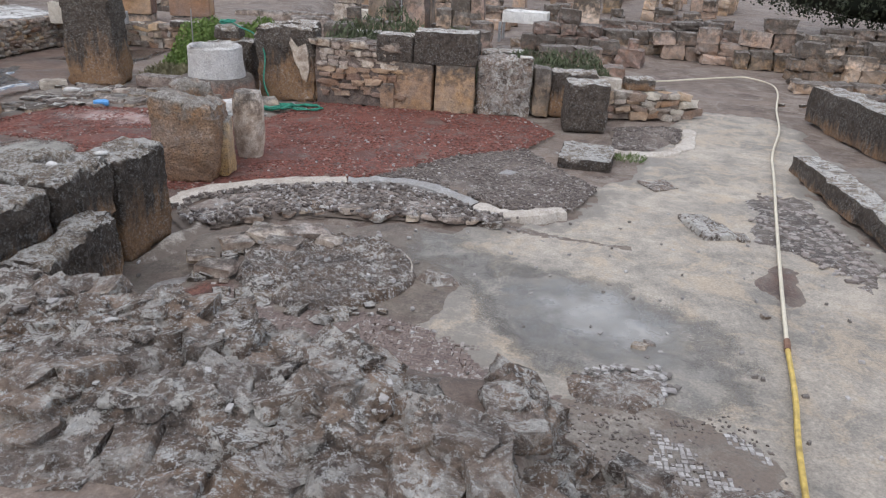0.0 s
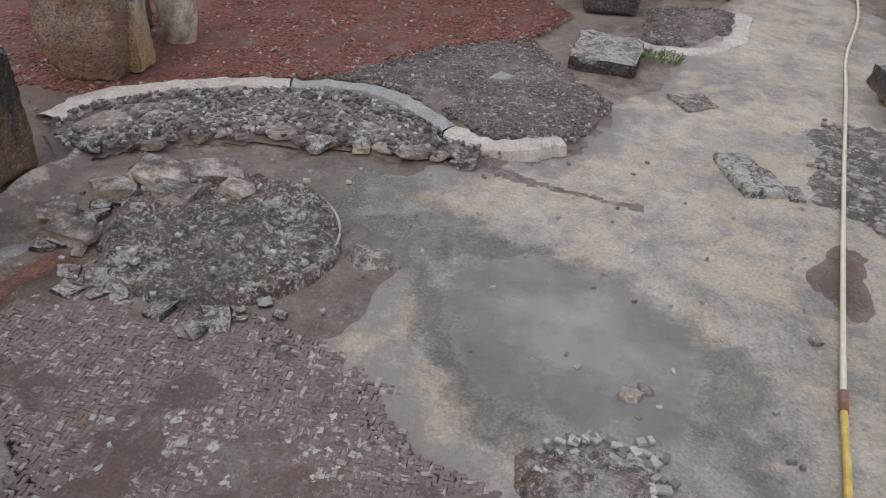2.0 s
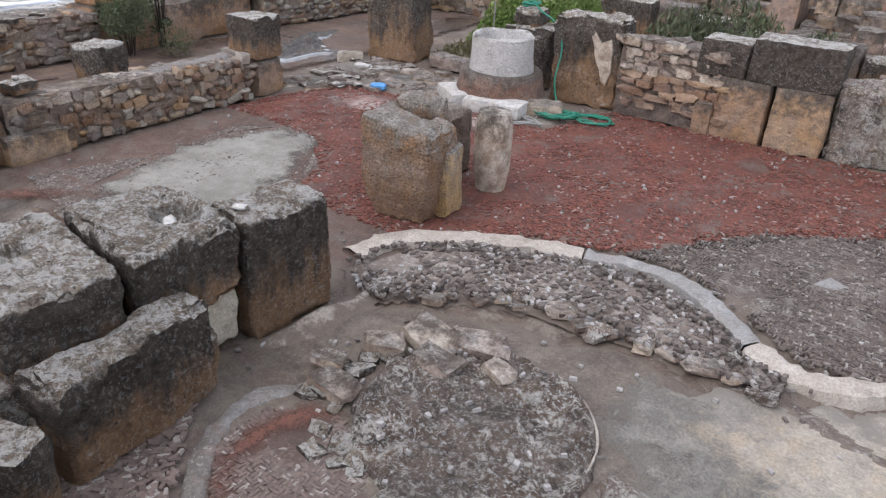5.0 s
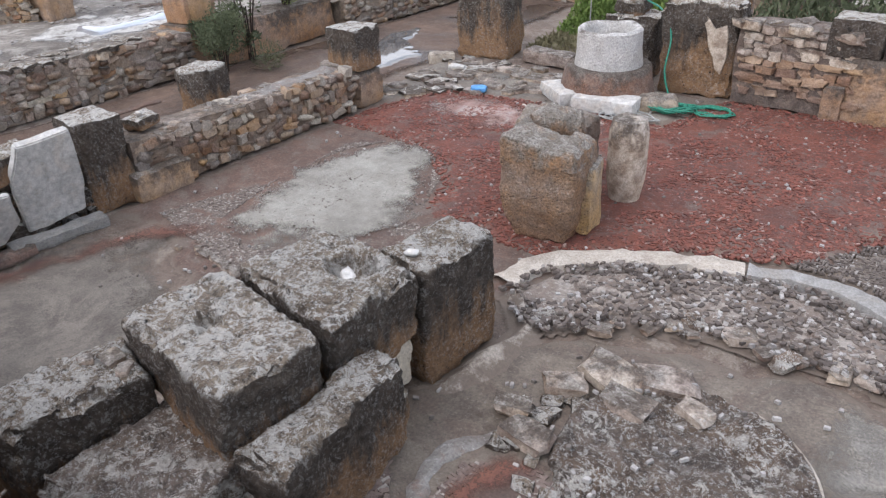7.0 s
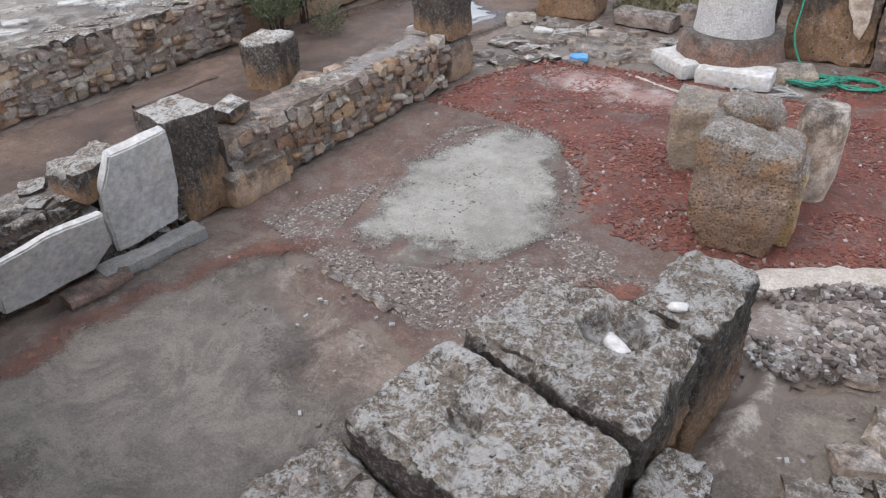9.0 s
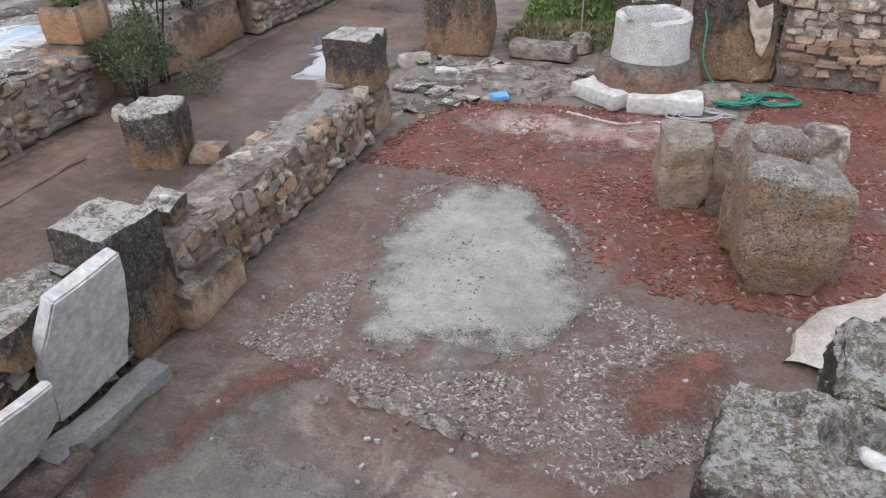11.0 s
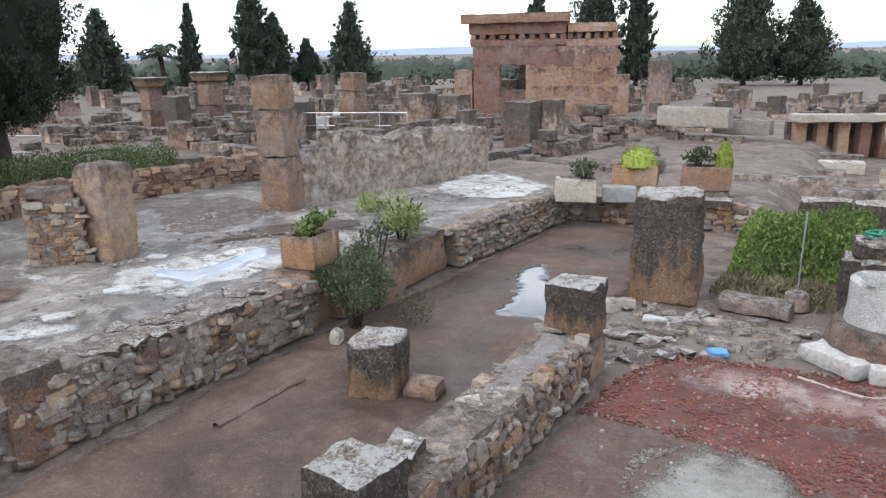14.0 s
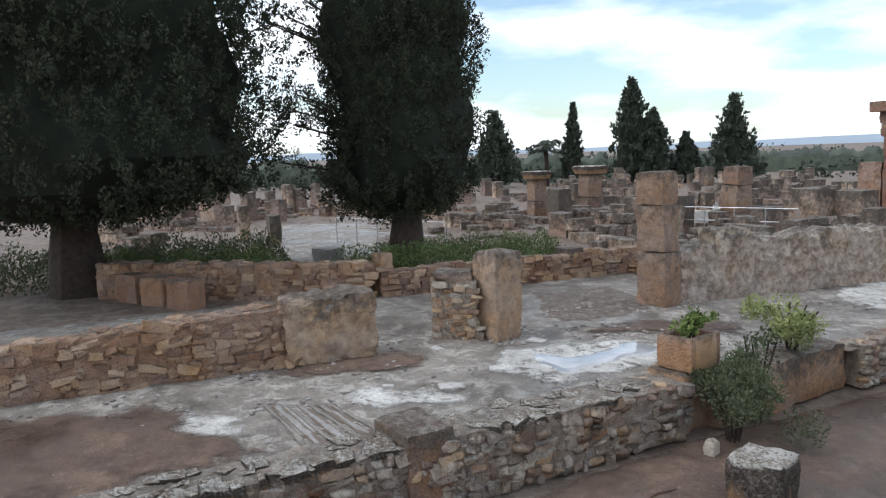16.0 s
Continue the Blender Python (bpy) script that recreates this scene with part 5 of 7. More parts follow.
block("ashlar_block", -1.42, 12.36, 0.0, 0.6, 0.5, 0.74, M_ASHLAR, "large orange block in the lower course", 0, 33, 0.02)
block("ashlar_block", -0.78, 12.38, 0.0, 0.62, 0.5, 0.74, M_ASHLAR, "large orange block with a split corner", 2, 34, 0.02)
block("ashlar_block", -1.72, 12.37, 0.73, 0.56, 0.52, 0.42, M_FACE_BLACK, "black weathered block in the upper course", 0, 35, 0.02)
block("ashlar_block", -0.94, 12.4, 0.73, 0.98, 0.52, 0.50, M_FACE_BLACK, "long black weathered block in the upper course", 1, 36, 0.02)
block("wall_fragment", -0.02, 12.5, 0.0, 0.86, 0.45, 0.86, M_LICHEN, "eroded grey concrete part of the wall", 4, 37, 0.07, "wall", cell=0.035)
block("ashlar_block", 0.56, 12.5, 0.0, 0.26, 0.4, 0.76, M_BACK, "narrow upright block in the wall", 4, 38, 0.03)
block("ashlar_block", 1.05, 12.62, 0.0, 0.72, 0.45, 0.72, M_DARK, "dark low block of the back wall", 5, 39, 0.03)
rubble_wall("wall_3", (1.45, 12.65), (2.85, 13.0), 0.4, 0.44, "low broken rubble wall with a few dressed stones", 0.17, (-1,), True, 40)
block("white_block", 1.62, 12.78, 0.44, 0.36, 0.3, 0.17, M_PALE, "pale block lying on the low wall", 8, 41, 0.02)
block("dark_block", 2.1, 12.88, 0.44, 0.5, 0.3, 0.2, M_DARK, "dark block lying on the low wall", 12, 42, 0.02)
tagged(put_rock(R_PALE, rnd, None, 0.3, 12.45, 0.84, 0.2, 0.1, 0.1, 10, 8, "white_stone"), "white stone lying on the back wall", "stone")
block("rubble_pier", -4.55, 12.75, 0.0, 0.7, 0.5, 0.85, M_RUBGREY, "low lumpy rubble pier behind the well", 4, 43, 0.06, "pier")
block("rubble_lump", -4.6, 12.75, 0.85, 0.42, 0.4, 0.22, M_RUBGREY, "rounded stone on the rubble pier", 4, 44, 0.04, "stone")


# ---- well ----
def ring(r0, r1, z0, z1, seed, amp, seg=40):
    """A worn stone ring with an outer radius that goes from r0[0] to r0[1]."""
    bm = bmesh.new()
    prof = [(r1, z0), (r0[0], z0), (r0[0] * 0.4 + r0[1] * 0.6, z0 + (z1 - z0) * 0.4), (r0[1], z1 - 0.03), (r0[1] - 0.03, z1), (r1 + 0.02, z1 - 0.01), (r1, z1 - 0.05), (r1, z0 + 0.02)]
    rows = []
    for k in range(seg):
        a = 2 * math.pi * k / seg
        rows.append([])
        for r, z in prof:
            p = Vector((r * math.cos(a), r * math.sin(a), z))
            rows[-1].append(bm.verts.new(p + noise.noise_vector(p * 4 + Vector((seed, 0, 0))) * amp))
    for k in range(seg):
        a, b = rows[k], rows[(k + 1) % seg]
        for i in range(len(prof)):
            j = (i + 1) % len(prof)
            bm.faces.new((a[i], b[i], b[j], a[j]))
    return bm


well = base_empty("well_head", -4.37, 11.6, 0.0)
tagged(well, "white limestone well head on a round two-step base", "well")
part("drum", ring((0.42, 0.405), 0.31, 0.42, 0.9, 3, 0.03), M_WELL, well, "white chipped stone drum")
part("round_step", ring((0.6, 0.54), 0.1, 0.14, 0.44, 5, 0.02), M_COL, well, "brown round stone step")
part("shaft_floor", rough_box(0.44, 0.44, 0.2, 3, 0.01), M_GRAVELBED, well, "dark fill of the shaft", pose(0, 0, 0.5))
for k, (dx, dy, w, d, turn) in enumerate(((-0.4, -0.38, 0.7, 0.42, -38), (0.25, -0.5, 0.8, 0.38, 6))):
    part("plinth_slab", rough_box(w, d, 0.19, k + 5, 0.02, 0.07, 0.05), M_MARBLE, well, "white marble plinth slab", pose(dx, dy, 0, 0, 0, turn))
block("kerb_stone", -3.62, 11.45, 0.0, 0.5, 0.3, 0.2, M_MORTAR, "brown stone at the foot of the well", 25, 51, 0.03)


def tangle(name, x, y, z, r, loops, thick, mat, label, seed, rise=0.06):
    rnd = random.Random(seed)
    pts = []
    a = 0.0
    for i in range(loops * 7):
        a += 2 * math.pi / 7
        rr = r * rnd.uniform(0.45, 1.0)
        pts.append((rr * math.cos(a) * rnd.uniform(0.9, 1.4), rr * math.sin(a) * 0.8, 0.02 + rise * rnd.random()))
    return tagged(ob_of(name, finish(tube(smooth_line(pts, 4), thick, 5), name), mat, None, pose(x, y, z, 0, 0, rnd.uniform(0, 90))), label, "rope")


tangle("green_rope", -3.42, 11.45, 0.01, 0.24, 12, 0.009, M_GREENROPE, "tangled green nylon rope on the floor", 3)
tangle("green_rope", -3.0, 11.6, 0.01, 0.26, 5, 0.009, M_GREENROPE, "loose end of green nylon rope", 4, 0.03)
tangle("grey_rope", -3.75, 10.95, 0.01, 0.28, 4, 0.008, M_GREYROPE, "grey rope lying on the floor by the well", 5, 0.03)
tangle("green_rope", -4.62, 12.7, 1.06, 0.13, 5, 0.012, M_GREENROPE, "green rope knotted over the rubble pier", 6)
hang = smooth_line([(-4.5, 12.66, 1.1), (-4.3, 12.5, 1.05), (-4.0, 12.3, 0.98), (-3.82, 12.2, 0.7), (-3.8, 12.05, 0.3), (-3.6, 11.8, 0.05), (-3.4, 11.55, 0.03)], 6)
tagged(ob_of("green_rope", finish(tube(hang, 0.012, 5), "green_rope"), M_GREENROPE), "green rope hanging from the pier to the floor", "rope")
curb([(-5.1, 10.75), (-4.8, 10.62), (-4.5, 10.55), (-4.2, 10.68), (-3.9, 10.62)], 0.05, 0.0, M_PLASTER, "thin white worn edging before the well", 52, 0.03)

# ---- slab floor in front of the pillar ----
rnd = random.Random(61)
for i in range(90):
    px, py = rnd.uniform(-7.2, -4.95), rnd.uniform(10.2, 12.2)
    if inside(px, py, RED) or (abs(px + 6.0) < 0.3 and abs(py - 11.55) < 0.22):
        continue
    s = rnd.uniform(0.08, 0.24)
    tagged(put_rock(R_FLAT if rnd.random() < 0.7 else R_GREY, rnd, None, px, py, 0.02, s * 1.5, s, 0.07, tilt=4, name="floor_stone"), "flat grey stone in the broken floor", "stone", "broken floor stones")
for px, py, w, d, t in ((-6.5, 11.55, 0.5, 0.3, 10), (-5.45, 11.75, 0.4, 0.25, -6), (-5.3, 11.3, 0.35, 0.22, 20), (-6.0, 11.9, 0.5, 0.2, 0), (-5.9, 11.2, 0.34, 0.2, -12)):
    block("floor_slab", px, py, 0.0, w, d, 0.07, M_PLASTERWALL, "flat pale floor slab", t, px, 0.02, "slab", "floor slabs", cell=0.06)
patch("puddle", [(-6.25, 11.4), (-6.2, 11.75), (-5.8, 11.75), (-5.75, 11.4)], 0.03, M_FILM, "dark damp hollow in the floor", relief=0.0, category="puddle", kind="", wobble=0.06)
block("stone_pillar", -6.92, 12.68, 0.0, 0.86, 0.62, 1.45, M_PIER, "massive upright stone pillar, black above and orange below", 6, 62, 0.045, "pillar", taper=0.06)
block("step_slab", -5.78, 12.6, 0.0, 0.86, 0.3, 0.2, M_PLASTERWALL, "long grey step slab", -6, 63, 0.015, "slab")
block("small_slab", -7.3, 11.9, 0.0, 0.4, 0.18, 0.16, M_PALE, "whitish broken slab by the pillar", 40, 64, 0.025, "slab")
pole = base_empty("pole_stand", -5.35, 12.95, 0.0)
tagged(pole, "thin grey pole in a round stone foot", "pole")
part("foot", ring((0.16, 0.14), 0.02, 0.0, 0.22, 6, 0.01, 18), M_PLASTERWALL, pole, "round stone foot")
part("shaft", tube([(0, 0, 0.05), (0.0, 0.0, 0.7), (0.01, 0, 1.25)], 0.01), M_CEMENT, pole, "thin grey shaft")
tagged(ob_of("plastic_bag", finish(rough_box(0.22, 0.16, 0.07, 5, 0.04, 0.03, 0.03), "plastic_bag"), M_BAG, None, pose(-5.9, 10.9, 0.01, 0, 0, 30)), "crumpled blue plastic bag on the ground", "bag")
tagged(ob_of("plastic_bag", finish(rough_box(0.3, 0.14, 0.06, 8, 0.04, 0.03, 0.03), "plastic_bag"), M_MARBLE, None, pose(-6.75, 11.6, 0.03, 0, 0, 10)), "crumpled white plastic sheet on the ground", "bag")

# ---- low rubble wall with piers beside the path ----
rubble_wall("wall_4", (-7.1, 6.42), (-7.1, 9.5), 0.52, 0.60, "low wall of rounded orange and pale rubble with an earth top", 0.13, (-1,), True, 71, limit=295, h1=0.54, meshes=R_ROUND + R_WALL, squash=0.72, tops=R_FLAT + R_WALL, core=M_JOINT, flush=0.0)
patch("wall_cap", [(-7.32, 6.5), (-7.32, 9.5), (-6.9, 9.5), (-6.9, 6.5)], 0.545, M_MORTAREDGE, "crumbled earth and mortar top of the low wall", relief=0.02, wobble=0.05, fade=0.1, skirt=0.12, category="wall top", wear=0.05)
block("wall_pier", -7.08, 6.18, 0.0, 0.46, 0.46, 0.92, M_PIER, "square pier with black and white lichened top", -4, 72, 0.03, "pier")
end_pier = base_empty("wall_pier", -7.1, 9.83, 0.0, 3)
tagged(end_pier, "square end pier, dark upper block on an orange one", "pier")
part("lower_block", rough_box(0.46, 0.44, 0.46, 73, 0.025, 0.05, 0.03), M_ASHLAR, end_pier, "orange lower block", pose(0.02, 0, -0.02))
part("upper_block", rough_box(0.52, 0.48, 0.54, 74, 0.03, 0.05, 0.035), M_PIER, end_pier, "black lichened upper block", pose(0, 0, 0.445))
block("footing_block", -6.88, 6.64, 0.0, 0.36, 0.64, 0.30, M_ASHLAR, "orange footing block under the wall", 0, 74, 0.025)
block("wall_top_block", -7.12, 6.75, 0.61, 0.26, 0.34, 0.13, M_DARK, "dark block lying on the wall beside the pier", 12, 75, 0.03)
tagged(put_rock(R_PALE, rnd, None, -7.05, 6.7, 0.76, 0.06, 0.05, 0.04, 0, 5, "white_stone"), "white pebble lying on the wall", "stone")
block("flat_stone", -7.3, 9.62, 0.5, 0.3, 0.16, 0.06, M_PALE, "flat pale stone on the wall top", 20, 76, 0.015, "stone")
block("path_pier", -8.6, 8.52, 0.0, 0.48, 0.48, 0.6, M_PIER, "short pier standing in the path, black lichened top", 14, 77, 0.03, "pier")
block("path_block", -8.15, 8.62, 0.0, 0.34, 0.24, 0.2, M_RUBBLE, "low brown block beside the short pier", 8, 78, 0.03)
rubble_wall("wall_5", (-7.2, 3.2), (-7.2, 6.0), 0.5, 0.66, "rubble wall behind leaning marble slabs", 0.17, (-1,), True, 79, meshes=R_GREY)
block("lump_stone", -7.0, 5.35, 0.62, 0.4, 0.45, 0.24, M_DARK, "dark rounded stone on the wall", 10, 80, 0.05, "stone")


def slab_thing(name, outline, thick, mat, m, label, seed):
    """A broken slab: an outline in its plane given a thickness."""
    bm = bmesh.new()
    lo = [bm.verts.new((x, 0, z)) for x, z in outline]
    f = bm.faces.new(lo)
    ext = bmesh.ops.extrude_face_region(bm, geom=[f])
    for v in ext["geom"]:
        if isinstance(v, bmesh.types.BMVert):
            v.co.y += thick
    bmesh.ops.recalc_face_normals(bm, faces=bm.faces)
    bmesh.ops.bevel(bm, geom=bm.edges[:], offset=0.012, segments=2, affect="EDGES")
    bmesh.ops.triangulate(bm, faces=[q for q in bm.faces if len(q.verts) > 4])
    bmesh.ops.subdivide_edges(bm, edges=[e for e in bm.edges if e.calc_length() > 0.12], cuts=2)
    for v in bm.verts:
        v.co += noise.noise_vector(v.co * 5 + Vector((seed, 0, 0))) * 0.022
    return tagged(part(name, bm, mat, None, "", m), label, "marble slab", "leaning marble slabs")


slab_thing("marble_slab", [(-0.26, 0.0), (0.28, 0.06), (0.3, 0.5), (0.25, 0.93), (-0.2, 0.9), (-0.29, 0.6)], 0.09, M_MARBLE, pose(-6.86, 5.56, 0.08, 16, 0, 85), "white marble slab leaning against the wall", 3)
slab_thing("marble_slab", [(-0.46, 0.02), (0.2, 0.0), (0.36, 0.2), (0.3, 0.54), (-0.1, 0.56), (-0.46, 0.5)], 0.06, M_MARBLE, pose(-6.8, 4.86, 0.1, 22, 0, 88), "smooth broken marble slab leaning against the wall", 4)
block("ledge_slab", -6.74, 5.5, 0.0, 0.2, 0.85, 0.1, M_CEMENT, "grey stone ledge under the marble slabs", -5, 83, 0.015, "slab")
block("ledge_slab", -6.7, 5.0, 0.0, 0.18, 0.5, 0.09, M_PINK, "pinkish broken slab at the wall foot", -3, 84, 0.02, "slab")

# ---- loose tesserae on the terrace ----
chips("white_tesserae", [(-15.5, 2.2), (-14.8, 6.5), (-14.5, 12.5), (-10.9, 16.5), (-10.95, 2.2)], 0.604, 650, M_WHITECHIP, "worn white tesserae over the terrace", (0.055, 0.04, 0.002), 91, spread=-0.1)
for i in range(7):
    u = 0.07 * i
    patch("mosaic_stripe", [(-12.5 + u, 5.25 + 1.45 * u), (-12.46 + u, 5.30 + 1.45 * u), (-10.98 + 0.2 * u, 5.26 + 1.8 * u), (-10.98 + 0.2 * u, 5.2 + 1.8 * u)], 0.613, M_CEMENT if i % 2 else M_DAMP, "pale stripe of a mosaic panel", cell=0.035, wobble=0.01, fade=0.02, skirt=0.01, relief=0.003, category="mosaic", wear=0.012)

# ---- terrace wall along the path ----
rubble_wall("wall_6", (-10.72, 2.5), (-10.5, 9.4), 0.6, 0.74, "long low rubble wall with a lichened top, holding the terrace", 0.16, (-1,), True, 91, limit=420, h1=0.68, meshes=R_ROUND + R_WALL + R_FLAT, squash=0.6, tops=R_TOP, core=M_MORTAR, flush=0.012)
rubble_wall("wall_7", (-10.25, 12.6), (-10.02, 16.5), 0.5, 0.62, "long low rubble wall along the path", 0.15, (-1,), True, 92, meshes=R_ROUND, squash=0.6, tops=R_FLAT, core=M_MORTAR)
block("ledge_wall", -10.42, 11.2, 0.0, 0.55, 2.6, 0.64, M_ASHLAR, "smooth orange plastered ledge of the terrace wall", 2, 93, 0.04, "wall", cell=0.14)
block("wall_pier", -10.62, 6.12, 0.0, 0.66, 0.52, 0.82, M_ASHLAR, "square orange pier in the long wall, flat top", 4, 94, 0.02, "pier")
rubble_wall("wall_8", (-9.9, 16.75), (-6.4, 17.0), 0.45, 0.5, "low rubble wall closing the end of the path", 0.18, (-1,), True, 95)
block("planter_base", -10.6, 9.8, 0.0, 0.55, 0.75, 0.72, M_TERRA, "orange stone base under the planter", 6, 96, 0.03)


def trough(x, y, z, w, d, h, mat, label, turn):
    """A stone box planter with thick walls and a hollow."""
    t = base_empty("stone_planter", x, y, z, turn)
    tagged(t, label, "planter", "stone planters")
    k = 0.09
    part("front_side", rough_box(w, k, h, x, 0.012, 0.08), mat, t, "", pose(0, -d / 2 + k / 2, 0))
    part("back_side", rough_box(w, k, h, x + 1, 0.012, 0.08), mat, t, "", pose(0, d / 2 - k / 2, 0))
    part("end_side", rough_box(k, d - 2 * k, h, x + 2, 0.012, 0.08), mat, t, "", pose(-w / 2 + k / 2, 0, 0))
    part("end_side", rough_box(k, d - 2 * k, h, x + 3, 0.012, 0.08), mat, t, "", pose(w / 2 - k / 2, 0, 0))
    part("soil", rough_box(w - 2 * k, d - 2 * k, h * 0.8, x + 4, 0.02, 0.08), M_GRAVELBED, t, "dark soil", pose(0, 0, 0.01))
    return t


def plant(name, x, y, z, r, h, n, mat, label, size, seed, stems=7, narrow=0.3, base=0.15, category="plant"):
    rnd = random.Random(seed)
    e = base_empty(name, x, y, z)
    tagged(e, label, category)
    for i in range(stems):
        a = 2 * math.pi * i / stems + rnd.uniform(-0.3, 0.3)
        rr = r * rnd.uniform(0.2, 0.75)
        part("stem", tube(smooth_line([(0.05 * math.cos(a), 0.05 * math.sin(a), -0.05), (rr * 0.4 * math.cos(a), rr * 0.4 * math.sin(a), h * 0.4), (rr * math.cos(a), rr * math.sin(a), h * rnd.uniform(0.65, 0.95))], 3), 0.012, 5), M_BARK, e)
    pts = []
    clumps = [(Vector((rnd.gauss(0, 0.42) * r, rnd.gauss(0, 0.42) * r, h * (base + (1 - base) * rnd.random() ** 0.8))), rnd.uniform(0.16, 0.38)) for _ in range(18)]
    for _ in range(n):
        c, s = rnd.choice(clumps)
        v = Vector((rnd.gauss(0, 1), rnd.gauss(0, 1), rnd.gauss(0, 0.8)))
        v *= s * r * rnd.random() ** 0.4 / max(0.3, v.length)
        p = c + v
        p.z = max(0.03, p.z)
        pts.append((p, v.normalized()))
    leaves("leaves", pts, mat, e, size, seed, narrow)
    return e


trough(-10.55, 9.82, 0.70, 0.48, 0.62, 0.4, M_TERRA, "orange carved stone planter on the terrace wall", 8)
plant("potted_plant", -10.5, 9.8, 1.03, 0.24, 0.3, 900, M_LEAF, "leafy green plant growing in the stone planter", 0.045, 101)
plant("green_shrub", -10.4, 11.6, 0.64, 0.55, 0.66, 3600, M_SHRUB, "light green shrub growing on the terrace wall", 0.042, 102, 12, 0.26)
plant("grey_bush", -9.85, 9.75, 0.0, 0.75, 0.85, 9500, M_BUSH, "grey green bush growing against the terrace wall", 0.035, 103, 9, 0.22)
plant("thin_weed", -10.1, 10.5, 0.0, 0.3, 1.15, 420, M_BUSH, "thin tall weed beside the bush", 0.06, 104, 6)
block("white_stone", -9.75, 9.25, 0.0, 0.13, 0.16, 0.2, M_PALE, "white stone leaning at the bush", 20, 105, 0.03, "stone", cell=0.05)
curb([(-9.43, 7.17), (-9.44, 7.8), (-9.42, 8.32)], 0.08, 0.022, M_REDDIRT, "thin red tile edging in the path", 106, 0.03)
trough(-9.45, 15.95, 0.5, 0.75, 0.5, 0.44, M_PALE, "white stone trough at the end of the terrace", 20)
plant("potted_plant", -9.3, 15.95, 0.9, 0.3, 0.3, 380, M_BUSH, "small grey green plant in the white trough", 0.06, 107)
block("carved_block", -8.75, 16.35, 0.5, 0.62, 0.34, 0.28, M_CEMENT, "grey carved block beside the trough", 18, 108, 0.012)
trough(-8.75, 17.35, 0.62, 0.85, 0.5, 0.42, M_TERRA, "brown stone planter with a round cactus", 10)
trough(-7.45, 17.5, 0.62, 0.9, 0.5, 0.44, M_TERRA, "orange stone planter with cactus", 10)
block("planter_base", -8.75, 17.35, 0.42, 0.8, 0.5, 0.22, M_FAR, "rough stone under the planter", 10, 109, 0.02)
block("planter_base", -7.45, 17.5, 0.42, 0.85, 0.5, 0.22, M_FAR, "rough stone under the planter", 10, 110, 0.02)
block("pale_slab", -7.2, 16.75, 0.45, 0.75, 0.35, 0.16, M_RUBGREY, "flat grey slab on the wall end", 6, 111, 0.02, "slab")


def cactus(x, y, z, r, h, label, seed, mat=M_CACTUS):
    rnd = random.Random(seed)
    e = base_empty("cactus", x, y, z)
    tagged(e, label, "cactus")
    bm = bmesh.new()
    seg, rows = 30, []
    for j in range(9):
        v = j / 8 * math.pi / 2
        rows.append([bm.verts.new((r * math.cos(v) * (1 + 0.07 * (k % 2)) * math.cos(2 * math.pi * k / seg) + 1e-4 * k, r * math.cos(v) * (1 + 0.07 * (k % 2)) * math.sin(2 * math.pi * k / seg), h * math.sin(v))) for k in range(seg)])
    for a, b in zip(rows, rows[1:]):
        for k in range(seg):
            bm.faces.new((a[k], a[(k + 1) % seg], b[(k + 1) % seg], b[k]))
    part("body", bm, mat, e, "ribbed body")
    pts = []
    for _ in range(900):
        a, v = rnd.uniform(0, 2 * math.pi), math.asin(rnd.random())
        o = Vector((math.cos(v) * math.cos(a), math.cos(v) * math.sin(a), math.sin(v)))
        pts.append((Vector((o.x * r, o.y * r, o.z * h)), o))
    leaves("spine_cover", pts, mat, e, 0.05, seed, 0.25, 0.1, "yellowish spines")
    return e


cactus(-8.7, 17.35, 1.0, 0.33, 0.36, "round yellow green cactus in a stone planter", 3)
cactus(-7.15, 17.5, 1.02, 0.14, 0.48, "upright yellow green cactus in a stone planter", 4)
plant("potted_plant", -7.62, 17.5, 1.02, 0.3, 0.34, 520, M_BUSH, "dark small cactus plants in the planter", 0.06, 112)


# ---- weeds behind the pillar ----
def weeds(name, poly, z, h, n, mat, label, size, seed, narrow=0.25):
    rnd = random.Random(seed)
    pts = []
    x0, x1 = min(p[0] for p in poly), max(p[0] for p in poly)
    y0, y1 = min(p[1] for p in poly), max(p[1] for p in poly)
    while len(pts) < n:
        x, y = rnd.uniform(x0, x1), rnd.uniform(y0, y1)
        if inside(x, y, poly):
            hh = h * (0.75 + 0.5 * noise.noise(Vector((x * 1.8, y * 1.8, seed)))) * min(1, edge_distance(x, y, poly) * 2.5 + 0.3)
            pts.append((Vector((x, y, z + hh * rnd.random() ** 0.45)), Vector((0, 0, 0.3))))
    me_ = leaves(name, pts, mat, None, size, seed, narrow, 0.6)
    return tagged(me_, label, "weeds", kind="stuff")


weeds("green_weeds", [(-6.3, 13.6), (-6.5, 15.6), (-4.9, 16.2), (-4.3, 15.0), (-4.7, 13.7)], 0.0, 1.0, 16000, M_REED, "dense bright green weeds behind the pillar", 0.055, 121)
weeds("dry_weeds", [(-6.4, 12.85), (-6.4, 13.8), (-4.9, 13.8), (-4.9, 12.95)], 0.0, 0.32, 2600, M_DRYW, "dry grey green grass at the foot of the weeds", 0.09, 122, 0.1)
weeds("grey_weeds", [(-3.6, 13.1), (-3.4, 14.6), (-0.6, 14.6), (-0.4, 13.1)], 0.0, 1.3, 8000, M_BUSH, "thin grey green weeds behind the back wall", 0.09, 123, 0.14)
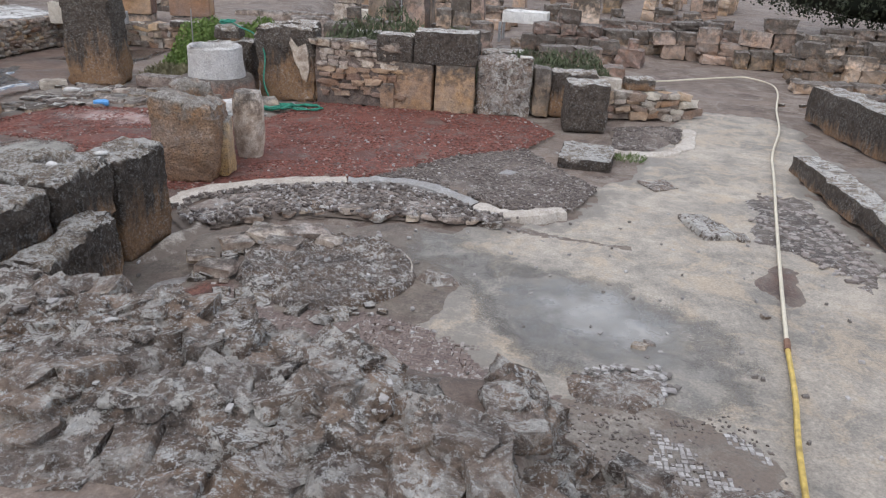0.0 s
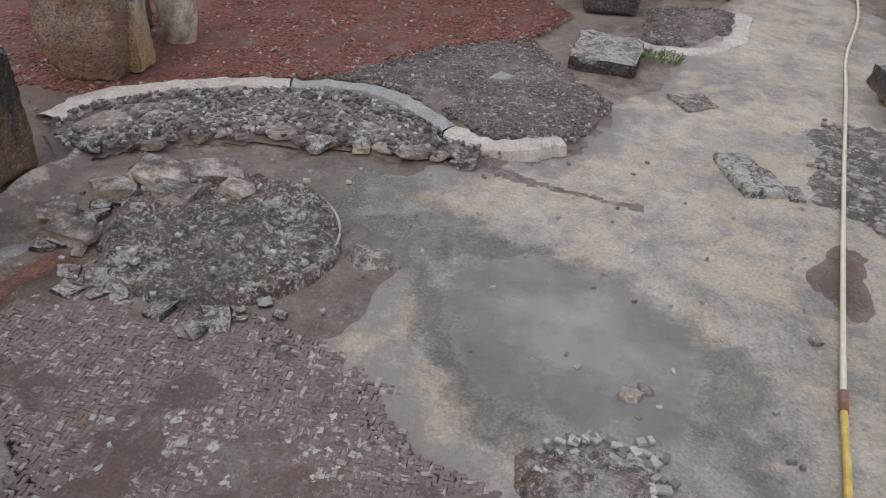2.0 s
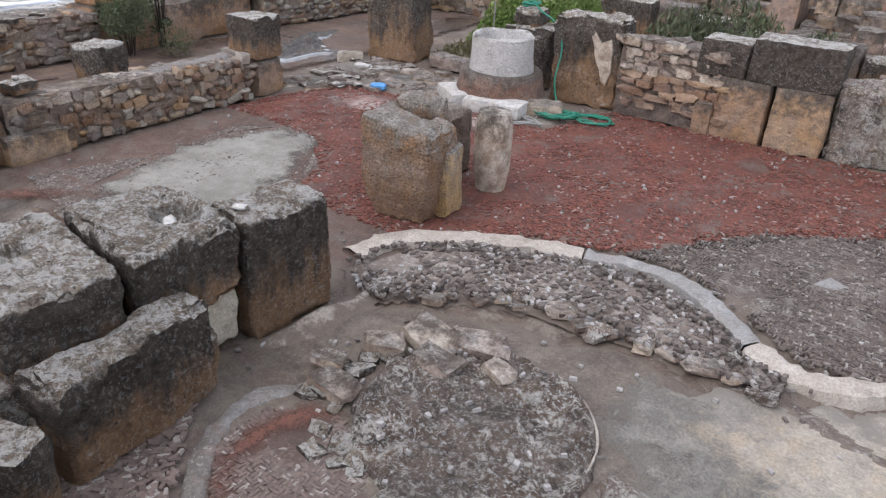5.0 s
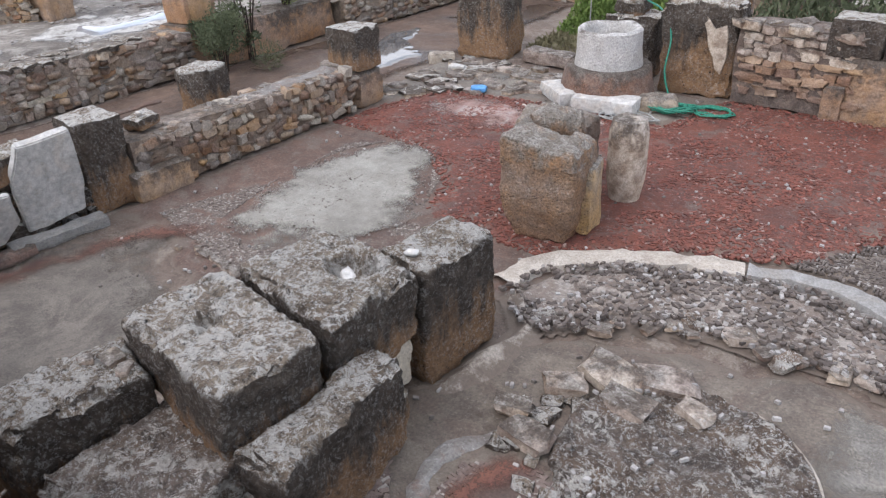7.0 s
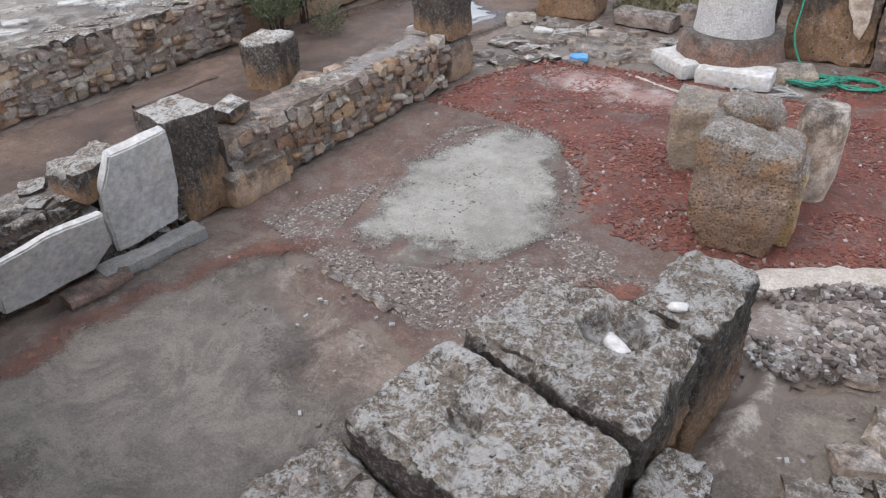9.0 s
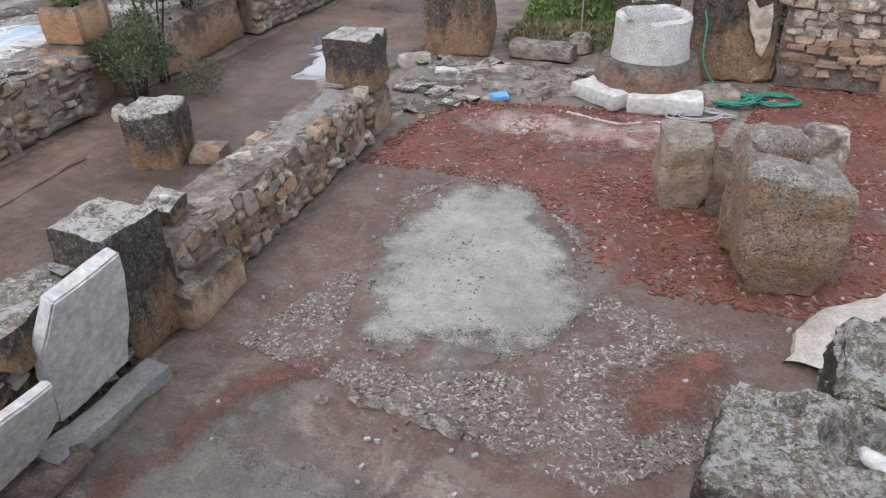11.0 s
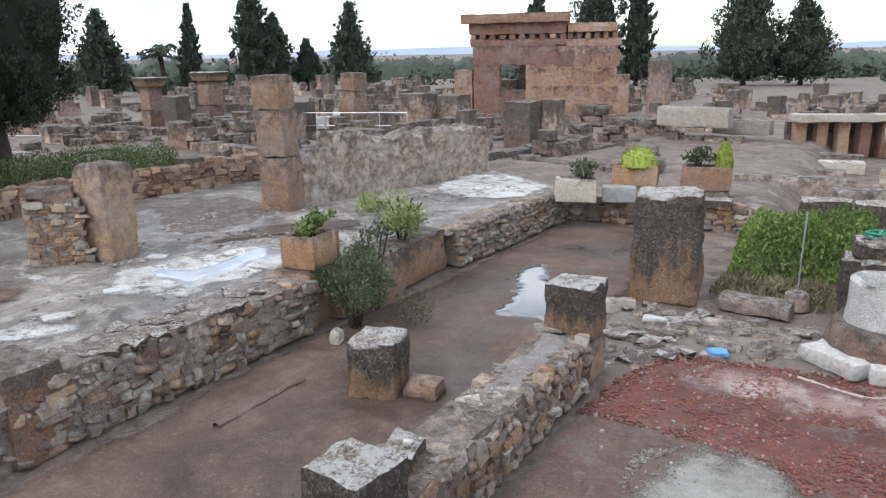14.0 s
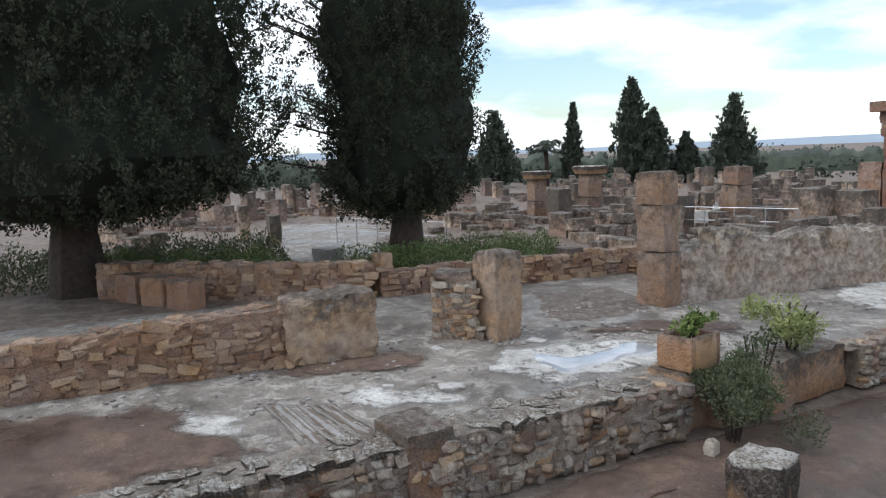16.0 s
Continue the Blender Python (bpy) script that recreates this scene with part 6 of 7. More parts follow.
weeds("grey_weeds", [(-0.3, 13.4), (0.0, 15.0), (2.0, 15.0), (1.6, 13.6)], 0.0, 0.9, 4500, M_BUSH, "low grey green weeds behind the wall", 0.08, 124, 0.14)
weeds("grass", [(1.5, 10.0), (1.6, 10.35), (2.0, 10.3), (1.9, 9.95)], 0.0, 0.07, 260, M_GRASS, "small tuft of grass beside the block", 0.05, 125, 0.1)
weeds("green_weeds", [(-19.8, 8.8), (-17.9, 10.2), (-17.4, 14.0), (-19.5, 15.0), (-21.5, 11.5)], 0.5, 0.95, 24000, M_GRASS, "green weeds under the cypress", 0.045, 126)
weeds("green_weeds", [(-24, -2), (-22.5, 4), (-23.5, 9.5), (-27, 10), (-28, -2)], 0.3, 1.1, 16000, M_BUSH, "dark undergrowth behind the cypress trees", 0.08, 128)
weeds("green_weeds", [(-20.8, 5.2), (-19.6, 6.6), (-19.8, 8.6), (-23, 8.6), (-25, 4)], 0.5, 0.85, 20000, M_GRASS, "green undergrowth beneath the cypress trees", 0.045, 127)

patch("earth_patch", [(-14.0, 2.2), (-13.2, 4.4), (-12.0, 4.6), (-11.0, 4.9), (-10.9, 3.2), (-10.9, 1.6)], 0.612, M_PATH, "wet brown earth over the mosaic terrace", wobble=0.3, cell=0.08, category="earth", wear=0.4, skirt=0.004)
patch("earth_patch", [(-14.0, 6.8), (-13.4, 8.0), (-12.6, 7.6), (-12.9, 6.3), (-13.6, 5.4)], 0.606, M_PATH, "brown earth washed over the mosaic terrace", wobble=0.3, cell=0.08, category="earth", wear=0.4, skirt=0.004)
patch("earth_patch", [(-13.2, 9.4), (-13.0, 11.5), (-12.0, 12.6), (-11.2, 12.0), (-12.4, 10.6)], 0.606, M_PATH, "brown earth strip on the terrace", wobble=0.25, cell=0.08, category="earth", wear=0.4, skirt=0.004)

# ---- terrace ruins ----
col = base_empty("stone_column", -13.62, 12.62, 0.57, 8)
tagged(col, "square column of three stacked stone drums, slightly leaning", "column")
part("lower_block", rough_box(0.62, 0.5, 0.95, 3, 0.03, 0.1, 0.02, 0.03), M_COL, col, "worn lower block")
part("middle_block", rough_box(0.58, 0.48, 0.8, 4, 0.025, 0.08, 0.03, 0.0), M_COL, col, "", pose(-0.02, 0, 0.94))
part("top_block", rough_box(0.56, 0.46, 0.58, 5, 0.025, 0.08, 0.03, 0.0), M_COL, col, "", pose(-0.05, 0, 1.73))
bm = rough_box(0.5, 5.2, 1.16, 131, 0.07, 0.075, 0.03, most=70)
for v in bm.verts:
    k = v.co.z
    v.co += noise.noise_vector(Vector((v.co.x * 5, v.co.y * 5, k * 5))) * 0.05
    v.co.z += step(k, 0.3, 1.0) * (0.32 * noise.noise(Vector((v.co.y * 1.1, 3.1, 0))) + 0.16 * noise.noise(Vector((v.co.y * 4.2, 1.3, 0))))
tagged(ob_of("wall_9", finish(bm, "wall_9"), M_PLASTERWALL, None, pose(-13.05, 15.4, 0.48, 0, 0, -13.5)), "crumbling grey plastered wall along the terrace", "wall", kind="structure")
block("wall_fragment", -13.4, 14.0, 1.35, 0.5, 0.8, 0.5, M_PLASTERWALL, "crumbled raised part of the grey wall", -13, 132, 0.08, "wall")
block("wall_fragment", -12.7, 16.7, 1.4, 0.5, 1.3, 0.3, M_PLASTERWALL, "raised end of the grey wall", -13, 133, 0.07, "wall")
block("stub_pier", -13.45, 9.1, 0.56, 0.5, 0.52, 1.34, M_COL, "upright stone pier with a mossy top", 8, 134, 0.04, "pier")
rubble_wall("wall_10", (-14.05, 8.35), (-13.6, 8.85), 0.42, 0.92, "short rubble wall built against the pier", 0.12, (-1,), True, 135, z0=0.56)
block("mortar_lump", -13.85, 8.6, 1.44, 0.6, 0.42, 0.16, M_FAR, "rough mortar cap on the short wall", 50, 136, 0.05, "wall")
rubble_wall("wall_11", (-14.6, 2.2), (-14.05, 6.3), 0.5, 0.66, "restored rubble wall with flat tile-like stones", 0.19, (-1,), True, 137, h1=0.86, z0=0.56, squash=0.5, core=M_TERRA, meshes=R_ORANGE, flush=0.034)
block("wall_pier", -13.95, 6.6, 0.56, 0.55, 1.25, 0.95, M_COL, "rough eroded pier at the wall's end", -6, 138, 0.09, "pier")
block("wall_pier", -14.7, 2.0, 0.56, 0.5, 0.5, 1.1, M_FAR, "square pier at the terrace edge", -6, 139, 0.05, "pier")
rubble_wall("wall_12", (-21.5, 4.6), (-17.6, 9.0), 0.4, 0.78, "garden wall of reddish brown stone", 0.2, (-1,), True, 140, limit=290, z0=0.5, meshes=R_ORANGE, core=M_TERRA, flush=0.03, squash=0.55, tilt=6)
rubble_wall("wall_13", (-17.5, 9.1), (-16.4, 14.9), 0.4, 0.62, "reddish brown wall along the terrace", 0.2, (-1,), True, 141, limit=290, z0=0.5, meshes=R_ORANGE, core=M_TERRA, flush=0.03, squash=0.55, tilt=6)
block("short_post", -17.9, 9.4, 0.5, 0.36, 0.3, 0.9, M_TERRA, "orange stone post by the tree", 8, 142, 0.02, "post")
block("short_post", -17.9, 8.85, 0.5, 0.4, 0.3, 0.55, M_TERRA, "short orange stone post by the tree", 8, 143, 0.02, "post")
block("wall_pier", -16.8, 13.3, 0.5, 0.5, 0.4, 0.75, M_FAR, "brown pier in the low wall", 8, 144, 0.03, "pier")
block("stone_basin", -22.3, 10.0, 0.42, 0.55, 0.45, 0.62, M_CEMENT, "grey stone basin, wider at its top", 20, 145, 0.02, "basin", taper=-0.25)
for i in range(3):
    block("wall_pier", -20.6 + i * 0.75, 5.1 + i * 0.35, 0.5, 0.62, 0.42, 0.62, M_TERRA, "brown stone block in the garden wall", 30, 146 + i, 0.03, "pier")
for px, py, w in ((-11.85, 7.3, 0.3), (-12.1, 8.15, 0.24), (-12.9, 9.4, 0.25), (-11.5, 7.0, 0.12), (-13.4, 8.0, 0.2), (-12.3, 6.7, 0.14)):
    block("white_fragment", px, py, 0.585, w, w * 0.6, 0.045, M_MARBLE, "thin white marble fragment on the terrace", px * 40, px, 0.012, "stone", "white fragments", cell=0.05)
patch("striped_mosaic", [(-12.7, 5.35), (-12.55, 5.72), (-11.3, 5.58), (-11.3, 5.15)], 0.60, M_CEMENT, "pale striped mosaic panel in the terrace", cell=0.05, wobble=0.04, fade=0.05, relief=0.004, category="mosaic")
for i in range(6):
    curb([(-12.68 + i * 0.22, 5.42), (-12.5 + i * 0.22, 5.6)], 0.03, 0.585, M_PLASTER, "white line in the striped mosaic", 200 + i, 0.02)
patch("far_paving", [(-35, 12.5), (-24.3, 9.2), (-23.2, 12.0), (-33, 16.5)], 0.575, M_PAVE, "pale wet paving of a distant court", cell=0.3, wobble=0.5, category="floor")

# ---- facade ruin ----
FA = pose(-20.3, 31.2, 0.0, 0, 0, 16)


def facade():
    e = new("ruined_facade")
    e.matrix_basis = FA
    tagged(e, "tall pink stone ruin with a doorway and a heavy lintel", "ruin")
    w = 0.6

    def piece(name, x, z, sx, sz, label="", mat=M_PINK, y=0.0, sy=w, amp=0.03):
        x, z, sx, sz = 0.87 * x, 0.86 * z, 0.87 * sx, 0.86 * sz
        part(name, rough_box(sx, sy, sz, x + z, amp, 0.22, 0.03), mat, e, label, pose(x + sx / 2, y, z), False)

    piece("wall_left", 0.45, 0.0, 1.3, 4.0)
    piece("wall_right", 3.0, 0.0, 4.2, 3.95)
    piece("window_sill", 1.7, 0.0, 1.35, 1.9)
    piece("lintel", 0.45, 3.1, 4.0, 0.9, "flat door lintel", y=-0.03)
    piece("upper_wall", 0.3, 3.95, 4.6, 0.36)
    piece("upper_wall", 4.85, 3.9, 2.5, 0.36)
    piece("cornice", -0.1, 5.02, 5.1, 0.45, "heavy projecting cornice", y=-0.12, sy=0.85)
    piece("frieze", 0.25, 4.5, 4.65, 0.56, "plain course under the cornice", y=-0.02)
    piece("cornice", 4.95, 4.55, 2.2, 0.41, "lower broken cornice", y=-0.05, sy=0.7)
    for i in range(10):
        piece("dentil", 0.3 + i * 0.475, 4.28, 0.30, 0.24, amp=0.02)
    for i in range(6):
        piece("dentil", 4.95 + i * 0.4, 4.24, 0.24, 0.33, amp=0.02)
    piece("backing", 0.4, 4.2, 4.5, 0.4, "dark wall behind the holes", M_BACK, 0.15, 0.3)
    piece("backing", 4.9, 4.1, 2.3, 0.5, "dark wall behind the holes", M_BACK, 0.15, 0.3)
    for i in range(16):
        piece("face_stone", 3.1 + (i % 4) * 1.02 + 0.2 * (i // 4 % 2), 0.5 + 0.82 * (i // 4), 0.96, 0.78, y=-0.012, amp=0.02)
    piece("end_pier", 7.1, 0.0, 0.7, 2.6)
    piece("inner_wall", 2.35, 0.0, 0.9, 3.2, "dark inner wall", M_BACK, 1.6, 0.4)
    piece("inner_wall", 1.0, 0.0, 1.3, 2.35, "low inner wall", M_FAR, 1.6, 0.4)
    piece("end_pier", -0.5, 0.0, 0.9, 2.9)


facade()


# ---- scattered ruins ----
UNIT_STONES = []
for i in range(14):
    b_ = rough_box(1.0, 1.0, 1.0, i * 3.7 + 1, 0.09, 0.3, 0.06)
    b_.verts.index_update()
    UNIT_STONES.append(([v.co.copy() for v in b_.verts], [[v.index for v in f.verts] for f in b_.faces]))
    b_.free()


def ruin_wall(x, y, length, h, turn, seed, z=0.0, mat=M_FAR):
    """A broken wall: courses of unequal stones under a ragged top, some stones missing."""
    rw = random.Random(int(abs(seed * 977)) + 5)
    vs, fs = [], []
    zc = 0.0
    while zc < h:
        ch = rw.uniform(0.2, 0.42)
        u = -length / 2 + rw.uniform(-0.1, 0.15)
        while u < length / 2:
            w = rw.uniform(0.22, 0.75)
            top = h * (0.72 + 0.62 * noise.noise(Vector(((u + w / 2) * 0.9, seed * 1.7, 0.5))))
            if zc == 0.0 or zc + 0.5 * ch < top:
                co, po = rw.choice(UNIT_STONES)
                m_ = pose(u + w / 2, rw.uniform(-0.05, 0.05), zc, rw.uniform(-2, 2), rw.uniform(-3, 3), rw.uniform(-6, 6)) @ Matrix.Diagonal((w * 0.98, 0.5 * rw.uniform(0.8, 1.1), ch * rw.uniform(0.94, 1.12), 1))
                k = len(vs)
                vs += [m_ @ c for c in co]
                fs += [[k + i for i in p] for p in po]
            u += w
        zc += ch
    me = bpy.data.meshes.new("ruined_wall")
    me.from_pydata(vs, [], fs)
    o = ob_of("ruined_wall", me, mat, None, pose(x, y, z - 0.03, 0, 0, turn))
    return tagged(o, "low broken wall of brown stone, dark along the top", "wall", "distant ruins")


def ruin_block(x, y, w, h, turn, seed, z=0.0, mat=M_FAR, name="ruined_pier", label="square weathered pier with a dark top"):
    return block(name, x, y, z, w, w * 0.8, h, mat, label, turn, seed, 0.04, "pier", "distant ruins", cell=0.2)


rnd = random.Random(301)
for i in range(330):
    px, py = rnd.uniform(-46, 10), rnd.uniform(19, 46)
    if px < -13:
        py = rnd.uniform(17, 50)
    if (px > -9.5 and py < 31) or (-13.5 < px < -8 and py < 27):
        continue
    if (abs(px + 17.2) < 4.8 and abs(py - 32) < 3.5) or (py < 23 and -14 < px < -6) or (py < 24 and px > -6 and rnd.random() < 0.5):
        continue
    turn = -13 + rnd.choice((0, 90)) + rnd.uniform(-4, 4)
    near = math.hypot(px + 4, py - 5)
    if rnd.random() < 0.55:
        ruin_wall(px, py, rnd.uniform(1.2, 3.8), rnd.uniform(0.45, 1.2) * (1 + 0.012 * near), turn, i)
    else:
        ruin_block(px, py, rnd.uniform(0.4, 0.8), rnd.uniform(0.8, 1.8), turn, i, mat=M_FAR if rnd.random() < 0.7 else M_BACK)
for i in range(46):
    px, py = rnd.uniform(-19.5, -10.5), rnd.uniform(19.0, 29.0)
    if abs(px + 17.2) < 4.8 and py > 28 or (px > -12.5 and py < 20.5):
        continue
    ruin_wall(px, py, rnd.uniform(0.7, 2.4), rnd.uniform(0.5, 1.3), -13 + rnd.choice((0, 90)) + rnd.uniform(-5, 5), 1800 + i, mat=M_FAR if rnd.random() < 0.6 else M_BACK)
for i in range(150):
    px, py = rnd.uniform(-30, -15.5), rnd.uniform(16.5, 40)
    if abs(px + 17.2) < 4.8 and abs(py - 31) < 5:
        continue
    ruin_wall(px, py, rnd.uniform(0.8, 3.0), rnd.uniform(0.4, 1.15), -13 + rnd.choice((0, 90)) + rnd.uniform(-5, 5), 1500 + i)
for i in range(150):
    px, py = rnd.uniform(-46, -22), rnd.uniform(6, 22)
    if -35 < px < -22 and 7 < py < 18:
        continue
    if rnd.random() < 0.6:
        ruin_wall(px, py, rnd.uniform(1.0, 3.0), rnd.uniform(0.6, 1.2), rnd.choice((0, 90)) + 25, 500 + i, 0.3)
    else:
        ruin_block(px, py, rnd.uniform(0.4, 0.7), rnd.uniform(0.9, 1.9), 20, 500 + i, 0.3)
for i, (px, py, w, h) in enumerate(((-24.5, 19.5, 0.7, 2.0), (-18.9, 25.3, 1.1, 1.85), (-17.8, 25.8, 1.0, 1.8), (-13.6, 22.6, 0.9, 1.85), (-12.9, 23.0, 0.6, 1.9), (-3.8, 20.7, 0.42, 1.45), (-2.8, 22.5, 0.5, 1.65), (-2.6, 19.6, 0.62, 1.5), (-1.05, 19.45, 0.36, 1.4), (-1.45, 19.6, 0.5, 1.2), (-12.6, 33.2, 0.8, 2.8), (-30.7, 10.2, 0.5, 1.75), (-28.2, 10.5, 0.5, 1.55), (1.6, 20.4, 0.7, 1.3))):
    ruin_block(px, py, w, h, -8, 700 + i, mat=M_FAR if i % 3 else M_BACK, name="ruined_pier", label="upright square stone pier among the ruins")


def stacked_column(x, y, w, heights, mat, label, cap=False, seed=1, z=0.0):
    e = base_empty("stacked_column", x, y, z, -8)
    tagged(e, label, "column", "distant columns")
    zz, rs_ = -0.03, random.Random(seed)
    for k, h in enumerate(heights):
        part("drum", rough_box(w * rs_.uniform(0.9, 1.05), w * rs_.uniform(0.8, 0.95), h, seed + k, 0.03, 0.14, 0.02), mat, e, "", pose(rs_.uniform(-0.03, 0.03), 0, zz, 0, 0, rs_.uniform(-5, 5)))
        zz += h - 0.005
    if cap:
        part("capital", rough_box(w * 1.25, w * 1.2, 0.35, seed, 0.03, 0.12, 0.03, -0.25), M_DARK, e, "dark worn capital", pose(0, 0, zz - 0.01))
    return e


stacked_column(-4.3, 19.6, 0.62, (0.5, 0.45, 0.5, 0.4, 0.45, 0.5), M_PLASTERWALL, "column of stacked rubble blocks among the ruins", False, 3)
stacked_column(-2.5, 28.9, 0.75, (1.0, 1.1, 1.0, 1.2), M_COL, "tall brown stone column among the ruins", False, 4)
stacked_column(-21.0, 24.3, 0.72, (1.1, 0.9, 0.62), M_COL, "brown square column of stacked blocks", False, 5)
stacked_column(-30.0, 22.8, 0.7, (1.2, 0.95), M_COL, "brown column with a dark worn capital", True, 6)
stacked_column(-28.7, 24.7, 0.8, (1.3, 1.0), M_COL, "thick brown column stump among the ruins", True, 7)
bench = base_empty("stone_bench", -5.75, 27.9, 0.0, 24)
tagged(bench, "long stone slab resting on short brown posts", "bench")
part("slab", rough_box(2.9, 0.7, 0.22, 4, 0.02, 0.2, 0.02), M_PALE, bench, "pale long slab", pose(0, 0, 1.05))
for k in range(5):
    part("post", rough_box(0.32, 0.4, 1.08, k, 0.02, 0.2, 0.02), M_TERRA, bench, "", pose(-1.2 + k * 0.6, 0.05, -0.03))
part("back_wall", rough_box(2.9, 0.2, 1.05, 6, 0.02, 0.3, 0.02), M_DARK, bench, "dark wall behind the posts", pose(0, 0.5, -0.03))
for k, (px, py, w, h, mt) in enumerate(((-5.4, 17.5, 0.8, 0.62, M_DARK), (-4.6, 16.75, 0.7, 0.75, M_DARK), (-3.75, 16.55, 0.6, 0.8, M_BACK), (-3.0, 16.4, 0.8, 0.68, M_DARK), (-2.1, 16.3, 0.9, 0.55, M_DARK), (-1.1, 16.2, 0.8, 0.6, M_BACK), (-0.2, 16.1, 0.9, 0.5, M_DARK), (-4.9, 18.3, 0.9, 0.7, M_PLASTERWALL))):
    block("ashlar_block", px, py, 0.0, w, 0.5, h, mt, "dark weathered block in a low wall behind the weeds", 3, k, 0.03, "stone block", "blocks behind the weeds")
block("pale_wall", -6.2, 19.9, 0.0, 2.3, 0.4, 0.62, M_PLASTERWALL, "low pale wall edge of a paved court", 4, 820, 0.03, "wall")
for k in range(5):
    block("paving_slab", -6.4 + rnd.uniform(-0.6, 0.6), 21.2 + k * 1.2, 0.0, rnd.uniform(1.6, 3.2), 0.55, 0.16 + 0.05 * k, M_PALE if k % 2 else M_PLASTERWALL, "long pale paving slab of the court", rnd.uniform(-4, 10), 830 + k, 0.02, "slab", "court paving slabs", cell=0.2)
table = base_empty("white_table", 0.1, 21.6, 0.0, -6)
tagged(table, "white covered table among the ruins", "table")
part("tabletop", rough_box(1.2, 0.8, 0.3, 3, 0.01, 0.3, 0.02), M_WELL, table, "white cover", pose(0, 0, 0.5))
for sx in (-0.65, 0.65):
    for sy in (-0.35, 0.35):
        part("leg", rough_box(0.08, 0.08, 0.52, 2, 0.003, 0.2, 0.01), M_STEEL, table, "", pose(sx, sy, -0.01))
gate = base_empty("metal_gate", -3.2, 22.8, 0.0, 65)
tagged(gate, "grey metal gate standing among the ruins", "gate")
for k in range(7):
    part("bar", tube([(-0.6 + k * 0.2, 0, 0.15), (-0.6 + k * 0.2, 0, 1.25)], 0.015, 6), M_STEEL, gate)
for zz in (0.15, 0.7, 1.25):
    part("rail", tube([(-0.65, 0, zz), (0.65, 0, zz)], 0.018, 6), M_STEEL, gate)
for px, py, l, h, t in ((-10.9, 23.9, 9.0, 0.95, -66), (-11.0, 20.0, 3.6, 0.75, -12), (-13.5, 24.8, 4.5, 1.3, -12), (-15.5, 28.3, 6.0, 1.5, 16), (-2.0, 24.5, 3.0, 1.0, -8), (3.9, 20.2, 1.0, 1.15, 0), (6.0, 19.6, 3.4, 0.95, -8), (0.6, 15.8, 2.0, 0.8, 4), (1.5, 18.5, 2.4, 1.0, -4), (-1.8, 19.6, 0.7, 1.15, -4), (-16.0, 19.5, 4.0, 1.25, -14), (-18.5, 21.8, 5.0, 1.3, -14), (-20.0, 17.6, 5.0, 1.1, -14), (-22.5, 19.8, 5.0, 1.25, -14)):
    ruin_wall(px, py, l, h, t, px + py, mat=M_FAR)
ruin_wall(-8.4, 27.2, 2.2, 0.68, -8, 813)
block("pale_block", -8.4, 27.1, 0.66, 1.7, 0.45, 0.45, M_PALE, "long pale block on a dark wall", -8, 814, 0.02)
block("pale_block", -9.7, 26.5, 0.9, 2.2, 0.5, 0.6, M_PALE, "long pale block on a dark wall", -8, 811, 0.02)
ruin_wall(-9.7, 26.6, 2.6, 0.95, -8, 812)
for px, py in ((-22.6, 23.4), (-24.6, 25.5)):
    block("white_sheet_cover", px, py, 0.6, 2.6, 1.6, 0.55, M_MARBLE, "white covered mosaic table among the ruins", 20, px, 0.015, "cover", cell=0.3)

# ---- east side ruins ----
block("low_wall", 3.98, 8.2, 0.0, 0.36, 4.0, 0.26, M_RUBGREY, "long low dark wall edge", 2.5, 151, 0.04, "wall", cell=0.14)
block("dark_block", 4.3, 6.1, 0.0, 0.5, 0.6, 0.88, M_RUBGREY, "upright dark block at the low wall", 10, 152, 0.04)
block("dark_block", 5.3, 12.1, 0.0, 0.5, 2.6, 0.62, M_RUBGREY, "long dark weathered block", 8, 153, 0.05, cell=0.14)
patch("pavement", [(4.3, 6.6), (4.3, 10.2), (6.5, 11.0), (8, 7)], 0.10, M_GREYFLOOR, "grey mortar floor east of the low wall")
patch("puddle", [(4.6, 8.0), (4.8, 8.8), (6.5, 8.8), (6.5, 7.8)], 0.128, M_FILM, "damp film on the grey floor", relief=0.0, category="puddle", kind="", fade=0.2, skirt=0.03)
for i, (px, py, l, h, t) in enumerate(((7.6, 14.2, 3.2, 0.4, 8), (7.2, 12.2, 2.4, 0.32, 12), (6.9, 16.4, 2.6, 0.4, 0), (8.6, 17.6, 3.4, 0.5, -6), (9.2, 11.4, 2.5, 0.4, 90), (8.2, 9.6, 2.0, 0.3, 10), (4.0, 22.5, 3.0, 0.9, 0), (9.5, 21.0, 4.0, 1.0, -4))):
    ruin_wall(px, py, l, h, t, 900 + i)
block("pale_block", 7.0, 18.6, 0.0, 0.9, 0.6, 0.75, M_TERRA, "square brown block beside the road", 4, 154, 0.02)
rnd = random.Random(402)
for i in range(34):
    px, py = rnd.uniform(-4.5, 9.0), rnd.uniform(17.6, 30)
    if math.hypot(px + 3.2, py - 22.8) < 1.6 or math.hypot(px - 0.1, py - 21.6) < 1.6 or (2.5 < px < 6.5 and py < 19) or (py < 19 and px < -3):
        continue
    ruin_wall(px, py, rnd.uniform(0.9, 3.0), rnd.uniform(0.45, 1.0), rnd.choice((0, 90)) + rnd.uniform(-8, 8), 2000 + i, mat=M_BACK if rnd.random() < 0.6 else M_FAR)
rnd = random.Random(401)
for i in range(30):
    s = rnd.uniform(0.06, 0.2)
    tagged(put_rock(R_GREY, rnd, None, rnd.uniform(4.6, 9), rnd.uniform(9.5, 18), 0.04, s * 1.4, s, s * 0.7, name="loose_stone"), "loose grey stone among the ruins", "stone", "scattered stones")


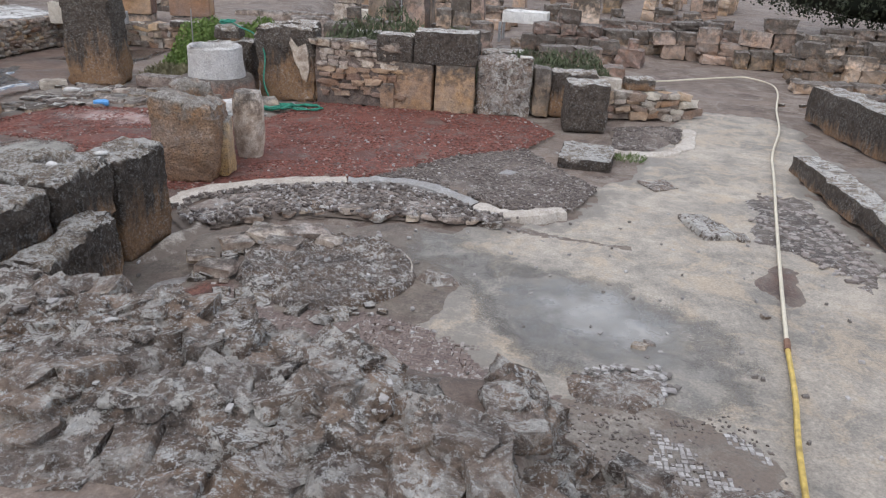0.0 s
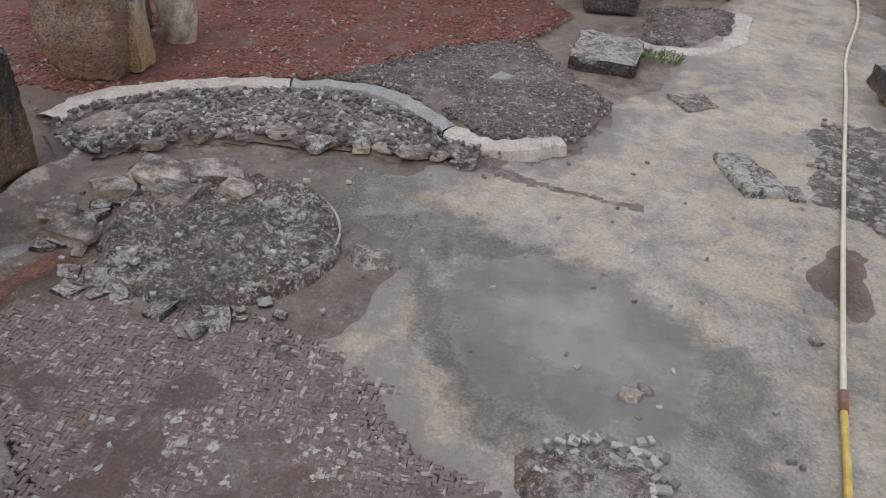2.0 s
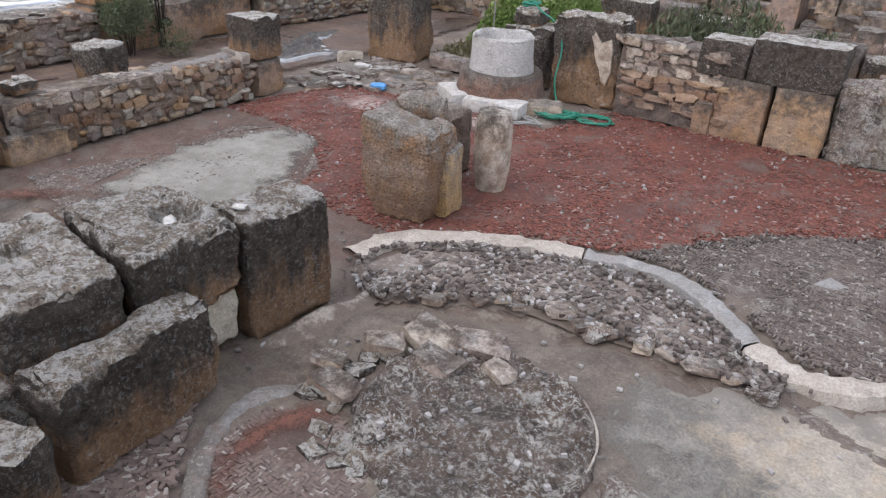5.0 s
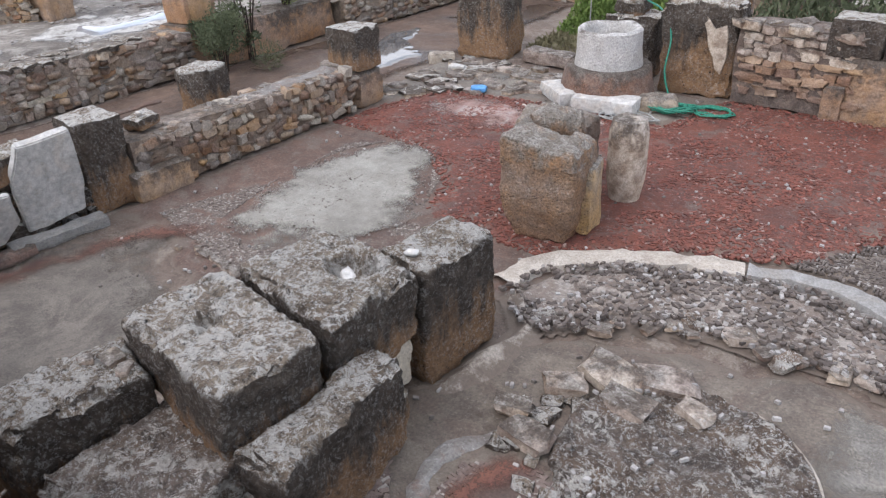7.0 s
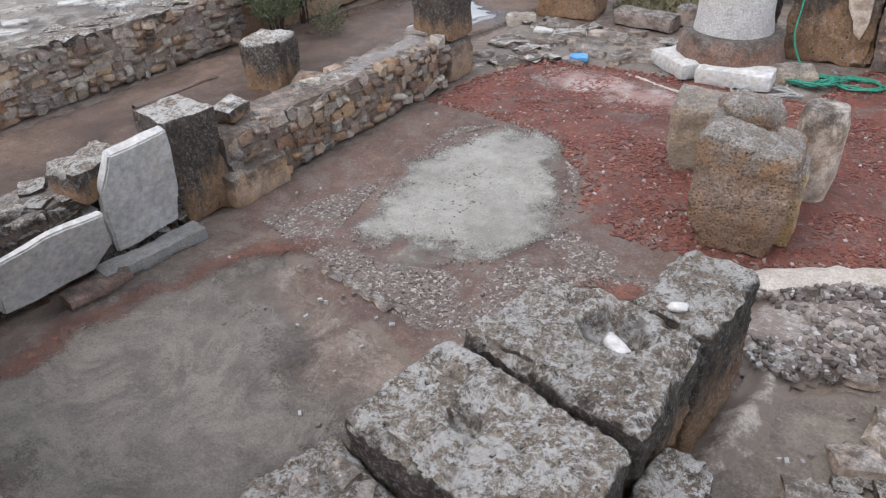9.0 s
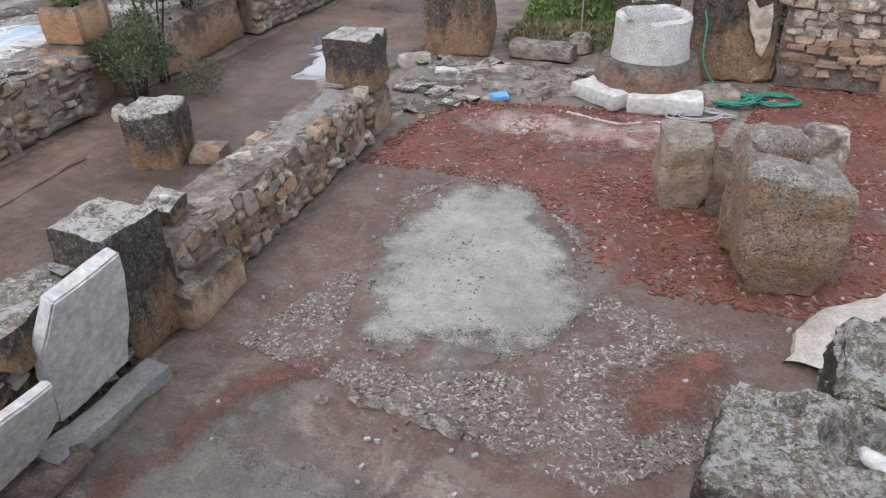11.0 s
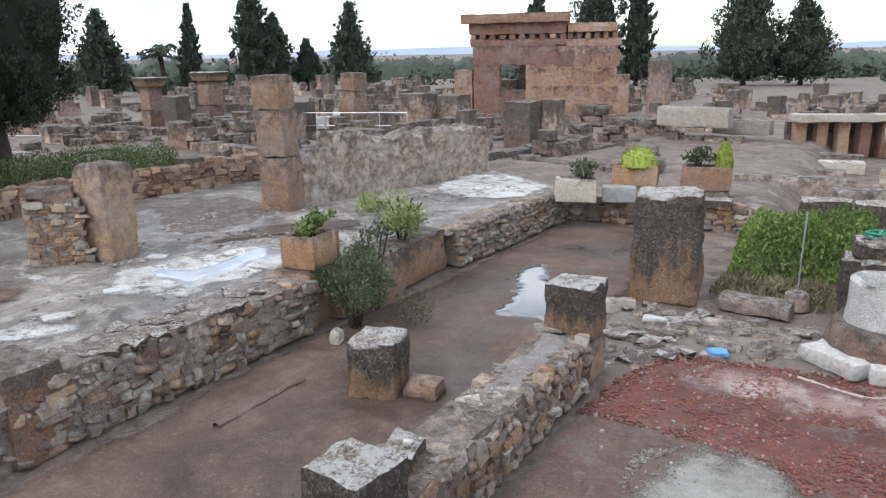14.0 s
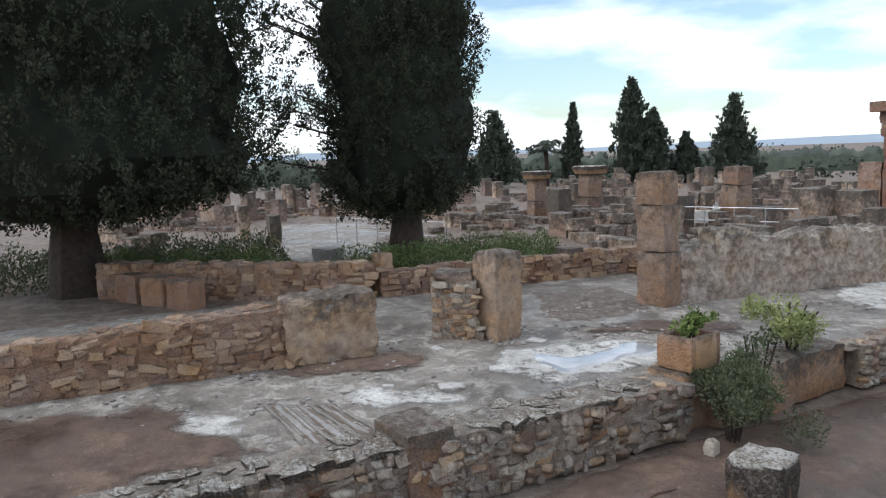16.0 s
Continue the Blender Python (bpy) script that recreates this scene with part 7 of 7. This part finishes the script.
# ---- trees ----
def cypress(x, y, z, h, r, n, size, seed, mat, label, trunk=0.35, clear=1.5, full=0.35, gaps=0.0, core=True):
    """A cypress: tapered trunk, rising limbs, an inner shell coloured as crown shade and many leaf sprays in clumps."""
    rnd = random.Random(seed)
    e = base_empty("cypress_tree", x, y, z)
    tagged(e, label, "tree", "cypress trees")
    part("trunk", tube([(0, 0, -0.2), (0.03, 0, clear * 0.5), (0.05, 0.03, clear), (0.05, 0, h * 0.6), (0, 0, h * 0.93)], [trunk * 1.25, trunk, trunk * 0.9, trunk * 0.45, 0.03], 10, 0.3), M_BARK, e)

    def radius(u):
        return r * max(0.03, min(1, 0.35 + 0.65 * (u / 0.07) ** 0.6) * (1 - max(0, (u - full) / (1 - full)) ** 1.35))

    pts, clumps = [], []
    near = n > 9000
    lump = 0.32 if near else 0.75
    for _ in range(int(1900 * r) if near else int(170 + 70 * r)):
        u = rnd.random() ** 0.9
        a = rnd.uniform(0, 2 * math.pi)
        rr = radius(u) * rnd.uniform(0.70, 1.02) * (1 + lump * noise.noise(Vector((math.cos(a) * 2.2, math.sin(a) * 2.2 + u * (9 if near else 11), seed))))
        clumps.append((Vector((rr * math.cos(a), rr * math.sin(a), clear + (h - clear) * u)), rnd.uniform(0.14, 0.34) if near else r * rnd.uniform(0.14, 0.26)))
    for c, s in clumps[:14]:
        part("limb", tube(smooth_line([(0, 0, max(clear * 0.6, c.z * 0.62)), (c.x * 0.5, c.y * 0.5, c.z * 0.8), tuple(c)], 4), [trunk * 0.22 * (1 - k / 10) for k in range(9)], 6), M_BARK, e)
    each = n // len(clumps)
    for c, s in clumps:
        o = Vector((c.x, c.y, 0))
        o = o.normalized() if o.length > 0.01 else Vector((1, 0, 0))
        way = (Vector((0, 0, 1)) * rnd.uniform(0.5, 1.0) + o * rnd.uniform(0.1, 0.7) + Vector((rnd.gauss(0, 0.2), rnd.gauss(0, 0.2), 0))).normalized()
        s1 = way.cross(Vector((0.3, 0.8, 0.1))).normalized()
        s2 = way.cross(s1)
        for _ in range(each):
            t, b = rnd.uniform(-0.8, 1.15), rnd.uniform(0, 2 * math.pi)
            wd = (0.62 if near else 0.5) * max(0.15, 1 - abs(t - 0.05) * 0.7) * rnd.random() ** 0.4
            side_ = s1 * math.cos(b) + s2 * math.sin(b)
            pts.append((c + way * s * t + side_ * s * wd, way * 0.8 + side_ * 0.6))
    leaves("crown", pts, mat, e, size, seed, 0.30 if near else 0.24, 0.3)
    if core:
        # closed shell behind the leaves, its dark colour stands for crown shade
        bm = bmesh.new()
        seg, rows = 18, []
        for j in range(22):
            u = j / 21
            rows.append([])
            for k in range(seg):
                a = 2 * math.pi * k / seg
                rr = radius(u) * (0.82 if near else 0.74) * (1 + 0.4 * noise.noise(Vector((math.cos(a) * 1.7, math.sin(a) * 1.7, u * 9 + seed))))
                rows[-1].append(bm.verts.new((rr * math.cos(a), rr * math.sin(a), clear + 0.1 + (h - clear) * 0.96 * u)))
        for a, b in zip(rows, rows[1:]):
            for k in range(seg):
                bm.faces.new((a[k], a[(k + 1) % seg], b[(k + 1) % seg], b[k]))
        part("inner_foliage", bm, M_CYPSHADE, e, "inner crown shell coloured dark for the shade between leaves")
    return e


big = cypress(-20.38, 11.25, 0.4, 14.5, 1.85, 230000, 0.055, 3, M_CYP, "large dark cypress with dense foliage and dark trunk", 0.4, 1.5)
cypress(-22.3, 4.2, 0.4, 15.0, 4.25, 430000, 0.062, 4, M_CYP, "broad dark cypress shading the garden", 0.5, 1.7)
rs = random.Random(31)
sp = []
for i in range(30):
    zz = rs.uniform(1.9, 10.5)
    far_ = rs.uniform(1.5, 3.0)
    end = Vector((-0.46 * far_ + rs.uniform(-0.5, 0.5), -0.88 * far_ + rs.uniform(-0.4, 0.4), zz))
    line = smooth_line([(0.0, 0.0, zz * 0.62 + 0.4), tuple(end * 0.5 + Vector((0.1, 0, zz * 0.36 + 0.1))), tuple(end)], 5)
    part("branch", tube(line, [0.05 - 0.003 * k for k in range(len(line))], 5), M_BARK, big)
    for q in range(7):
        c = line[-1 - rs.randrange(7)] + Vector((rs.gauss(0, 0.22), rs.gauss(0, 0.22), rs.gauss(0, 0.2)))
        for k in range(90):
            v = Vector((rs.gauss(0, 0.09), rs.gauss(0, 0.09), rs.gauss(0, 0.12)))
            sp.append((c + v, v.normalized()))
leaves("side_foliage", sp, M_CYP, big, 0.07, 33, 0.25, 0.4, "open sprays on the side branches")
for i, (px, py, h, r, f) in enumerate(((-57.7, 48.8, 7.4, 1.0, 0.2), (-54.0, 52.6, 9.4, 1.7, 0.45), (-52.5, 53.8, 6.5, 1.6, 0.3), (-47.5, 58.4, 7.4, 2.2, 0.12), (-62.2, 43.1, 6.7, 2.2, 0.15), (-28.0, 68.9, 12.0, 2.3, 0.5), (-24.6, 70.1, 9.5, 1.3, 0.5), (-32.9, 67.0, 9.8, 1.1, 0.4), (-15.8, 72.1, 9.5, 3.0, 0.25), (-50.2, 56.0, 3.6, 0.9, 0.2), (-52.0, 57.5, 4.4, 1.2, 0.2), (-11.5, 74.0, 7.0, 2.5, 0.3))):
    cypress(px, py, 0.0, h, r, 5200, 0.3, 40 + i, M_CYPHAZE, "distant dark cypress on the horizon", 0.2, 0.5, f)

cypress(11.3, 24.6, 0.0, 9.5, 4.7, 100000, 0.085, 61, M_CYP, "broad dark evergreen beside the ruins, low branches", 0.35, 0.75)

palm = base_empty("palm_tree", -59.3, 46.9, 0.0)
tagged(palm, "distant date palm among the trees", "tree")
part("trunk", tube([(0, 0, 0), (0.1, 0, 1.6), (0, 0, 3.4)], [0.3, 0.25, 0.22], 8, 0.3), M_BARK, palm)
rp = random.Random(5)
for i in range(22):
    a, up_ = 2 * math.pi * i / 22, rp.uniform(-0.3, 1.2)
    d = Vector((math.cos(a), math.sin(a), 0))
    line = smooth_line([(0, 0, 3.3), tuple(d * 0.9 + Vector((0, 0, 3.5 + up_ * 0.7))), tuple(d * 1.9 + Vector((0, 0, 3.2 + up_ * 0.6)))], 6)
    pts = []
    for p in line[2:]:
        for s in (-1, 1):
            pts.append((p, Vector((-d.y, d.x, 0)) * s))
    leaves("frond", pts, M_CYPHAZE, palm, 0.55, i, 0.12, -0.1)

# far shrubs and treeline
rnd = random.Random(77)
pts = []
for i in range(520):
    a = rnd.uniform(-1.9, 1.2)
    d = rnd.uniform(75, 150)
    c = Vector((-4 + d * math.sin(a), 3 + d * math.cos(a), 0))
    hh = rnd.uniform(0.8, 2.4) * d / 100
    w = rnd.uniform(1.2, 3.5)
    for _ in range(150):
        v = Vector((rnd.gauss(0, 0.5) * w, rnd.gauss(0, 0.5) * w, min(1.0, abs(rnd.gauss(0, 0.4))) * hh))
        pts.append((c + v, Vector((0, 0, 0.2))))
hedge = bmesh.new()
rows = []
for k in range(620):
    a = -1.9 + 3.1 * k / 619
    hh = 2.7 + 1.3 * noise.noise(Vector((a * 14, 0, 3))) + 0.9 * noise.noise(Vector((a * 150, 2, 0))) + 0.8 * noise.noise(Vector((a * 60, 1, 0)))
    rows.append([hedge.verts.new((-4 + d * math.sin(a), 3 + d * math.cos(a), z)) for d, z in ((96, -0.2), (97, hh * 0.7), (99, hh), (102, hh * 0.8), (103, -0.2))])
for ra, rb in zip(rows, rows[1:]):
    for q in range(4):
        hedge.faces.new((ra[q], rb[q], rb[q + 1], ra[q + 1]))
tagged(part("hedgerow", hedge, M_CYPHAZE, None), "far dark hedgerow below the trees", "hedge", kind="stuff")
tagged(leaves("treeline", pts, M_CYPHAZE, None, 0.42, 78, 0.4, 0.3), "far line of dark green shrubs and trees", "treeline", kind="stuff")
# backdrop hills: aerial haze is painted as their pale blue colour
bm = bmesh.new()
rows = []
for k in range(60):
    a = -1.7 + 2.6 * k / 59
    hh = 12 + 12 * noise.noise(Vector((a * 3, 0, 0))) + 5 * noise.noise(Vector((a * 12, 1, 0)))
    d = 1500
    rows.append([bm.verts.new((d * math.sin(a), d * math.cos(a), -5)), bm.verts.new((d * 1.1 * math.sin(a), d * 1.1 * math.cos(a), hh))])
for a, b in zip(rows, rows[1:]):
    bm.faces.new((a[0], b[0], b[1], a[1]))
tagged(part("backdrop", bm, plain_mat("haze_tinted_hills", (0.30, 0.36, 0.42), 0.95, 0.01, 0.05), None), "low hills on the horizon, coloured pale blue for haze", "hills", kind="structure")

# fences
for px, py, t in ((-26.5, 12.0, 20), (-21.8, 21.0, 20)):
    f = base_empty("metal_fence", px, py, 0.5, t)
    tagged(f, "thin metal barrier round the paving", "fence")
    for k in range(6):
        part("post", tube([(k * 0.9, 0, 0), (k * 0.9, 0, 0.9)], 0.02, 6), M_STEEL, f)
    for zz in (0.5, 0.9):
        part("rail", tube([(0, 0, zz), (4.5, 0, zz)], 0.016, 6), M_STEEL, f)
